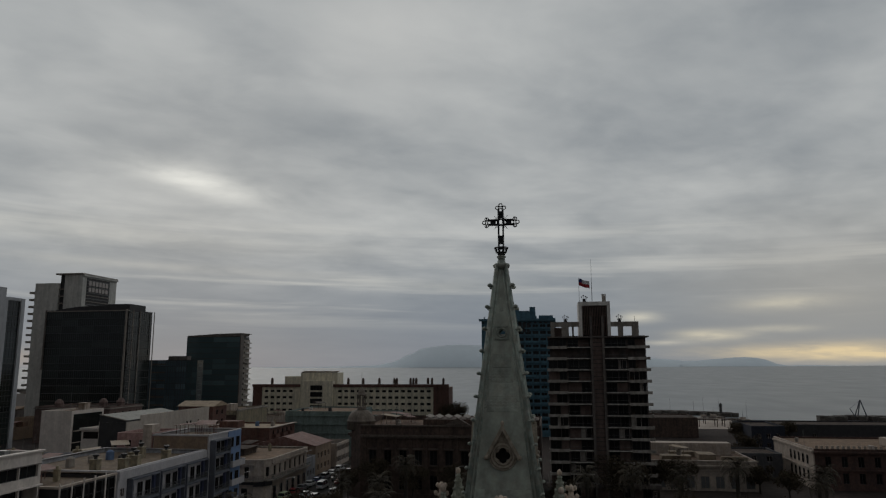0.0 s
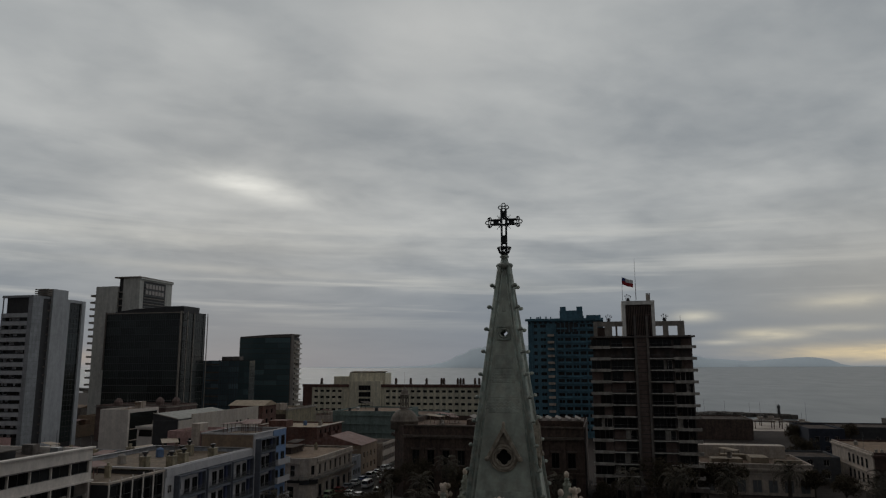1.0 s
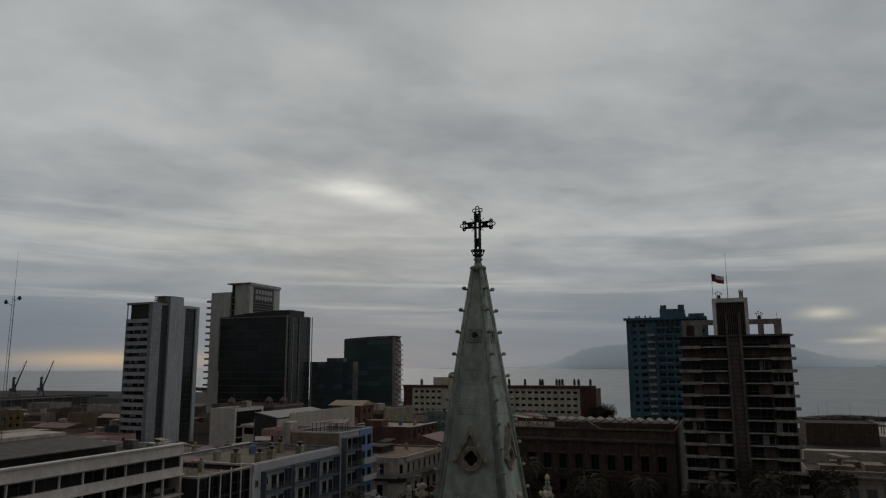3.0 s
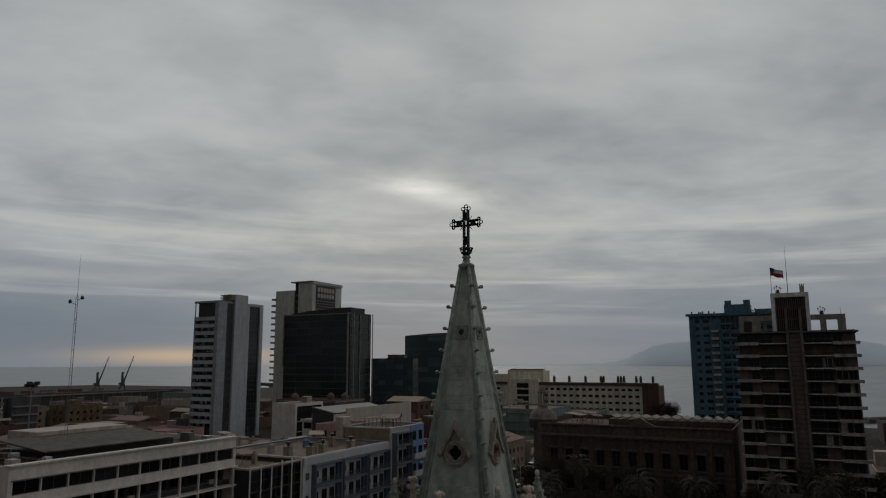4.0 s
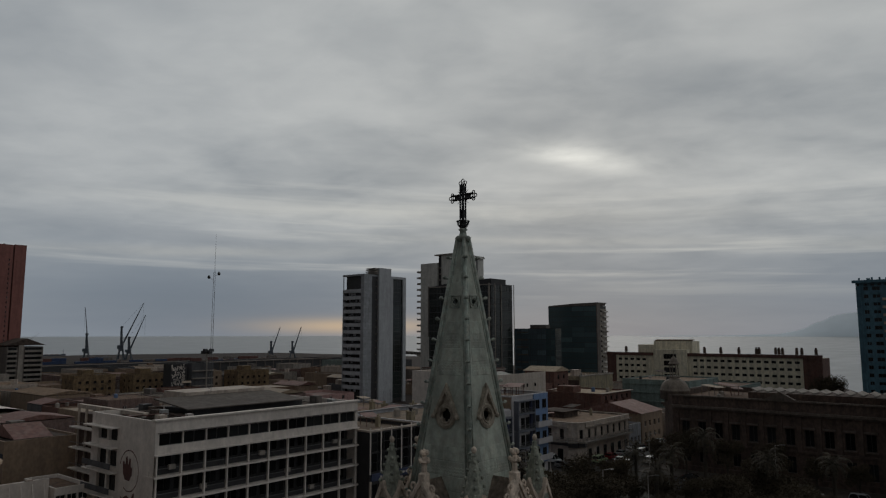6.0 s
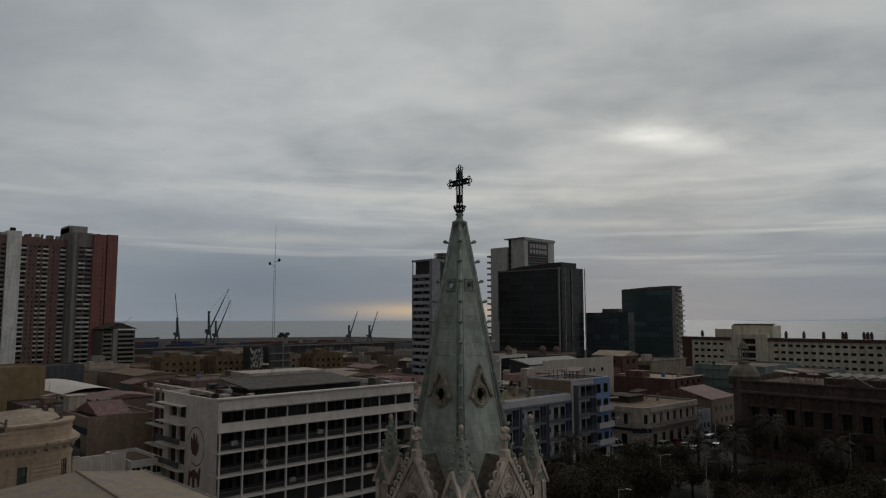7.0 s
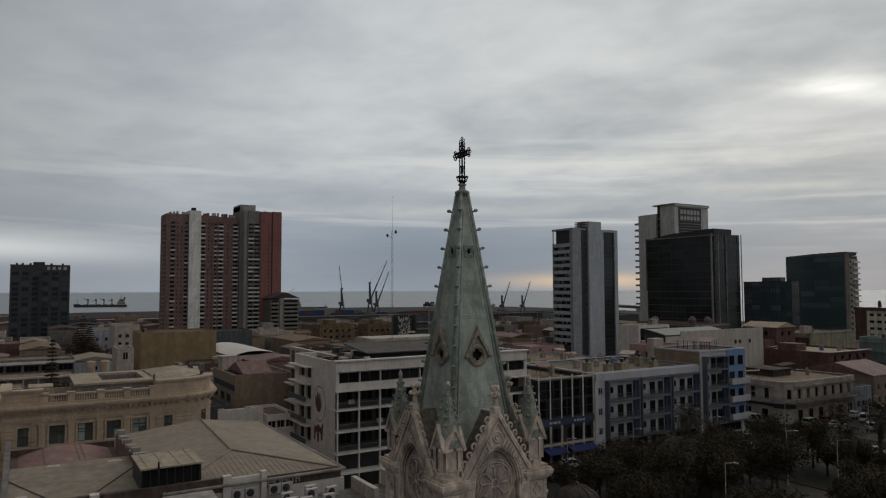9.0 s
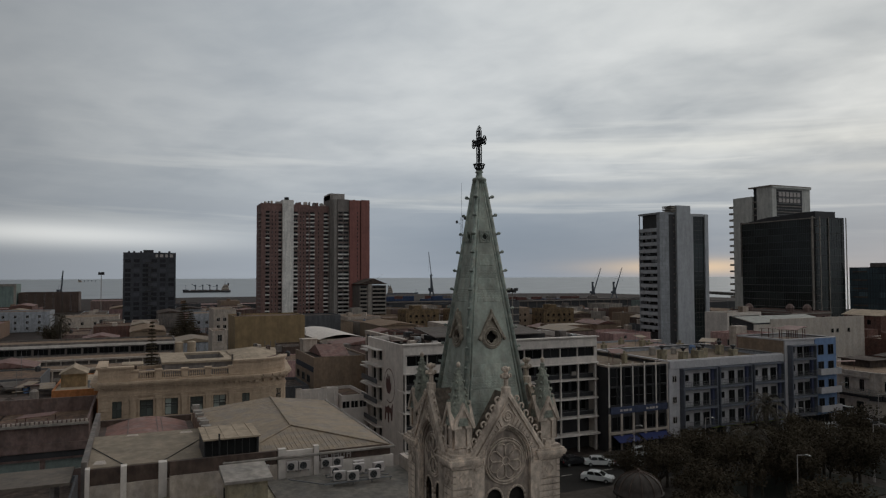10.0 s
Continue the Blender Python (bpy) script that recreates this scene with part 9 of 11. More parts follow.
simple("blue_shed", "dark blue shed by the quay", "shed", (69, 262, 80, 284), 10.4, "navy", "roof_d", 3, 0)

# the unnamed low houses of the quarter
RND = random.Random(5)
WALLS = ["white2", "concrete", "brown_p", "brick", "brownbox", "concrete_l", "brown_p", "brick_w", "brown", "slatewall", "brick", "grey_d", "brownbox", "pink"]
ROOFS = ["roof", "roof", "roof_l", "roof_d", "roof_d", "tin_red", "tin_y", "roof"]
DUSTY = {"pink": "concrete_l", "brick": "brownbox", "slatewall": "white2"}
WORDS = {"brick": "red brick", "brown": "dark brown", "white2": "off-white", "cream": "cream", "concrete": "grey", "concrete_l": "pale grey", "brown_p": "dull pink", "brick_w": "bare brick", "green": "pale green", "slatewall": "blue-grey", "ochre": "ochre", "grey_d": "dark grey", "brownbox": "brown", "pink": "pink"}
ROOFTOPS = []
y = -75.0
while y < 330:
    d = RND.uniform(11, 18)
    x = -95.0
    while x > -520:
        w = RND.uniform(10, 20) * (1.0 if x > -260 else 1.7)
        a = (x - w, y, x - 0.6, y + d - RND.choice((0.0, 0.0, 3.0)))
        street = any(abs(x - w / 2 - s) < 8 for s in (-172, -262, -350)) or any(abs(y + d / 2 - s) < 8 for s in (-30, 100, 168, 262))
        if free(a) and not street and RND.random() < 0.93 and not (x < -465 and y > 195):
            far = x < -250 or y > 190
            h = RND.choice((4.2, 5.0, 6.5, 7.2, 8.0)) + (RND.random() < 0.12) * 3.0
            k = RND.choice(WALLS)
            r = RND.choice(ROOFS)
            if far and y > 60:
                k = DUSTY.get(k, k)
                r = "roof_d" if r == "tin_red" and RND.random() < 0.6 else r
            n1 = 0 if far and RND.random() < 0.5 + 2 * (x < -250) else int((a[3] - a[1]) / (4.5 if x > -170 else 7.0))
            t = simple("house", f"low {WORDS[k]} house with a flat roof", "house", a, G + h, k, r, 0 if far or x < -180 else int(w / 5.5), n1, None, parapet=RND.choice((0.25, 0.5, 0.9)))
            t["group"] = "low houses of the quarter"
            ROOFTOPS.append((a, G + h - 0.5, 4 if x > -230 else 2)) if x > -330 and r not in ("tin_red", "tin_y") else None
            c = RND.random()
            cx, cy = RND.uniform(a[0] + 2, a[2] - 3), RND.uniform(a[1] + 2, max(a[3] - 3, a[1] + 2.1))
            if c < 0.35:
                bm = bmesh.new()
                box(bm, cx, cy, G + h - 0.9, cx + RND.uniform(2, 5), cy + RND.uniform(2, 3.5), G + h + RND.uniform(0.8, 2.2))
                part("roof_room", bm, M[RND.choice(("white2", "concrete", "brick_w"))], t)
            elif c < 0.55:
                if ROOFTOPS and ROOFTOPS[-1][0] == a:
                    ROOFTOPS.pop()
                bm = bmesh.new()
                zz = G + h + 0.25
                vs = [bm.verts.new(v) for v in ((a[0] - 0.2, a[1] - 0.2, zz), (a[2] + 0.2, a[1] - 0.2, zz), (a[2] + 0.2, a[3] + 0.2, zz), (a[0] - 0.2, a[3] + 0.2, zz), (a[0] - 0.2, (a[1] + a[3]) / 2, zz + 1.3), (a[2] + 0.2, (a[1] + a[3]) / 2, zz + 1.3))]
                for q in ((0, 1, 5, 4), (1, 2, 5), (2, 3, 4, 5), (3, 0, 4), (3, 2, 1, 0)):
                    bm.faces.new([vs[i] for i in q])
                part("pitched_roof", bm, M[RND.choice(("tin", "tin_red", "roof_d", "roof_l") if far else ("tin", "tin_red", "tin_red", "roof_l"))], t)
        x -= w
    y += d


# ---- clutter on the roofs ----
def clutter_mesh(kind):
    """Shared meshes of small roof things, about the roof under them."""
    key = ("clutter", kind)
    if key not in CACHE:
        bm = bmesh.new()
        if kind.startswith("tank"):
            lathe(bm, 0, 0, [(0.55, 0), (0.58, 0.5), (0.55, 1.1), (0.3, 1.32), (0.16, 1.36)], 12)
        elif kind == "pole":
            tube(bm, (0, 0, 0), (0, 0, 4.6), 0.04, 0.025, 5)
            for k in range(4):
                tube(bm, (-0.5 + 0.08 * k, 0, 3.4 + 0.28 * k), (0.5 - 0.08 * k, 0, 3.4 + 0.28 * k), 0.018, 0.018, 4)
        elif kind == "chimney":
            box(bm, -0.3, -0.3, 0, 0.3, 0.3, 1.3)
            box(bm, -0.36, -0.36, 1.3, 0.36, 0.36, 1.4)
            tube(bm, (0, 0, 1.4), (0, 0, 1.75), 0.16, 0.2, 8)
        elif kind.startswith("lean_to"):
            for x, y in ((-1.8, -1.2), (1.8, -1.2), (-1.8, 1.2), (1.8, 1.2)):
                box(bm, x - 0.05, y - 0.05, 0, x + 0.05, y + 0.05, 1.9)
            prism(bm, [(-2.1, 1.85), (2.1, 2.25), (2.1, 2.3), (-2.1, 1.9)], -1.5, 1.5, m=Matrix(((1, 0, 0, 0), (0, 0, 1, 0), (0, 1, 0, 0), (0, 0, 0, 1))))
            bmesh.ops.recalc_face_normals(bm, faces=bm.faces)
        elif kind == "hut":
            box(bm, -1.3, -1.1, 0, 1.3, 1.1, 2.2)
            box(bm, -1.45, -1.25, 2.2, 1.45, 1.25, 2.32)
        else:
            box(bm, -0.5, -0.35, 0, 0.5, 0.35, 0.7)
            box(bm, -0.42, -0.39, 0.1, 0.42, -0.35, 0.6)
        mat = {"tank": "concrete_l", "tank_dark": "charcoal", "tank_blue": "blue", "pole": "rail", "chimney": "hut", "lean_to": "tin", "lean_to_red": "tin_red", "lean_to_dark": "roof_d", "hut": "white2", "unit": "frame"}[kind]
        CACHE[key] = mesh_of(kind, bm, M[mat])
    return CACHE[key]


NAMES = {"tank": ("water_tank", "pale water tank on a flat roof", "water tank"), "tank_dark": ("water_tank", "black water tank on a flat roof", "water tank"), "tank_blue": ("water_tank", "blue water tank on a flat roof", "water tank"),
         "pole": ("roof_antenna", "thin television antenna on a roof", "antenna"), "chimney": ("roof_chimney", "short rendered chimney on a roof", "chimney"), "lean_to": ("roof_shelter", "tin shelter on posts on a roof", "shelter"), "lean_to_red": ("roof_shelter", "faded red tin shelter on posts", "shelter"), "lean_to_dark": ("roof_shelter", "dark tarred shelter on posts", "shelter"),
         "hut": ("stair_hut", "off-white stair hut on a flat roof", "hut"), "unit": ("roof_unit", "pale ventilation unit on a flat roof", "ventilation unit")}
RK = random.Random(29)


def clutter(kind, x, y, z, turn=0.0, s=1.0):
    name, label, cat = NAMES[kind]
    ob = tagged(new(name, clutter_mesh(kind)), label, cat, "clutter on the roofs")
    ob.matrix_basis = Matrix.Translation((x, y, z)) @ Matrix.Rotation(turn, 4, "Z") @ Matrix.Diagonal((s, s, s, 1))


KINDS = ["tank", "tank", "tank_dark", "tank_dark", "tank_blue", "pole", "pole", "chimney", "lean_to", "lean_to_red", "lean_to_red", "lean_to_dark", "hut", "unit"]


def strew(r, z, n):
    for _ in range(n):
        clutter(RK.choice(KINDS), RK.uniform(r[0] + 1.5, r[2] - 1.5), RK.uniform(r[1] + 1.5, r[3] - 1.5), z, RK.uniform(0, 3.1), RK.uniform(0.8, 1.25))


for r, z, n in ROOFTOPS:
    strew(r, z, n)
for r, z, n in (((-83, 100, -66, 125), 15.6, 6), ((-73, 127, -65, 139), 18.2, 4), ((-81, 155, -66, 162), 10.5, 2), ((-81, 171, -66, 177), 10.5, 2), ((-85, 87.5, -66, 98), 15.4, 4), ((-96, 101, -85, 125), 13.9, 5), ((-95, 129, -88, 139), 12.7, 3), ((-121, 105, -98, 140), 13.1, 8),
                ((-75, -7, -60, 9), 13.0, 3), ((-103, -5, -82, 3), 12.8, 4), ((-116, 46, -112.2, 56), 15.5, 2),  ((-94, 214, -84, 225), 12.7, 4), ((-123, 241, -111, 266), 15.4, 5), ((-86, 230, -66, 255), 16.1, 6),
                ((-142, 186, -135, 198), 18.7, 3), ((-230, 46, -213, 68), 17.1, 3), ((27, 181, 42, 183.5), 9.9, 2), ((62, 185, 104, 213), 11.1, 6), ((-45, 166, -32, 192), 16.8, 7), ((-57, -7, -45, 8), 8.5, 3)):
    strew(r, z, n)
for x, y, z in ((-92.0, 119.0, 13.9), (-87.9, 124.0, 13.9), (-103.4, 126.5, 13.1), (-107, 123.1, 13.1), (-112, 118, 13.1), (-99, 112, 13.1)):
    clutter("chimney", x, y, z, 0.0, 1.7)

# ---- streets and the square ----
def pavement(name, label, r, z=G, h=0.14, mat="paving"):
    bm = bmesh.new()
    box(bm, r[0], r[1], z - 0.4, r[2], r[3], z + h)
    return alone(name, bm, M[mat], label, "pavement", kind="structure")


def road(r, z=G + 0.004):
    bm = bmesh.new()
    box(bm, r[0], r[1], z - 0.4, r[2], r[3], z)
    return alone("road", bm, M["asphalt"], "worn dark asphalt street", "road", kind="structure")


road((-61.2, -60, -48.2, 141.2))
road((-61.2, 141.2, -47.8, 400))
road((-180, 141.2, -61.2, 151.2))
road((-47.8, 136, 110, 152), G + 0.008)
pavement("pavement", "concrete pavement before the shop fronts", (-63.5, 51.5, -61.2, 141.0))
pavement("pavement", "pavement before the palace", (-47.8, 152.0, 110, 160.7))
pavement("pavement", "pavement before the corner house", (-62.2, 151.4, -61.2, 300))
pavement("square_paving", "paved square with planted beds", (-48.2, 52, 60, 136))
for i, (a, b, c, d) in enumerate(((-46, 112, -28, 132), (-24, 112, -2, 132), (-46, 88, -30, 108), (-24, 88, -2, 108), (-27, 64, -8, 84), (2, 100, 40, 132))):
    bm = bmesh.new()
    box(bm, a, b, G, c, d, G + 0.28)
    bmesh.ops.bevel(bm, geom=bm.edges[:], offset=0.06, segments=1, affect="EDGES")
    alone("lawn", bm, M["grass"], "dark planted lawn bed of the square", "lawn", kind="structure")
for i in range(24):
    bm = bmesh.new()
    box(bm, -55.4, 54 + 3.6 * i, G, -55.28, 55.8 + 3.6 * i, G + 0.009)
    alone("lane_mark", bm, M["white"], "faded white lane mark on the street", "road marking", "lane marks", kind="structure")


def car_meshes(kind, paint):
    """Body, glass, bumper and lamps of one kind of car, about the ground under its middle; it points to +x."""
    key = ("car", kind, paint)
    if key in CACHE:
        return CACHE[key]
    L, H, hood, boot = {"saloon": (4.4, 1.45, 1.15, 0.85), "hatch": (3.9, 1.5, 1.0, 0.25), "van": (4.9, 1.95, 0.7, 0.1), "suv": (4.5, 1.7, 1.1, 0.2)}[kind]
    W = 0.86
    bm = bmesh.new()
    side = [(-L / 2, 0.35), (L / 2, 0.35), (L / 2 + 0.05, 0.62), (L / 2 - 0.15, 0.86), (L / 2 - hood, 0.98), (-L / 2 + boot, 1.0), (-L / 2 - 0.02, 0.9)]
    lo = [bm.verts.new((x, -W, z)) for x, z in side]
    hi = [bm.verts.new((x, W, z)) for x, z in side]
    bm.faces.new(lo)
    bm.faces.new(hi[::-1])
    n = len(side)
    for i in range(n):
        bm.faces.new((lo[(i + 1) % n], lo[i], hi[i], hi[(i + 1) % n]))
    # roof on its pillars
    a = [(L / 2 - hood, 0.98), (L / 2 - hood - 0.65, H - 0.03), (L / 2 - hood - 1.0, H), (-L / 2 + boot + 0.5, H), (-L / 2 + boot + 0.1, H - 0.08), (-L / 2 + boot - 0.05, 1.0)]
    k = 0.82
    for i in range(1, 4):
        quad(bm, (a[i][0], -W * k, a[i][1]), (a[i][0], W * k, a[i][1]), (a[i + 1][0], W * k, a[i + 1][1]), (a[i + 1][0], -W * k, a[i + 1][1]))
    for s in (-1, 1):
        for p, q in ((a[0], a[1]), (a[5], a[4]), ((a[0][0] * 0.5 + a[5][0] * 0.5, 0.98), (a[2][0] * 0.5 + a[3][0] * 0.5, H))):
            tube(bm, (p[0], s * W * 0.97, p[1]), (q[0], s * W * k, q[1]), 0.045, 0.045, 5)
    bmesh.ops.recalc_face_normals(bm, faces=bm.faces)
    body = mesh_of("body", bm, M[paint])
    bm = bmesh.new()
    for s in (-1, 1):
        vs = [bm.verts.new((x, s * (W * 0.95 if z < 1.05 else W * k * 0.985), z)) for x, z in a]
        bm.faces.new(vs if s > 0 else vs[::-1])
    for i in (0, 4):
        p, q = a[i], a[i + 1]
        wp, wq = (W * 0.93 if p[1] < 1.05 else W * k * 0.97), (W * 0.93 if q[1] < 1.05 else W * k * 0.97)
        quad(bm, (p[0], -wp, p[1]), (p[0], wp, p[1]), (q[0], wq, q[1]), (q[0], -wq, q[1]))
    bmesh.ops.recalc_face_normals(bm, faces=bm.faces)
    glass = mesh_of("glazing", bm, M["glass"])
    bm = bmesh.new()
    for s in (-0.62, 0.62):
        box(bm, L / 2 - 0.02, s - 0.17, 0.66, L / 2 + 0.04, s + 0.17, 0.78)
    lamps = mesh_of("headlight", bm, M["frame"])
    bm = bmesh.new()
    for s in (-0.68, 0.68):
        box(bm, -L / 2 - 0.05, s - 0.13, 0.72, -L / 2 - 0.0, s + 0.13, 0.9)
    tails = mesh_of("tail_light", bm, M["flag_r"])
    CACHE[key] = (L, body, glass, lamps, tails)
    return CACHE[key]


def wheel_mesh():
    if "wheel" not in CACHE:
        bm = bmesh.new()
        tube(bm, (0, -0.1, 0), (0, 0.1, 0), 0.32, 0.32, 14)
        a = mesh_of("tyre", bm, M["rubber"])
        bm = bmesh.new()
        tube(bm, (0, -0.115, 0), (0, 0.115, 0), 0.19, 0.19, 10)
        CACHE["wheel"] = (a, mesh_of("rim", bm, M["steel"]))
    return CACHE["wheel"]


M["car_white"] = surface("white_car_paint", (0.62, 0.62, 0.61), 0.25, 0, 0.05, 1.0, 8.0, 0)
M["car_silver"] = surface("silver_car_paint", (0.34, 0.345, 0.35), 0.3, 0.5, 0.05, 1.0, 8.0, 0)
M["car_black"] = surface("black_car_paint", (0.02, 0.02, 0.022), 0.2, 0, 0.05, 1.0, 8.0, 0)
M["car_red"] = surface("dark_red_car_paint", (0.17, 0.02, 0.02), 0.25, 0, 0.05, 1.0, 8.0, 0)
M["car_blue"] = surface("blue_car_paint", (0.04, 0.07, 0.16), 0.25, 0, 0.05, 1.0, 8.0, 0)
M["car_green"] = surface("pale_green_car_paint", (0.33, 0.40, 0.24), 0.3, 0, 0.05, 1.0, 8.0, 0)


def car(x, y, turn, kind="saloon", paint="car_white", word="white"):
    t = thing("car", f"parked {word} {'hatchback' if kind == 'hatch' else kind} on the asphalt street", "car", x, y, G + 0.014, "cars round the square")
    L, body, glass, lamps, tails = car_meshes(kind, paint)
    t.rotation_euler = (0, 0, radians(turn))
    for n, me in (("body", body), ("glazing", glass), ("headlight", lamps), ("tail_light", tails)):
        new(n, me).parent = t
    tyre, rim = wheel_mesh()
    for sx in (-1, 1):
        for sy in (-0.8, 0.8):
            w = new("wheel", tyre)
            w.parent, w.location = t, (sx * (L / 2 - 0.8), sy, 0.32)
            new("rim", rim).parent = w
    return t


CARS = [(-57.6, 80.3, 62, "saloon", "car_white", "white"), (-51.0, 75.2, 40, "saloon", "car_white", "white"), (-59.4, 90.4, 75, "hatch", "car_white", "white"), (-55.2, 84.2, 88, "saloon", "car_silver", "silver"),
        (-59.6, 77.0, 90, "saloon", "car_black", "black"), (-59.8, 96.4, 90, "hatch", "car_black", "black"), (-59.7, 68.0, 90, "suv", "car_red", "dark red"),
        (-57.0, 113.0, 70, "saloon", "car_white", "white"), (-59.6, 128.6, 80, "saloon", "car_white", "white"), (-68.0, 149.6, 4, "van", "car_white", "white"), (-59.7, 134.0, 85, "saloon", "car_white", "white"),
        (-59.4, 157.2, 88, "suv", "car_green", "pale green"), (-59.3, 163.0, 90, "hatch", "car_red", "dark red"), (-59.4, 168.6, 90, "saloon", "car_silver", "silver"), (-55.5, 160.0, 92, "saloon", "car_white", "white"),
        (-52.6, 158.0, 90, "saloon", "car_silver", "silver"), (-49.8, 163.8, 90, "suv", "car_white", "white"), (-49.8, 169.6, 90, "saloon", "car_black", "black"), (-49.9, 175.2, 90, "hatch", "car_silver", "silver"), (-49.7, 181.0, 90, "saloon", "car_white", "white"),
        (-59.4, 174.4, 90, "hatch", "car_white", "white"), (-59.5, 180.0, 90, "saloon", "car_blue", "blue"), (-59.3, 186.2, 90, "suv", "car_silver", "silver"), (-55.4, 172.0, 91, "van", "car_white", "white"), (-52.9, 178.2, 90, "saloon", "car_red", "dark red"),
        (-55.6, 184.5, 90, "saloon", "car_silver", "silver"), (-52.7, 190.5, 90, "suv", "car_black", "black"), (-49.9, 187.3, 90, "saloon", "car_white", "white"), (-59.4, 192.4, 90, "saloon", "car_white", "white"), (-55.4, 196.0, 90, "hatch", "car_black", "black"),
        (-49.8, 194.0, 90, "saloon", "car_silver", "silver"), (-59.4, 199.5, 90, "suv", "car_white", "white"), (-52.6, 203.0, 90, "saloon", "car_silver", "silver"), (-56.0, 208.0, 90, "saloon", "car_white", "white"),
        (-38.2, 141.5, 4, "saloon", "car_white", "white"), (-31.5, 139.0, 2, "saloon", "car_blue", "blue"), (-35.0, 149.6, 0, "saloon", "car_black", "black"), (-21.5, 147.4, 0, "saloon", "car_white", "white"), (-13.5, 149.4, 2, "saloon", "car_white", "white"),
        (-5.0, 149.6, 0, "suv", "car_silver", "silver"), (-46.4, 139.2, 60, "saloon", "car_silver", "silver"), (-62.8 + 0.4, 146.0, 0, "hatch", "car_silver", "silver"), (-51.2, 131.5, 30, "saloon", "car_white", "white"), (4.0, 149.5, 0, "saloon", "car_black", "black"),
        (-51.4, 121.0, 12, "saloon", "car_white", "white"), (-52.6, 125.2, 8, "suv", "car_white", "white"), (-57.2, 98.6, 72, "hatch", "car_white", "white"), (-59.6, 104.0, 90, "saloon", "car_silver", "silver"), (-53.2, 88.6, 84, "hatch", "car_black", "black")]
for c in CARS:
    car(*c)


# ---- trees and palms ----
def tree_meshes(seed, height, spread, leaves=3600):
    """A tapered trunk with limbs, and a crown of leaf sprays in uneven clumps."""
    r = random.Random(seed)
    bm = bmesh.new()
    trunk = height * 0.38
    tube(bm, (0, 0, 0), (0.1, 0.05, trunk), 0.26, 0.17, 8)
    clumps = []
    for i in range(8):
        a = 2 * math.pi * i / 8 + r.uniform(-0.4, 0.4)
        d, z = spread * r.uniform(0.35, 0.85), height * r.uniform(0.52, 0.95)
        mid = Vector((d * 0.45 * math.cos(a), d * 0.45 * math.sin(a), (trunk + z) / 2))
        end = Vector((d * math.cos(a), d * math.sin(a), z))
        tube(bm, (0.1, 0.05, trunk * r.uniform(0.8, 1.0)), mid, 0.11, 0.07, 6)
        tube(bm, mid, end, 0.07, 0.025, 5)
        clumps.append((end, spread * r.uniform(0.3, 0.5)))
    for i in range(6):
        clumps.append((Vector((r.uniform(-0.4, 0.4) * spread, r.uniform(-0.4, 0.4) * spread, height * r.uniform(0.65, 0.98))), spread * r.uniform(0.28, 0.45)))
    a = mesh_of("trunk", bm, M["bark"])
    verts, faces = [], []
    for i in range(leaves):
        c, rad = r.choice(clumps)
        d = Vector((r.gauss(0, 1), r.gauss(0, 1), r.gauss(0, 0.75))).normalized() * rad * r.uniform(0.55, 1.1)
        p = c + d
        u = Vector((r.gauss(0, 1), r.gauss(0, 1), r.gauss(0, 0.6))).normalized()
        v = u.cross(Vector((r.gauss(0, 1), r.gauss(0, 1), r.gauss(0, 1)))).normalized()
        s = r.uniform(0.12, 0.26)
        n = len(verts)
        verts += [p - u * s, p + v * s * 0.5, p + u * s, p - v * s * 0.5]
        faces.append((n, n + 1, n + 2, n + 3))
    me = bpy.data.meshes.new("crown")
    me.from_pydata(verts, [], faces)
    me.materials.append(M["leaf"])
    return a, me


TREES = [tree_meshes(11, 7.0, 3.6), tree_meshes(23, 8.5, 4.2, 4400), tree_meshes(37, 6.0, 3.0, 3000), tree_meshes(41, 9.5, 3.8, 4400)]


def tree(x, y, k, scale=1.0, turn=0.0, z=G + 0.28, label="dark leafy tree of the square", group="trees of the square"):
    t = thing("tree", label, "tree", x, y, z, group)
    t.scale, t.rotation_euler = (scale, scale, scale), (0, 0, turn)
    trunk, crown = TREES[k % 4]
    new("trunk", trunk).parent = t
    new("crown", crown).parent = t
    return t


RT = random.Random(8)
for bx0, by0, bx1, by1, n in ((-44, 112, -28, 128, 10), (-24, 112, -2, 132, 17), (-45, 89, -30, 108, 15), (-24, 88, -2, 108, 17), (-27, 64, -8, 84, 9), (2, 100, 40, 132, 11)):
    for i in range(n):
        tree(RT.uniform(bx0 + 1, bx1 - 1), RT.uniform(by0 + 1, by1 - 1), i, RT.uniform(0.65, 0.95), RT.uniform(0, 6))
for i in range(9):
    tree(-47.4 + RT.uniform(-0.6, 0.6), 86.5 + 3.5 * i, i, RT.uniform(0.6, 0.8), RT.uniform(0, 6), G + 0.14)
for x, y, k in ((-40.5, 77.5, 0.85), (-44.5, 82.0, 0.9), (-36.5, 78.5, 0.8), (-31.0, 76.0, 0.9), (-28.5, 70.5, 0.8), (-40.0, 84.5, 1.0), (-34.0, 83.0, 0.95), (-45.0, 76.0, 0.7)):
    tree(x, y, int(y), k, x, G + 0.14)
for x in (-44, -37, -29, -21, -14, -6, 2):
    tree(x + RT.uniform(-1, 1), 155 + RT.uniform(-1, 1), int(x) % 4, RT.uniform(0.8, 1.0), RT.uniform(0, 6), G + 0.14, "dark street tree before the palace", "street trees before the palace")
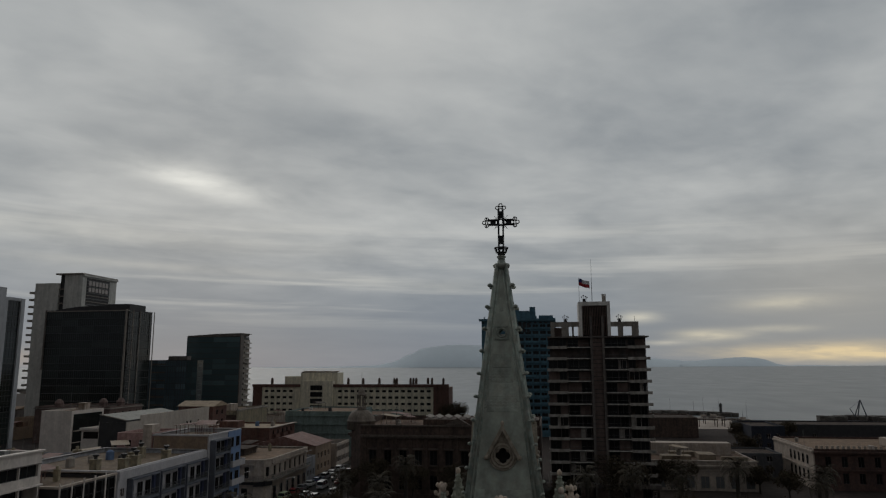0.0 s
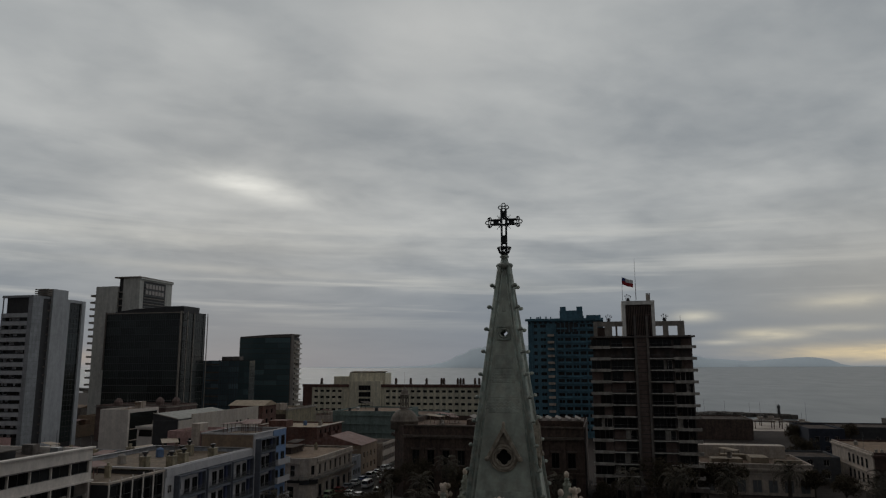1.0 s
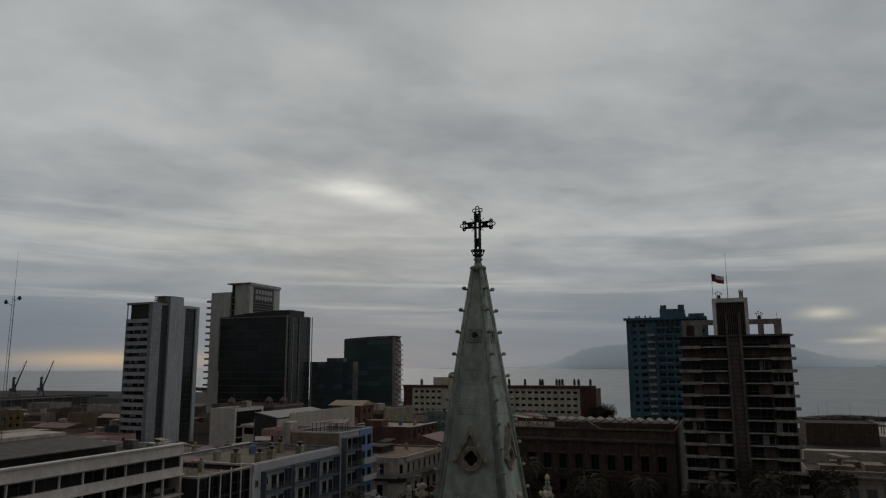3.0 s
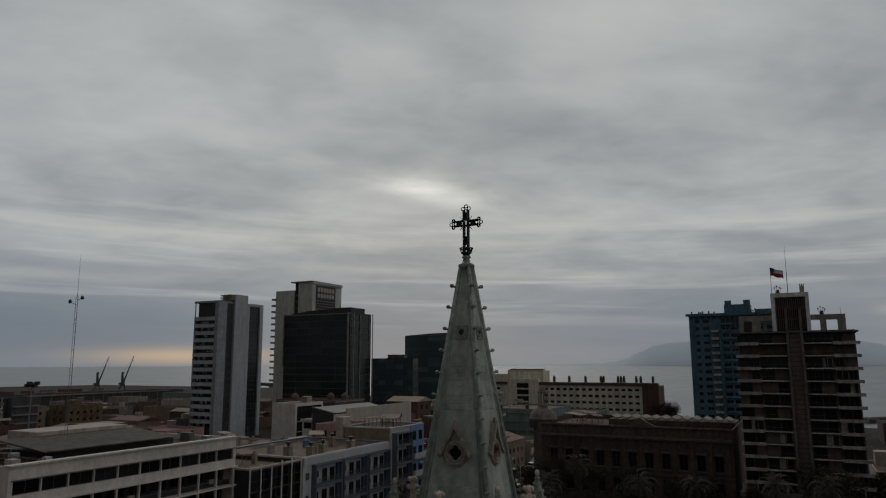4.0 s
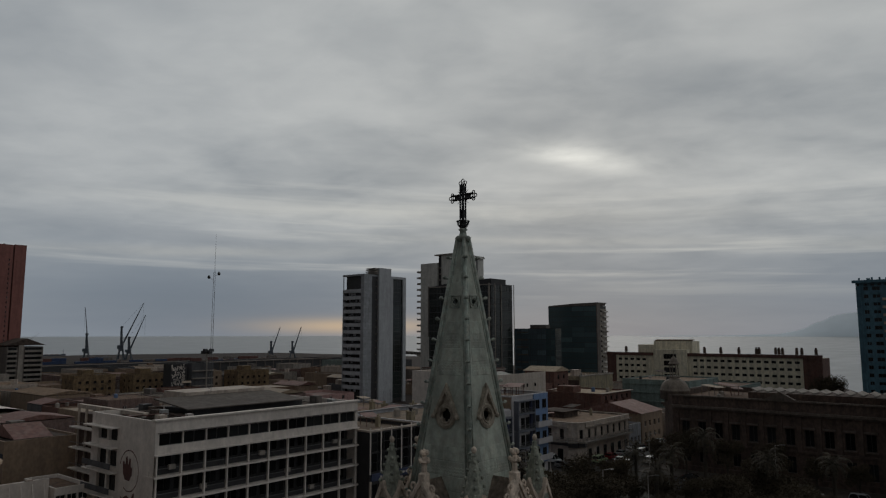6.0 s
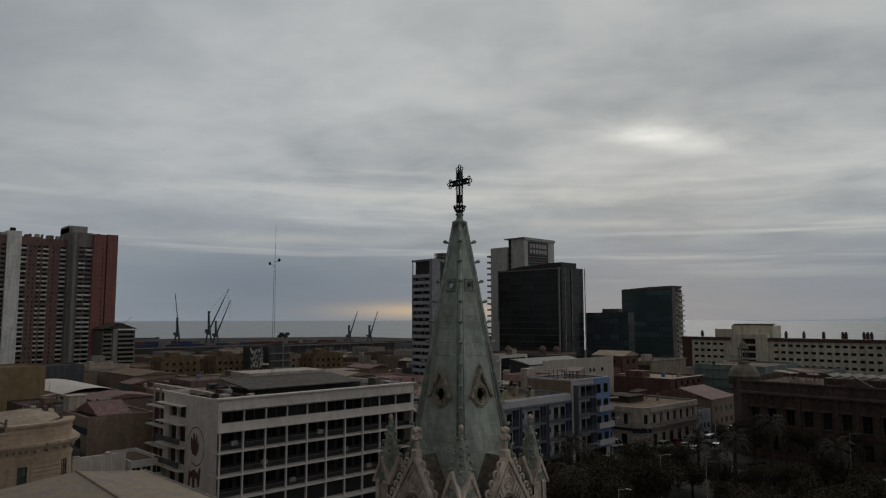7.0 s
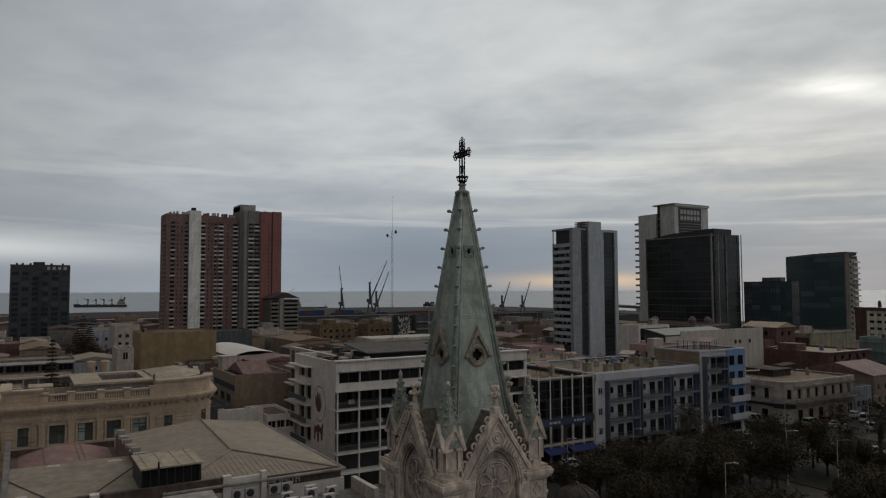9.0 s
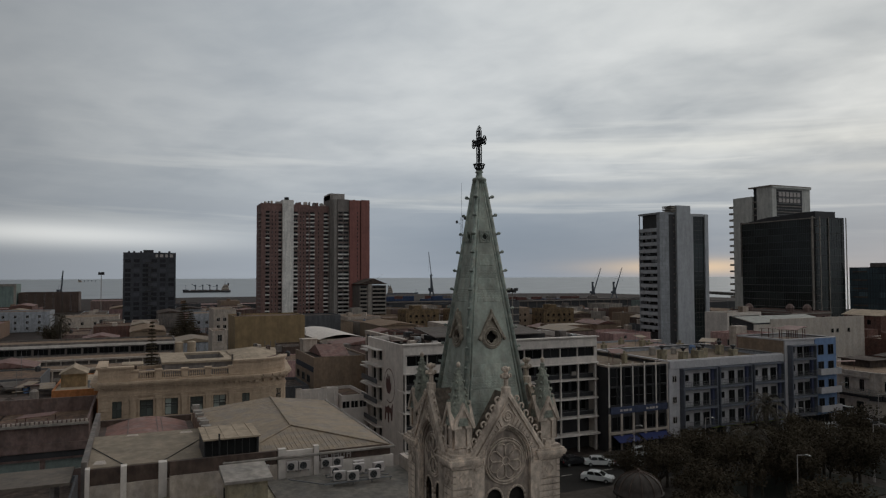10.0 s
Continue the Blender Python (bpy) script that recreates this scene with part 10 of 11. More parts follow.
for x, y, s in ((24, 170, 1.25), (20, 162, 1.1), (15, 154.5, 1.2), (27, 160, 1.0), (48, 178, 1.0), (52, 170, 1.0), (72, 280, 1.0), (68, 276, 1.1), (84, 285, 0.9), (57, 222, 1.0), (90, 290, 1.0), (150, 330 - 8, 1.0), (160, 318, 1.1), (-48, 322, 1.3), (-44.5, 326, 1.4), (-41, 320, 1.2)):
    tree(x, y, int(x + y) % 4, s, x, G - 0.05, "dark tree between the buildings", "trees between the buildings")
for x, y, s in ((-256, 33.5, 1.25), (-251, 30.5, 1.05), (-268, -14, 1.4), (-170, 20, 1.0)):
    tree(x, y, int(-x) % 4, s, x, G - 0.05, "tall dark tree among low houses", "trees among the houses")


def palm_meshes():
    if "palm" not in CACHE:
        bm = bmesh.new()
        seg = 14
        for i in range(seg):
            z0, z1 = i / seg, (i + 1) / seg
            tube(bm, (0, 0, z0), (0, 0, z1), 0.30 - 0.05 * z0 + 0.03, 0.27 - 0.05 * z0, 9)
        trunk = mesh_of("trunk", bm, M["bark"])
        verts, faces = [], []
        n = 16
        pts = []
        for i in range(n + 1):                 # an arching rib along +x
            s = i / n
            pts.append(Vector((3.3 * s * (1 - 0.18 * s * s), 0, 1.0 * math.sin(2.3 * s) * 1.1 - 1.5 * s * s)))
        for i in range(n):
            a, b = pts[i], pts[i + 1]
            k = len(verts)
            verts += [a + Vector((0, -0.03, 0)), a + Vector((0, 0.03, 0)), b + Vector((0, 0.03, 0)), b + Vector((0, -0.03, 0))]
            faces.append((k, k + 1, k + 2, k + 3))
            if i < 1:
                continue
            for side in (-1, 1):
                for h in (0.0, 0.5):
                    o = a.lerp(b, h)
                    ln = 0.62 * math.sin(math.pi * min(0.15 + 0.85 * i / n, 0.97)) + 0.12
                    tip = o + Vector((0.3 * ln, side * ln, -0.45 * ln))
                    k = len(verts)
                    verts += [o, o + Vector((0.07, 0, 0)), tip]
                    faces.append((k, k + 1, k + 2))
        me = bpy.data.meshes.new("frond")
        me.from_pydata(verts, [], faces)
        me.materials.append(M["palm"])
        CACHE["palm"] = (trunk, me)
    return CACHE["palm"]


def palm(x, y, height, turn=0.0, big=1.0, z=G + 0.1):
    t = thing("palm_tree", "tall palm with a shaggy dark crown", "palm tree", x, y, z, "palms of the square")
    trunk, frond = palm_meshes()
    o = new("trunk", trunk)
    o.parent, o.scale = t, (1.1 * big, 1.1 * big, height)
    r = random.Random(int(x * 7 + y * 3))
    for i in range(26):
        f = new("frond", frond)
        f.parent = t
        s = big * r.uniform(0.8, 1.1)
        f.matrix_basis = Matrix.Translation((0, 0, height)) @ Matrix.Rotation(turn + 2.4 * i, 4, "Z") @ Matrix.Rotation(radians(-48 + 115 * (i / 25)) + r.uniform(-0.1, 0.1), 4, "Y") @ Matrix.Diagonal((s, s, s, 1))
    return t


for x, y, h, b in ((-46.5, 103.0, 9.0, 1.25), (-30.5, 128.0, 8.6, 1.1), (-26.5, 112.0, 8.6, 1.1), (-34.0, 86.0, 8.2, 1.1), (-27.2, 136.2 - 0.8, 11.0, 1.1), (24.5, 142.5, 8.6, 1.2), (36.5, 150.5, 9.2, 1.3), (48.5, 141.5, 8.0, 1.2), (14.0, 130.0, 10.5, 1.1), (6.5, 140.0 - 6, 9.5, 1.1), (-14.0, 126.0, 9.5, 1.1), (-6.0, 132.5, 9.0, 1.0), (54.0, 150.0 + 4, 8.0, 1.1), (-262, 30, 8, 1.4), (-38.5, 131.0, 8.0, 1.0)):
    palm(x, y, h, x, b)


def araucaria(x, y, height, spread=0.27, z=G - 0.05):
    """A slim conifer of whorled, drooping boughs with gaps between the tiers."""
    t = thing("conifer", "dark tiered conifer among low houses", "tree", x, y, z, "trees among the houses")
    r = random.Random(int(x * 3 + y))
    bm = bmesh.new()
    tube(bm, (x, y, z), (x, y, z + height), 0.28, 0.05, 8)
    part("trunk", bm, M["bark"], t)
    bm = bmesh.new()
    tier = 0
    h = height * 0.25
    while h < height * 0.98:
        reach = (1 - h / height) * height * spread + 0.25
        for i in range(11):
            a = 2 * math.pi * i / 11 + tier * 0.4 + r.uniform(-0.15, 0.15)
            d = Vector((math.cos(a), math.sin(a), 0))
            tip = Vector((x, y, z + h - 0.12 * reach)) + d * reach * r.uniform(0.8, 1.1)
            tube(bm, (x, y, z + h), tip, 0.12, 0.05, 4)
            for k in range(7):
                p = Vector((x, y, z + h)).lerp(tip, 0.25 + 0.12 * k)
                for s in (-1, 1):
                    e = p + Vector((-d.y, d.x, 0)) * s * reach * 0.2 + d * 0.2 + Vector((0, 0, r.uniform(-0.1, 0.25)))
                    tube(bm, p, e, 0.17, 0.05, 3)
        h += height * 0.034 + 0.12
        tier += 1
    part("bough", bm, M["leaf"], t)


araucaria(-137.9, 18.2, 19.4, 0.13)
araucaria(-253, 31.6, 20.5, 0.36)
araucaria(-256, 34.2, 16.5, 0.36)
palm(-212.0, -6.5, 15.6, 1.0, 1.4, G - 0.05)

# ---- lamps and the kiosk ----
def street_lamp(x, y, h=8.0, z=G + 0.14):
    t = thing("street_lamp", "slim pale street lamp post", "street lamp", x, y, z, "lamp posts of the square")
    bm = bmesh.new()
    tube(bm, (x, y, z), (x, y, z + h), 0.08, 0.045, 8)
    tube(bm, (x, y, z), (x, y, z + 0.8), 0.17, 0.15, 8)
    part("post", bm, M["frame"], t)
    bm = bmesh.new()
    tube(bm, (x, y, z + h - 0.05), (x + 1.2, y, z + h + 0.25), 0.05, 0.04, 6)
    part("arm", bm, M["frame"], t)
    bm = bmesh.new()
    box(bm, x + 1.1, y - 0.14, z + h + 0.2, x + 1.8, y + 0.14, z + h + 0.32)
    part("lamp_head", bm, M["rail"], t)
    return t


for x, y in ((-50.6, 150.5 - 16), (-47.6, 92), (-47.6, 110), (-45.5, 153.2), (-20, 153.2), (-34.5, 110), (-62.3, 149.0 - 9), (-61.7, 160), (-61.7, 176), (-27, 86), (-27, 110), (-47.6, 79)):
    street_lamp(x, y)

t = thing("kiosk", "bandstand kiosk with a ribbed brown dome", "kiosk", -35.2, 69.6, G + 0.14)
bm = bmesh.new()
lathe(bm, -35.2, 69.6, [(2.9, G + 0.14), (2.9, G + 1.0), (2.7, G + 1.05)], 16)
part("base", bm, M["stone_dark"], t)
for i in range(8):
    bm = bmesh.new()
    a = 2 * math.pi * i / 8
    tube(bm, (-35.2 + 2.5 * math.cos(a), 69.6 + 2.5 * math.sin(a), G + 1.0), (-35.2 + 2.5 * math.cos(a), 69.6 + 2.5 * math.sin(a), G + 3.6), 0.12, 0.1, 8)
    part("column", bm, M["iron"], t)
bm = bmesh.new()
lathe(bm, -35.2, 69.6, [(2.95, G + 3.5), (2.95, G + 3.75)] + [(2.8 * math.cos(radians(a)), G + 3.75 + 2.2 * math.sin(radians(a))) for a in (0, 15, 30, 45, 60, 75, 87)], 24)
dome = part("dome", bm, M["dome_dark"], t, "brown sheet dome", smooth=True)
bm = bmesh.new()
for i in range(12):
    a = 2 * math.pi * i / 12
    for k in range(6):
        p, q = radians(15 * k), radians(15 * (k + 1))
        tube(bm, (-35.2 + 2.84 * math.cos(p) * math.cos(a), 69.6 + 2.84 * math.cos(p) * math.sin(a), G + 3.77 + 2.23 * math.sin(p)), (-35.2 + 2.84 * math.cos(q) * math.cos(a), 69.6 + 2.84 * math.cos(q) * math.sin(a), G + 3.77 + 2.23 * math.sin(q)), 0.05, 0.05, 5)
knob(bm, (-35.2, 69.6, G + 6.2), 0.22)
part("dome_rib", bm, M["brown"], dome)

# ---- harbour and far distance ----
def portal_crane(x, y, h, jib, turn, base=G):
    """A harbour crane: portal legs, cabin, tower and a lattice jib raised to the end."""
    t = thing("harbour_crane", "tall grey harbour crane with a raised lattice jib", "crane", x, y, base, "harbour cranes")
    R = Matrix.Translation((x, y, base)) @ Matrix.Rotation(turn, 4, "Z")
    bm = bmesh.new()
    for a in (-3.5, 3.5):
        for b in (-3.5, 3.5):
            tube(bm, R @ Vector((a, b, 0)), R @ Vector((a * 0.5, b * 0.5, h * 0.28)), 0.8, 0.6, 6)
    box(bm, -2.6, -2.6, h * 0.26, 2.6, 2.6, h * 0.32, m=R)
    part("portal", bm, M["crane"], t)
    bm = bmesh.new()
    box(bm, -4.2, -1.9, h * 0.32, 2.2, 1.9, h * 0.44, m=R)
    part("machine_house", bm, M["crane"], t)
    bm = bmesh.new()
    tube(bm, R @ Vector((0, 0, h * 0.32)), R @ Vector((-0.8, 0, h)), 1.7, 1.1, 6)
    box(bm, -1.8, -1.2, h - 1.2, 1.0, 1.2, h + 0.6, m=R)
    part("tower", bm, M["crane"], t)
    bm = bmesh.new()
    a, b = Vector((1.5, 0, h * 0.45)), Vector((jib[0], 0, jib[1]))
    for o in (-0.6, 0.6):
        tube(bm, R @ (a + Vector((0, o, 0))), R @ (b + Vector((0, o * 0.3, 0))), 0.48, 0.34, 5)
    tube(bm, R @ (a + Vector((-0.6, 0, 1.3))), R @ b, 0.42, 0.3, 5)
    for i in range(14):
        p, q = a.lerp(b, i / 14), a.lerp(b, (i + 1) / 14)
        tube(bm, R @ (p + Vector((0, 0.6 * (1 - 0.7 * i / 14), 0))), R @ (q + Vector((0, -0.6 * (1 - 0.7 * i / 14), 0))), 0.1, 0.1, 4)
    part("jib", bm, M["crane"], t)
    bm = bmesh.new()
    tube(bm, R @ Vector((-0.8, 0, h)), R @ b, 0.09, 0.09, 4)
    tube(bm, R @ b, R @ (b - Vector((0, 0, (jib[1]) * 0.45))), 0.07, 0.07, 4)
    part("cable", bm, M["iron"], t)
    return t


M["rubble"] = surface("dark_rubble_stone", (0.11, 0.095, 0.083), 0.95, 0, 0.3, 0.3, 3.0, 0.4)
M["ochre_d"] = surface("sooty_ochre_render", (0.215, 0.142, 0.075), 0.88, 0, 0.25, 0.3, 6.0, 0.2, 0.3, (0.12, 0.082, 0.05))
M["crane"] = surface("grey_blue_crane_paint", (0.07, 0.08, 0.095), 0.6, 0.1, 0.2, 0.3, 4.0, 0)
side = math.atan2(0.82, 0.57)          # along the picture's width, as seen from the square
portal_crane(-807.3, 365, 30, (-4.0, 60), side)
portal_crane(-792.2, 397.6, 38, (22.0, 66), side)
portal_crane(-788.5, 405.2, 26, (16.0, 52), side)
portal_crane(-703.6, 543.2, 20, (10.0, 38.5), side)
portal_crane(-687.8, 563.7, 20, (10.0, 38.5), side)
portal_crane(-700, -51.7, 17, (4.0, 35.0), side)
t = thing("derrick", "dark timber derrick on the breakwater", "crane", 171, 431, 1.0)
for a, b, r in (((168.6, 431, 1.5), (172.4, 431, 11.4), 0.35), ((175.4, 431, 1.5), (172.4, 431, 11.4), 0.35), ((172.4, 436, 1.5), (172.4, 431, 11.4), 0.3), ((168.8, 431, 2.6), (166.2, 430, 6.6), 0.25), ((172.4, 431, 11.2), (166.2, 430, 6.6), 0.08)):
    bm = bmesh.new()
    tube(bm, a, b, r, r * 0.8, 6)
    part("spar", bm, M["crane"], t)

# a guyed mast on the office roof, and a floodlight mast
t = thing("radio_mast", "slender lattice radio mast with side antennas", "mast", -79.5, 67.5, 20.0)
bm = bmesh.new()
for a in range(3):
    b = 2 * math.pi * a / 3
    tube(bm, (-79.5 + 0.22 * math.cos(b), 67.5 + 0.22 * math.sin(b), 22.2), (-79.5 + 0.16 * math.cos(b), 67.5 + 0.16 * math.sin(b), 41.5), 0.03, 0.025, 5)
for i in range(32):
    b, c = 2 * math.pi * i / 3, 2 * math.pi * (i + 1) / 3
    tube(bm, (-79.5 + 0.21 * math.cos(b), 67.5 + 0.21 * math.sin(b), 22.2 + 0.6 * i), (-79.5 + 0.21 * math.cos(c), 67.5 + 0.21 * math.sin(c), 22.8 + 0.6 * i), 0.014, 0.014, 4)
part("lattice", bm, M["rail"], t)
bm = bmesh.new()
tube(bm, (-79.5, 67.5, 41.4), (-79.5, 67.5, 47.6), 0.03, 0.012, 5)
part("whip", bm, M["rail"], t)
bm = bmesh.new()
for dx, dy, z in ((-0.5, -0.7, 40.6), (0.4, 0.5, 41.2)):
    tube(bm, (-79.5, 67.5, z - 0.4), (-79.5 + dx, 67.5 + dy, z), 0.03, 0.03, 5)
    lathe(bm, -79.5 + dx, 67.5 + dy, [(0.05, z - 0.25), (0.28, z), (0.10, z + 0.35)], 8)
part("antenna", bm, M["iron"], t)


def flood_mast(x, y, h):
    t = thing("floodlight_mast", "tall floodlight mast with a ring of lamps", "mast", x, y, G)
    bm = bmesh.new()
    tube(bm, (x, y, G), (x, y, G + h), 0.35, 0.22, 8)
    part("pole", bm, M["concrete_l"], t)
    bm = bmesh.new()
    for i in range(6):
        a = 2 * math.pi * i / 6
        box(bm, x + 1.7 * math.cos(a) - 0.7, y + 1.7 * math.sin(a) - 0.7, G + h - 0.4 + 0.9 * (i % 2), x + 1.7 * math.cos(a) + 0.7, y + 1.7 * math.sin(a) + 0.7, G + h + 0.9 + 0.9 * (i % 2))
    tube(bm, (x, y, G + h - 0.2), (x, y, G + h + 1.2), 1.2, 1.2, 8)
    part("lamp_ring", bm, M["charcoal"], t)


flood_mast(-254.4, 175.4, 21.5)
flood_mast(-565, -10.9, 31)

# housing blocks and sheds by the harbour
for i, (x, y, l) in enumerate(((-296, 138, 20), (-288, 160, 18), (-284, 184, 20), (-276, 206, 20))):
    t = simple("housing_block", "ochre and brown four-storey housing block", "apartment building", (x - 12, y, x, y + l - 2), 14.0, "ochre_d" if i != 2 else "brownbox", "roof_d", 2, 5, [(4.2, 5.4), (7.2, 8.4), (10.2, 11.4)], fm="brown")
    bm = bmesh.new()
    box(bm, x - 9, y + 5, 13.0, x - 4, y + 10, 16.0)
    part("water_house", bm, M["ochre_d"], t)
t = simple("mosaic_tower", "stair tower with a black and white patterned side", "tower", (-266, 162, -260, 169.5), 19.0, "charcoal", "roof_d")
bm = bmesh.new()
RM = random.Random(3)
for i in range(110):
    u, z = RM.uniform(0.2, 6.4), RM.uniform(8, 18.2)
    box(bm, u, -0.06, z, u + RM.uniform(0.25, 0.6), -0.012, z + RM.uniform(0.3, 1.0), m=along((-260, 162), (-260, 169.5)))
part("pattern", bm, M["white"], t)
t = simple("stair_block", "grey block with open galleries", "building", (-272, 170.5, -258, 181), 19.2, "grey_d", "roof_d")
for z in (6, 9.2, 12.4, 15.6):
    slab(t, "gallery", (-258, 170.5), (-258, 181), 0.2, 10.3, z, z + 0.5, 0.01, 0.9, "concrete_l")
t = simple("green_store", "grey-green store building with a sign board", "building", (-324.4, 300, -301.2, 320), 15.4, "green", "roof_d", 0, 3)
slab(t, "sign_board", (-324.4, 300), (-301.2, 300), 2.0, 21.5, 9.6, 13.6, 0.01, 0.15, "panel")
RS = random.Random(4)
for i in range(9):
    slab(t, "sign_bar", (-324.4, 300), (-301.2, 300), 3.2 + 1.9 * i, 4.4 + 1.9 * i, 10.6, 11.9 + RS.choice((0.0, 0.8)), 0.16, 0.26, "frame")
for u in (4.0, 10.0, 16.0):
    slab(t, "loading_door", (-324.4, 300), (-301.2, 300), u, u + 3.4, G, 6.4, 0.01, 0.1, "grey_d")
t = simple("transit_shed", "long dark transit shed with concrete posts", "shed", (-446, 262, -420, 391), 12.0, "charcoal", "roof_d")
for i in range(17):
    slab(t, "post", (-420, 262), (-420, 391), 3.5 + 7.6 * i, 4.2 + 7.6 * i, G, 11.8, 0.01, 0.35, "concrete")
slab(t, "eave", (-420, 262), (-420, 391), -0.4, 129.4, 11.6, 12.2, 0.01, 0.9, "concrete")
simple("quay_shed", "very long dark quay shed", "shed", (-545, 205, -515, 330), 9.0, "charcoal", "roof_d")
simple("quay_shed", "very long dark quay shed", "shed", (-520, 340, -490, 470), 9.0, "charcoal", "roof_d")
simple("quay_shed", "long low shed behind the quay", "shed", (-430, 395, -402, 470), 9.0, "charcoal", "roof_d")
simple("quay_shed", "long low brown shed", "shed", (-600, 60, -560, 190), 8.5, "charcoal", "tin_red")
t = simple("port_office", "dark green port office with pale edges", "building", (-640, -92, -616, -74), 25.5, "green", "roof", 0, 0)
for u in (0.0, 16.2):
    slab(t, "pale_edge", (-616, -92), (-616, -74), u, u + 1.8, G, 25.4, 0.01, 0.5, "concrete_l")
slab(t, "pale_edge", (-616, -92), (-616, -74), 1.8, 16.2, 23.8, 25.4, 0.01, 0.5, "concrete_l")
simple("port_hall", "long dark port hall with pale ends", "hall", (-650, -73, -620, -30), 18.5, "brown", "roof_d", 0, 6)
simple("port_hall", "reddish low port store", "hall", (-640, -20, -600, 22), 11.5, "brown_p", "tin_red", 0, 4)
simple("grey_store", "blue-grey flat roofed store", "building", (-420, -60, -396, -28), 12.8, "slatewall", "roof", 0, 5)
simple("pale_store", "pale flat roofed store", "building", (-402, -22, -372, 6), 10.4, "white2", "roof_l", 0, 4)

# the long two-storey school with white bands
for r, z1 in (((-182, -16, -172, 24), 9.9), ((-166, -10, -157, 13), 9.2)):
    t = simple("school_wing", "low school wing with a pale roof slab", "school", r, z1, "concrete", "roof_l", parapet=0.1)
    f, L = ((r[2], r[1]), (r[2], r[3])), r[3] - r[1]
    slab(t, "roof_lip", *f, -0.3, L + 0.3, z1 - 0.35, z1 + 0.1, 0.01, 0.9, "white2")
    for i in range(int(L / 3.2)):
        slab(t, "post", *f, 3.2 * i + 0.4, 3.2 * i + 0.7, G, z1 - 0.36, 0.5, 0.8, "white2")
    slab(t, "railing", *f, 0, L, z1 - 2.6, z1 - 1.9, 0.55, 0.65, "concrete_l")
t = simple("school", "long two-storey school with white bands", "school", (-206, -24, -192, 25.5), 12.6, "concrete", "roof_l")
for z in (5.4, 9.3):
    for i in range(12):
        put("window", window_mesh(3.6, 1.7, 3, 1, 0.1, "frame_d", "glass", True), t, along((-192, -24), (-192, 25.5), z, 2.3 + 4.1 * i, 0.06))
    slab(t, "band", (-192, -24), (-192, 25.5), 0, 49.5, z + 2.0, z + 2.7, 0.01, 0.8, "white")

# containers stacked on the quay
RC = random.Random(17)
M["box_blue"] = surface("blue_container_steel", (0.022, 0.042, 0.10), 0.6, 0.1, 0.15, 0.3, 4.0, 0)
M["box_red"] = surface("rust_red_container_steel", (0.10, 0.04, 0.032), 0.6, 0.1, 0.15, 0.3, 4.0, 0)
CM = {}
for nm in ("box_blue", "box_red", "yellow", "concrete"):
    bm = bmesh.new()
    ribs = [(1.22 - 0.04 * (i // 2 % 2), -6.05 + 0.28 * ((i + 1) // 2)) for i in range(86)]
    prism(bm, [(-1.22, -6.05)] + ribs + [(1.22, 6.05), (-1.22, 6.05)], 0, 2.6)
    CM[nm] = mesh_of("shipping_container", bm, M[nm])
for i in range(90):
    row, col = i % 30, i // 30
    k = RC.choice(("box_blue", "box_blue", "box_red", "concrete") if row < 14 else ("box_red", "concrete", "concrete", "box_blue"))
    for lvl in range(RC.choice((1, 2, 3) if row < 14 else (1, 1, 2))):
        ob = tagged(new("shipping_container", CM[k]), f"{ {'box_blue': 'blue', 'box_red': 'rust red', 'yellow': 'yellow', 'concrete': 'grey'}[k] } corrugated shipping container on the quay", "container", "containers on the quay")
        ob.location = (-640 - 9 * col, 150 + 12.6 * row, G - 0.05 + 2.62 * lvl)


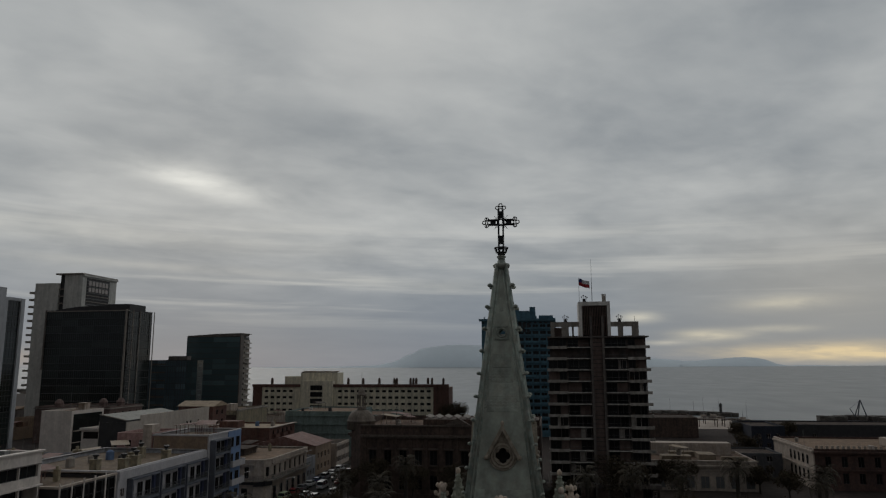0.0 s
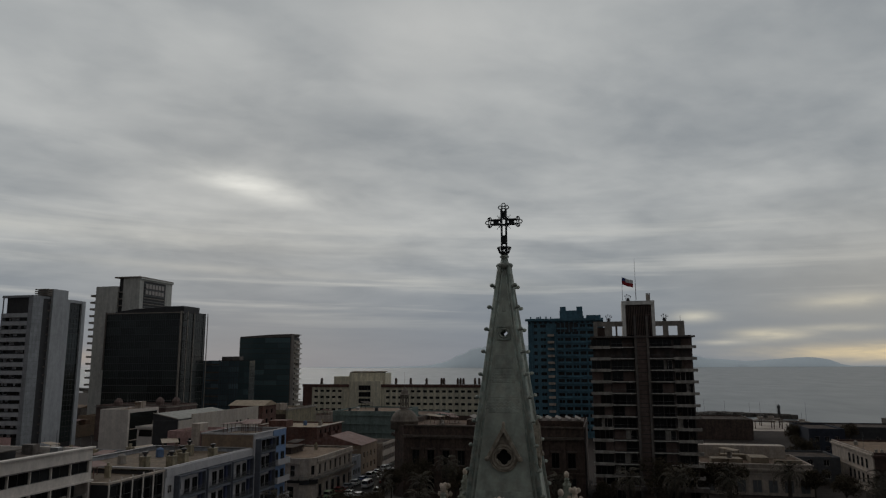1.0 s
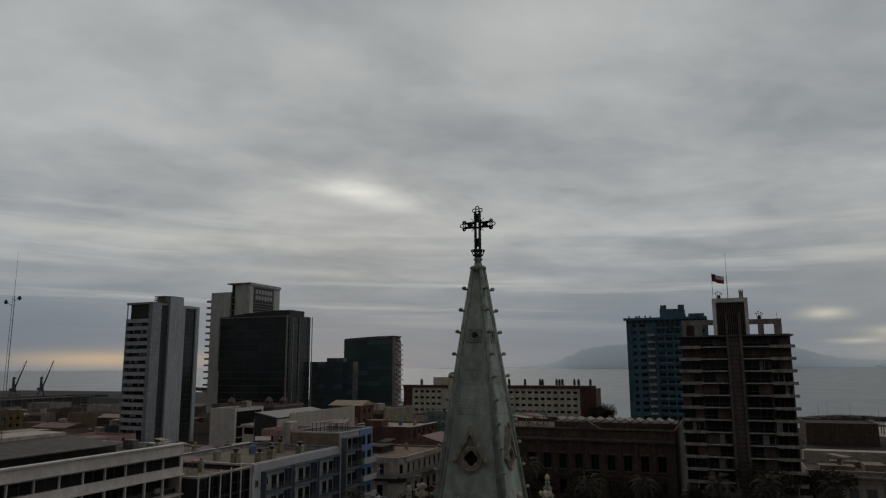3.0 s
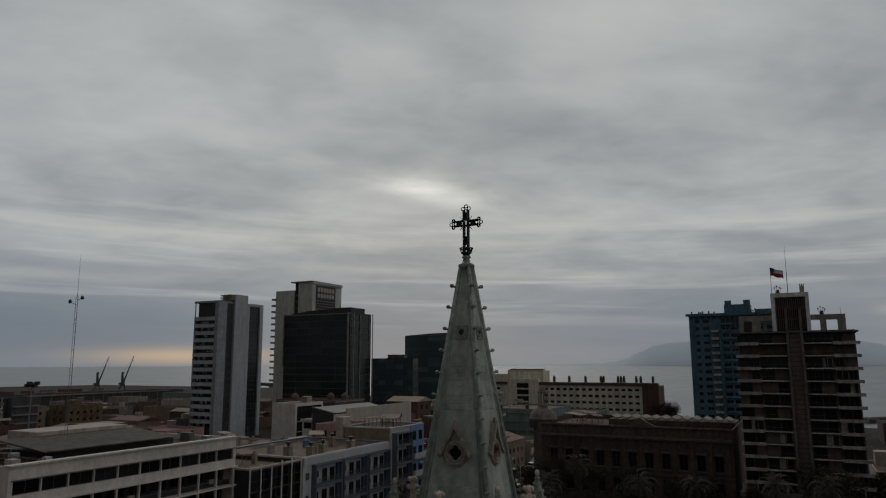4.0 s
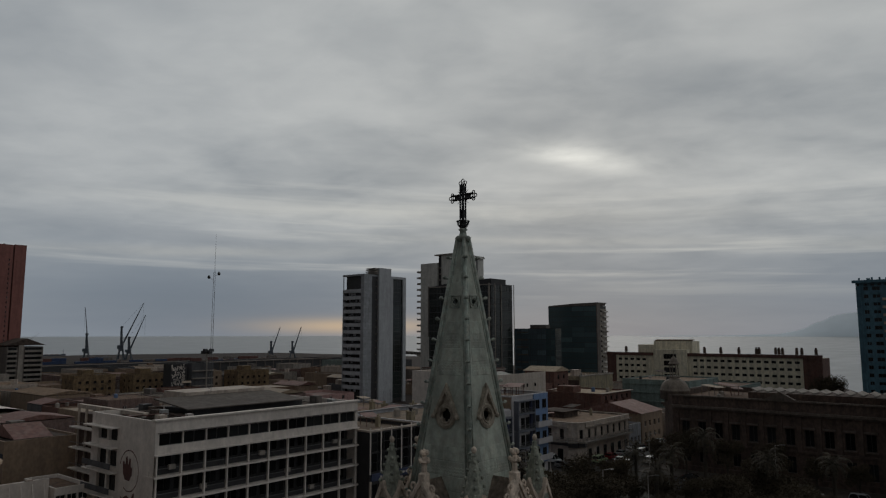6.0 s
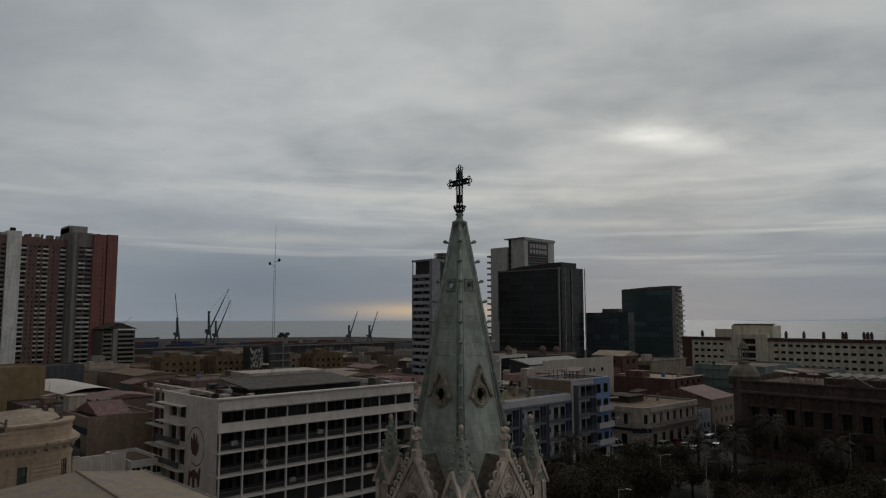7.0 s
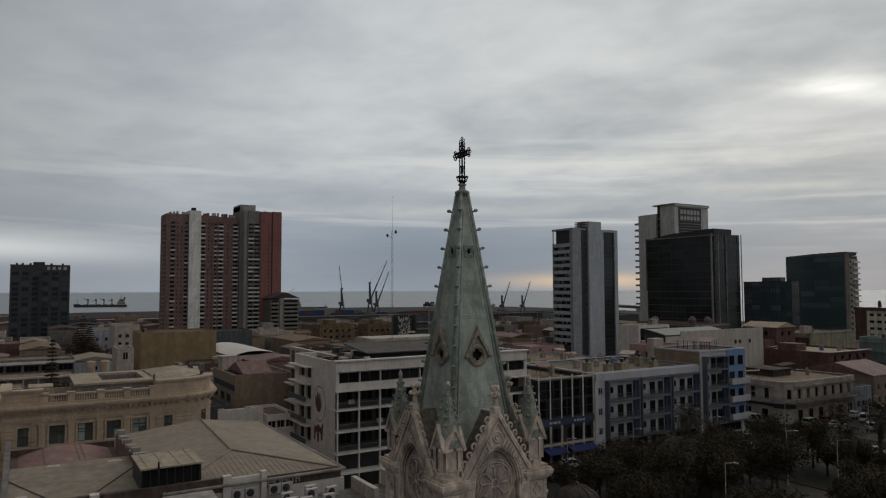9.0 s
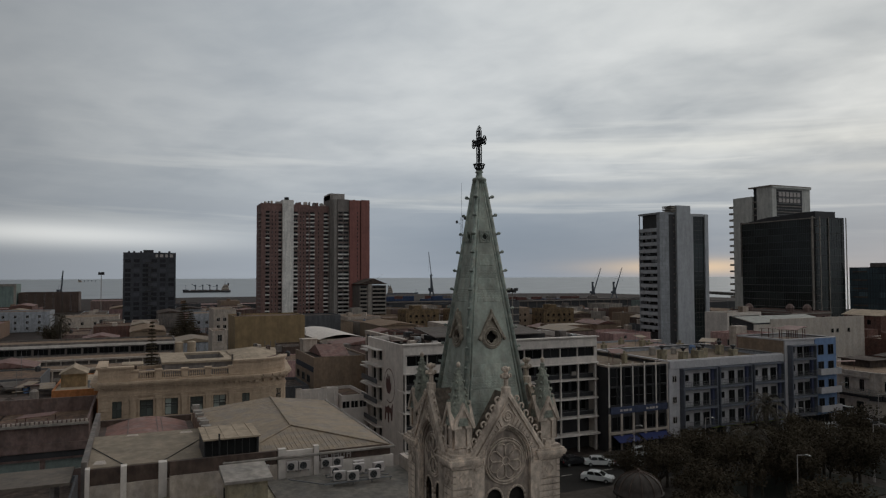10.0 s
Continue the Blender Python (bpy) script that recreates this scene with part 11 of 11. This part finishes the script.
def ship(x, y, L, turn, hull="charcoal", cranes=4, tall=1.0):
    """A cargo ship: sheered hull, tiered deckhouse aft, funnel, masts, hatches and deck cranes."""
    t = thing("ship", "cargo ship with a white deckhouse and deck gear", "ship", x, y, SEA)
    R = Matrix.Translation((x, y, SEA)) @ Matrix.Rotation(turn, 4, "Z")
    b, d = L * 0.07, L * 0.045
    bm = bmesh.new()
    prism(bm, [(-L / 2, -b * 0.8), (-L * 0.42, -b), (L * 0.36, -b), (L * 0.46, -b * 0.5), (L / 2, 0), (L * 0.46, b * 0.5), (L * 0.36, b), (-L * 0.42, b), (-L / 2, b * 0.8)], -1, d, m=R)
    prism(bm, [(L * 0.38, -b * 0.9), (L * 0.47, -b * 0.45), (L * 0.51, 0), (L * 0.47, b * 0.45), (L * 0.38, b * 0.9)], d, d * 1.45, m=R)
    part("hull", bm, M[hull], t)
    z = d
    for k, (u0, u1, w, h) in enumerate(((-0.47, -0.30, 0.9, 0.035), (-0.46, -0.31, 0.8, 0.032), (-0.45, -0.33, 0.75, 0.032), (-0.44, -0.35, 1.05, 0.028))):
        bm = bmesh.new()
        box(bm, L * u0, -b * w, z, L * u1, b * w, z + L * h * tall, m=R)
        tier = part("deckhouse", bm, M["white2"], t, "white painted deckhouse tier")
        for s in (-1, 1):
            bm = bmesh.new()
            box(bm, L * (u0 + 0.01), s * b * w - 0.06, z + L * h * tall * 0.45, L * (u1 - 0.01), s * b * w + 0.06, z + L * h * tall * 0.75, m=R)
            part("window_row", bm, M["glass"], tier)
        z += L * h * tall
    bm = bmesh.new()
    tube(bm, R @ Vector((-L * 0.445, 0, z - L * 0.03)), R @ Vector((-L * 0.45, 0, z + L * 0.035)), L * 0.02, L * 0.017, 8)
    part("funnel", bm, M["charcoal"], t)
    bm = bmesh.new()
    tube(bm, R @ Vector((-L * 0.38, 0, z)), R @ Vector((-L * 0.38, 0, z + L * 0.07)), 0.4, 0.25, 6)
    tube(bm, R @ Vector((-L * 0.38, -b * 0.4, z + L * 0.045)), R @ Vector((-L * 0.38, b * 0.4, z + L * 0.045)), 0.2, 0.2, 5)
    part("radar_mast", bm, M["crane"], t)
    for i in range(5):
        bm = bmesh.new()
        box(bm, L * (-0.26 + 0.125 * i), -b * 0.7, d, L * (-0.165 + 0.125 * i), b * 0.7, d * 1.3, m=R)
        part("hatch", bm, M["brown_p"], t)
    for i in range(cranes):
        u = -L * 0.21 + L * 0.15 * i
        bm = bmesh.new()
        tube(bm, R @ Vector((u, 0, d)), R @ Vector((u, 0, L * 0.17)), L * 0.011, L * 0.009, 6)
        box(bm, u - L * 0.014, -L * 0.014, L * 0.135, u + L * 0.018, L * 0.014, L * 0.17, m=R)
        crane = part("deck_crane", bm, M["crane"], t)
        bm = bmesh.new()
        tube(bm, R @ Vector((u, 0, L * 0.14)), R @ Vector((u + L * 0.085, 0, L * (0.19 if i % 2 else 0.13))), L * 0.006, L * 0.004, 5)
        part("jib", bm, M["crane"], crane)
    bm = bmesh.new()
    tube(bm, R @ Vector((L * 0.44, 0, d)), R @ Vector((L * 0.44, 0, L * 0.17)), L * 0.006, L * 0.003, 5)
    part("foremast", bm, M["crane"], t)


ship(-1400, 138, 88, -math.pi / 2 - 0.12)
ship(-1056, 416, 52, math.pi / 2 - 0.35, "crane", 0, 1.7)
ship(-3425, -183, 95, math.pi / 2, "blue_d")

# breakwaters and the small harbour
def pergola(x, y, w, d, z):
    t = thing("pergola", "dark roofed shelter on posts by the boats", "shelter", x, y, z)
    for a in (0.4, w - 0.4):
        for b in (0.4, d - 0.4):
            bm = bmesh.new()
            tube(bm, (x + a, y + b, z), (x + a, y + b, z + 3.2), 0.2, 0.2, 6)
            part("post", bm, M["brown"], t)
    bm = bmesh.new()
    box(bm, x, y, z + 3.2, x + w, y + d, z + 3.5)
    part("roof", bm, M["roof_d"], t)


pergola(70, 356, 9, 6, G + 0.1)
pergola(82, 358, 8, 6, G + 0.1)
pergola(76, 372, 10, 5, G + 0.1)


def mole(name, label, pts, w, top):
    r = random.Random(len(pts))
    bm = bmesh.new()
    for (x0, y0), (x1, y1) in zip(pts, pts[1:]):
        d = Vector((x1 - x0, y1 - y0, 0))
        n = max(int(d.length / 3.0), 1)
        s = Vector((-d.y, d.x, 0)).normalized()
        for i in range(n):
            for k in range(3):
                c = Vector((x0, y0, 0)) + d * ((i + r.random()) / n) + s * r.uniform(-w, w)
                q = r.uniform(1.2, 2.4)
                box(bm, -q, -q, -2, q, q, top - abs((c - Vector((x0, y0, 0))).dot(s)) / w * 0.8, m=Matrix.Translation(c) @ Matrix.Rotation(r.uniform(0, 3), 4, "Z"))
    return alone(name, bm, M["rubble"], label, "breakwater", kind="stuff")


mole("breakwater", "dark boulder breakwater in the grey sea", [(38, 440), (70, 478), (112, 452)], 5, 2.6)
mole("breakwater", "dark boulder breakwater with a beacon", [(230, 420), (170, 436), (150, 428)], 5, 2.8)
mole("breakwater", "far boulder breakwater of the port", [(-470, 640), (-640, 790), (-900, 900)], 7, 4.0)
t = thing("slipway", "pale concrete slipway of the boat harbour", "quay", 72, 372, SEA)
bm = bmesh.new()
box(bm, 66, 346, -1, 94, 395, G + 0.1)
part("deck", bm, M["white2"], t)
RB = random.Random(12)
for i in range(20):
    x, y = 52 + (i % 7) * 9 + RB.uniform(-2, 2), 402 + (i // 7) * 17 + RB.uniform(-4, 4)
    b = thing("boat", "small white moored boat", "boat", x, y, SEA, "moored boats")
    bm = bmesh.new()
    prism(bm, [(x - 4, y - 1.3), (x + 2.5, y - 1.3), (x + 4.5, y), (x + 2.5, y + 1.3), (x - 4, y + 1.3)], SEA - 0.3, SEA + 1.1)
    part("hull", bm, M["white"], b)
    bm = bmesh.new()
    box(bm, x - 2.4, y - 0.8, SEA + 1.1, x + 0.6, y + 0.8, SEA + 2.5)
    part("cabin", bm, M["white2"], b)
    bm = bmesh.new()
    tube(bm, (x - 0.8, y, SEA + 2.4), (x - 0.8, y, SEA + (6 if i % 3 else 12)), 0.08, 0.04, 5)
    part("mast", bm, M["rail"], b)
t = thing("beacon", "dark harbour beacon on the breakwater", "beacon", 103, 456, 2.0)
bm = bmesh.new()
lathe(bm, 103, 456, [(0.9, 1.0), (0.7, 5.6), (1.0, 5.8), (0.9, 7.2), (0.2, 8.0)], 10)
part("shaft", bm, M["charcoal"], t)

# hills across the bay
def hill(name, pts, depth, label):
    """A far ridge; pts: (x, y, height) along its crest."""
    bm = bmesh.new()
    rows = [[], [], []]
    for x, y, z in pts:
        r = math.hypot(x, y)
        a = Vector((x / r, y / r, 0))
        for k, (o, h) in enumerate(((0, 2), (depth * 0.5, z), (depth, 2))):
            p = Vector((x, y, 0)) + a * o
            rows[k].append(bm.verts.new((p.x, p.y, h)))
    for a, b in zip(rows, rows[1:]):
        for i in range(len(pts) - 1):
            bm.faces.new((a[i + 1], a[i], b[i], b[i + 1]))
    bmesh.ops.recalc_face_normals(bm, faces=bm.faces)
    return alone(name, bm, M["hill"], label, "hill", kind="structure", smooth=True)


def ridge(az0, az1, crest, n=40, r=4250, seed=1):
    out = []
    for i in range(n + 1):
        s = i / n
        az = radians(az0 + (az1 - az0) * s)
        z = crest(s) + 3 * noise.noise(Vector((s * 9, seed, 0)))
        out.append((r * math.sin(az), r * math.cos(az), max(z, 3)))
    return out


def peaks(*pk):
    """A skyline through (place, height) pairs."""
    def f(s):
        for (a, h), (b, k) in zip(pk, pk[1:]):
            if a <= s <= b:
                q = (s - a) / (b - a)
                return h + (k - h) * (q * q * (3 - 2 * q))
        return pk[-1][1]
    return f


hill("backdrop_hill", ridge(-24, 10, peaks((0, 14), (0.12, 18), (0.19, 20), (0.29, 24), (0.335, 46), (0.375, 92), (0.41, 132), (0.44, 142), (0.475, 152), (0.50, 154), (0.53, 148), (0.58, 140), (0.66, 142), (0.74, 150), (0.80, 148), (0.84, 133), (0.866, 114), (0.906, 82), (0.94, 62), (1, 52)), 60), 300, "hazy blue headland across the bay")
hill("backdrop_hill", ridge(2, 30, peaks((0, 20), (0.2, 52), (0.32, 48), (0.38, 58), (0.44, 68), (0.49, 64), (0.515, 36), (0.54, 18), (1, 10)), r=4400, seed=4), 250, "low hazy island ridge on the horizon")
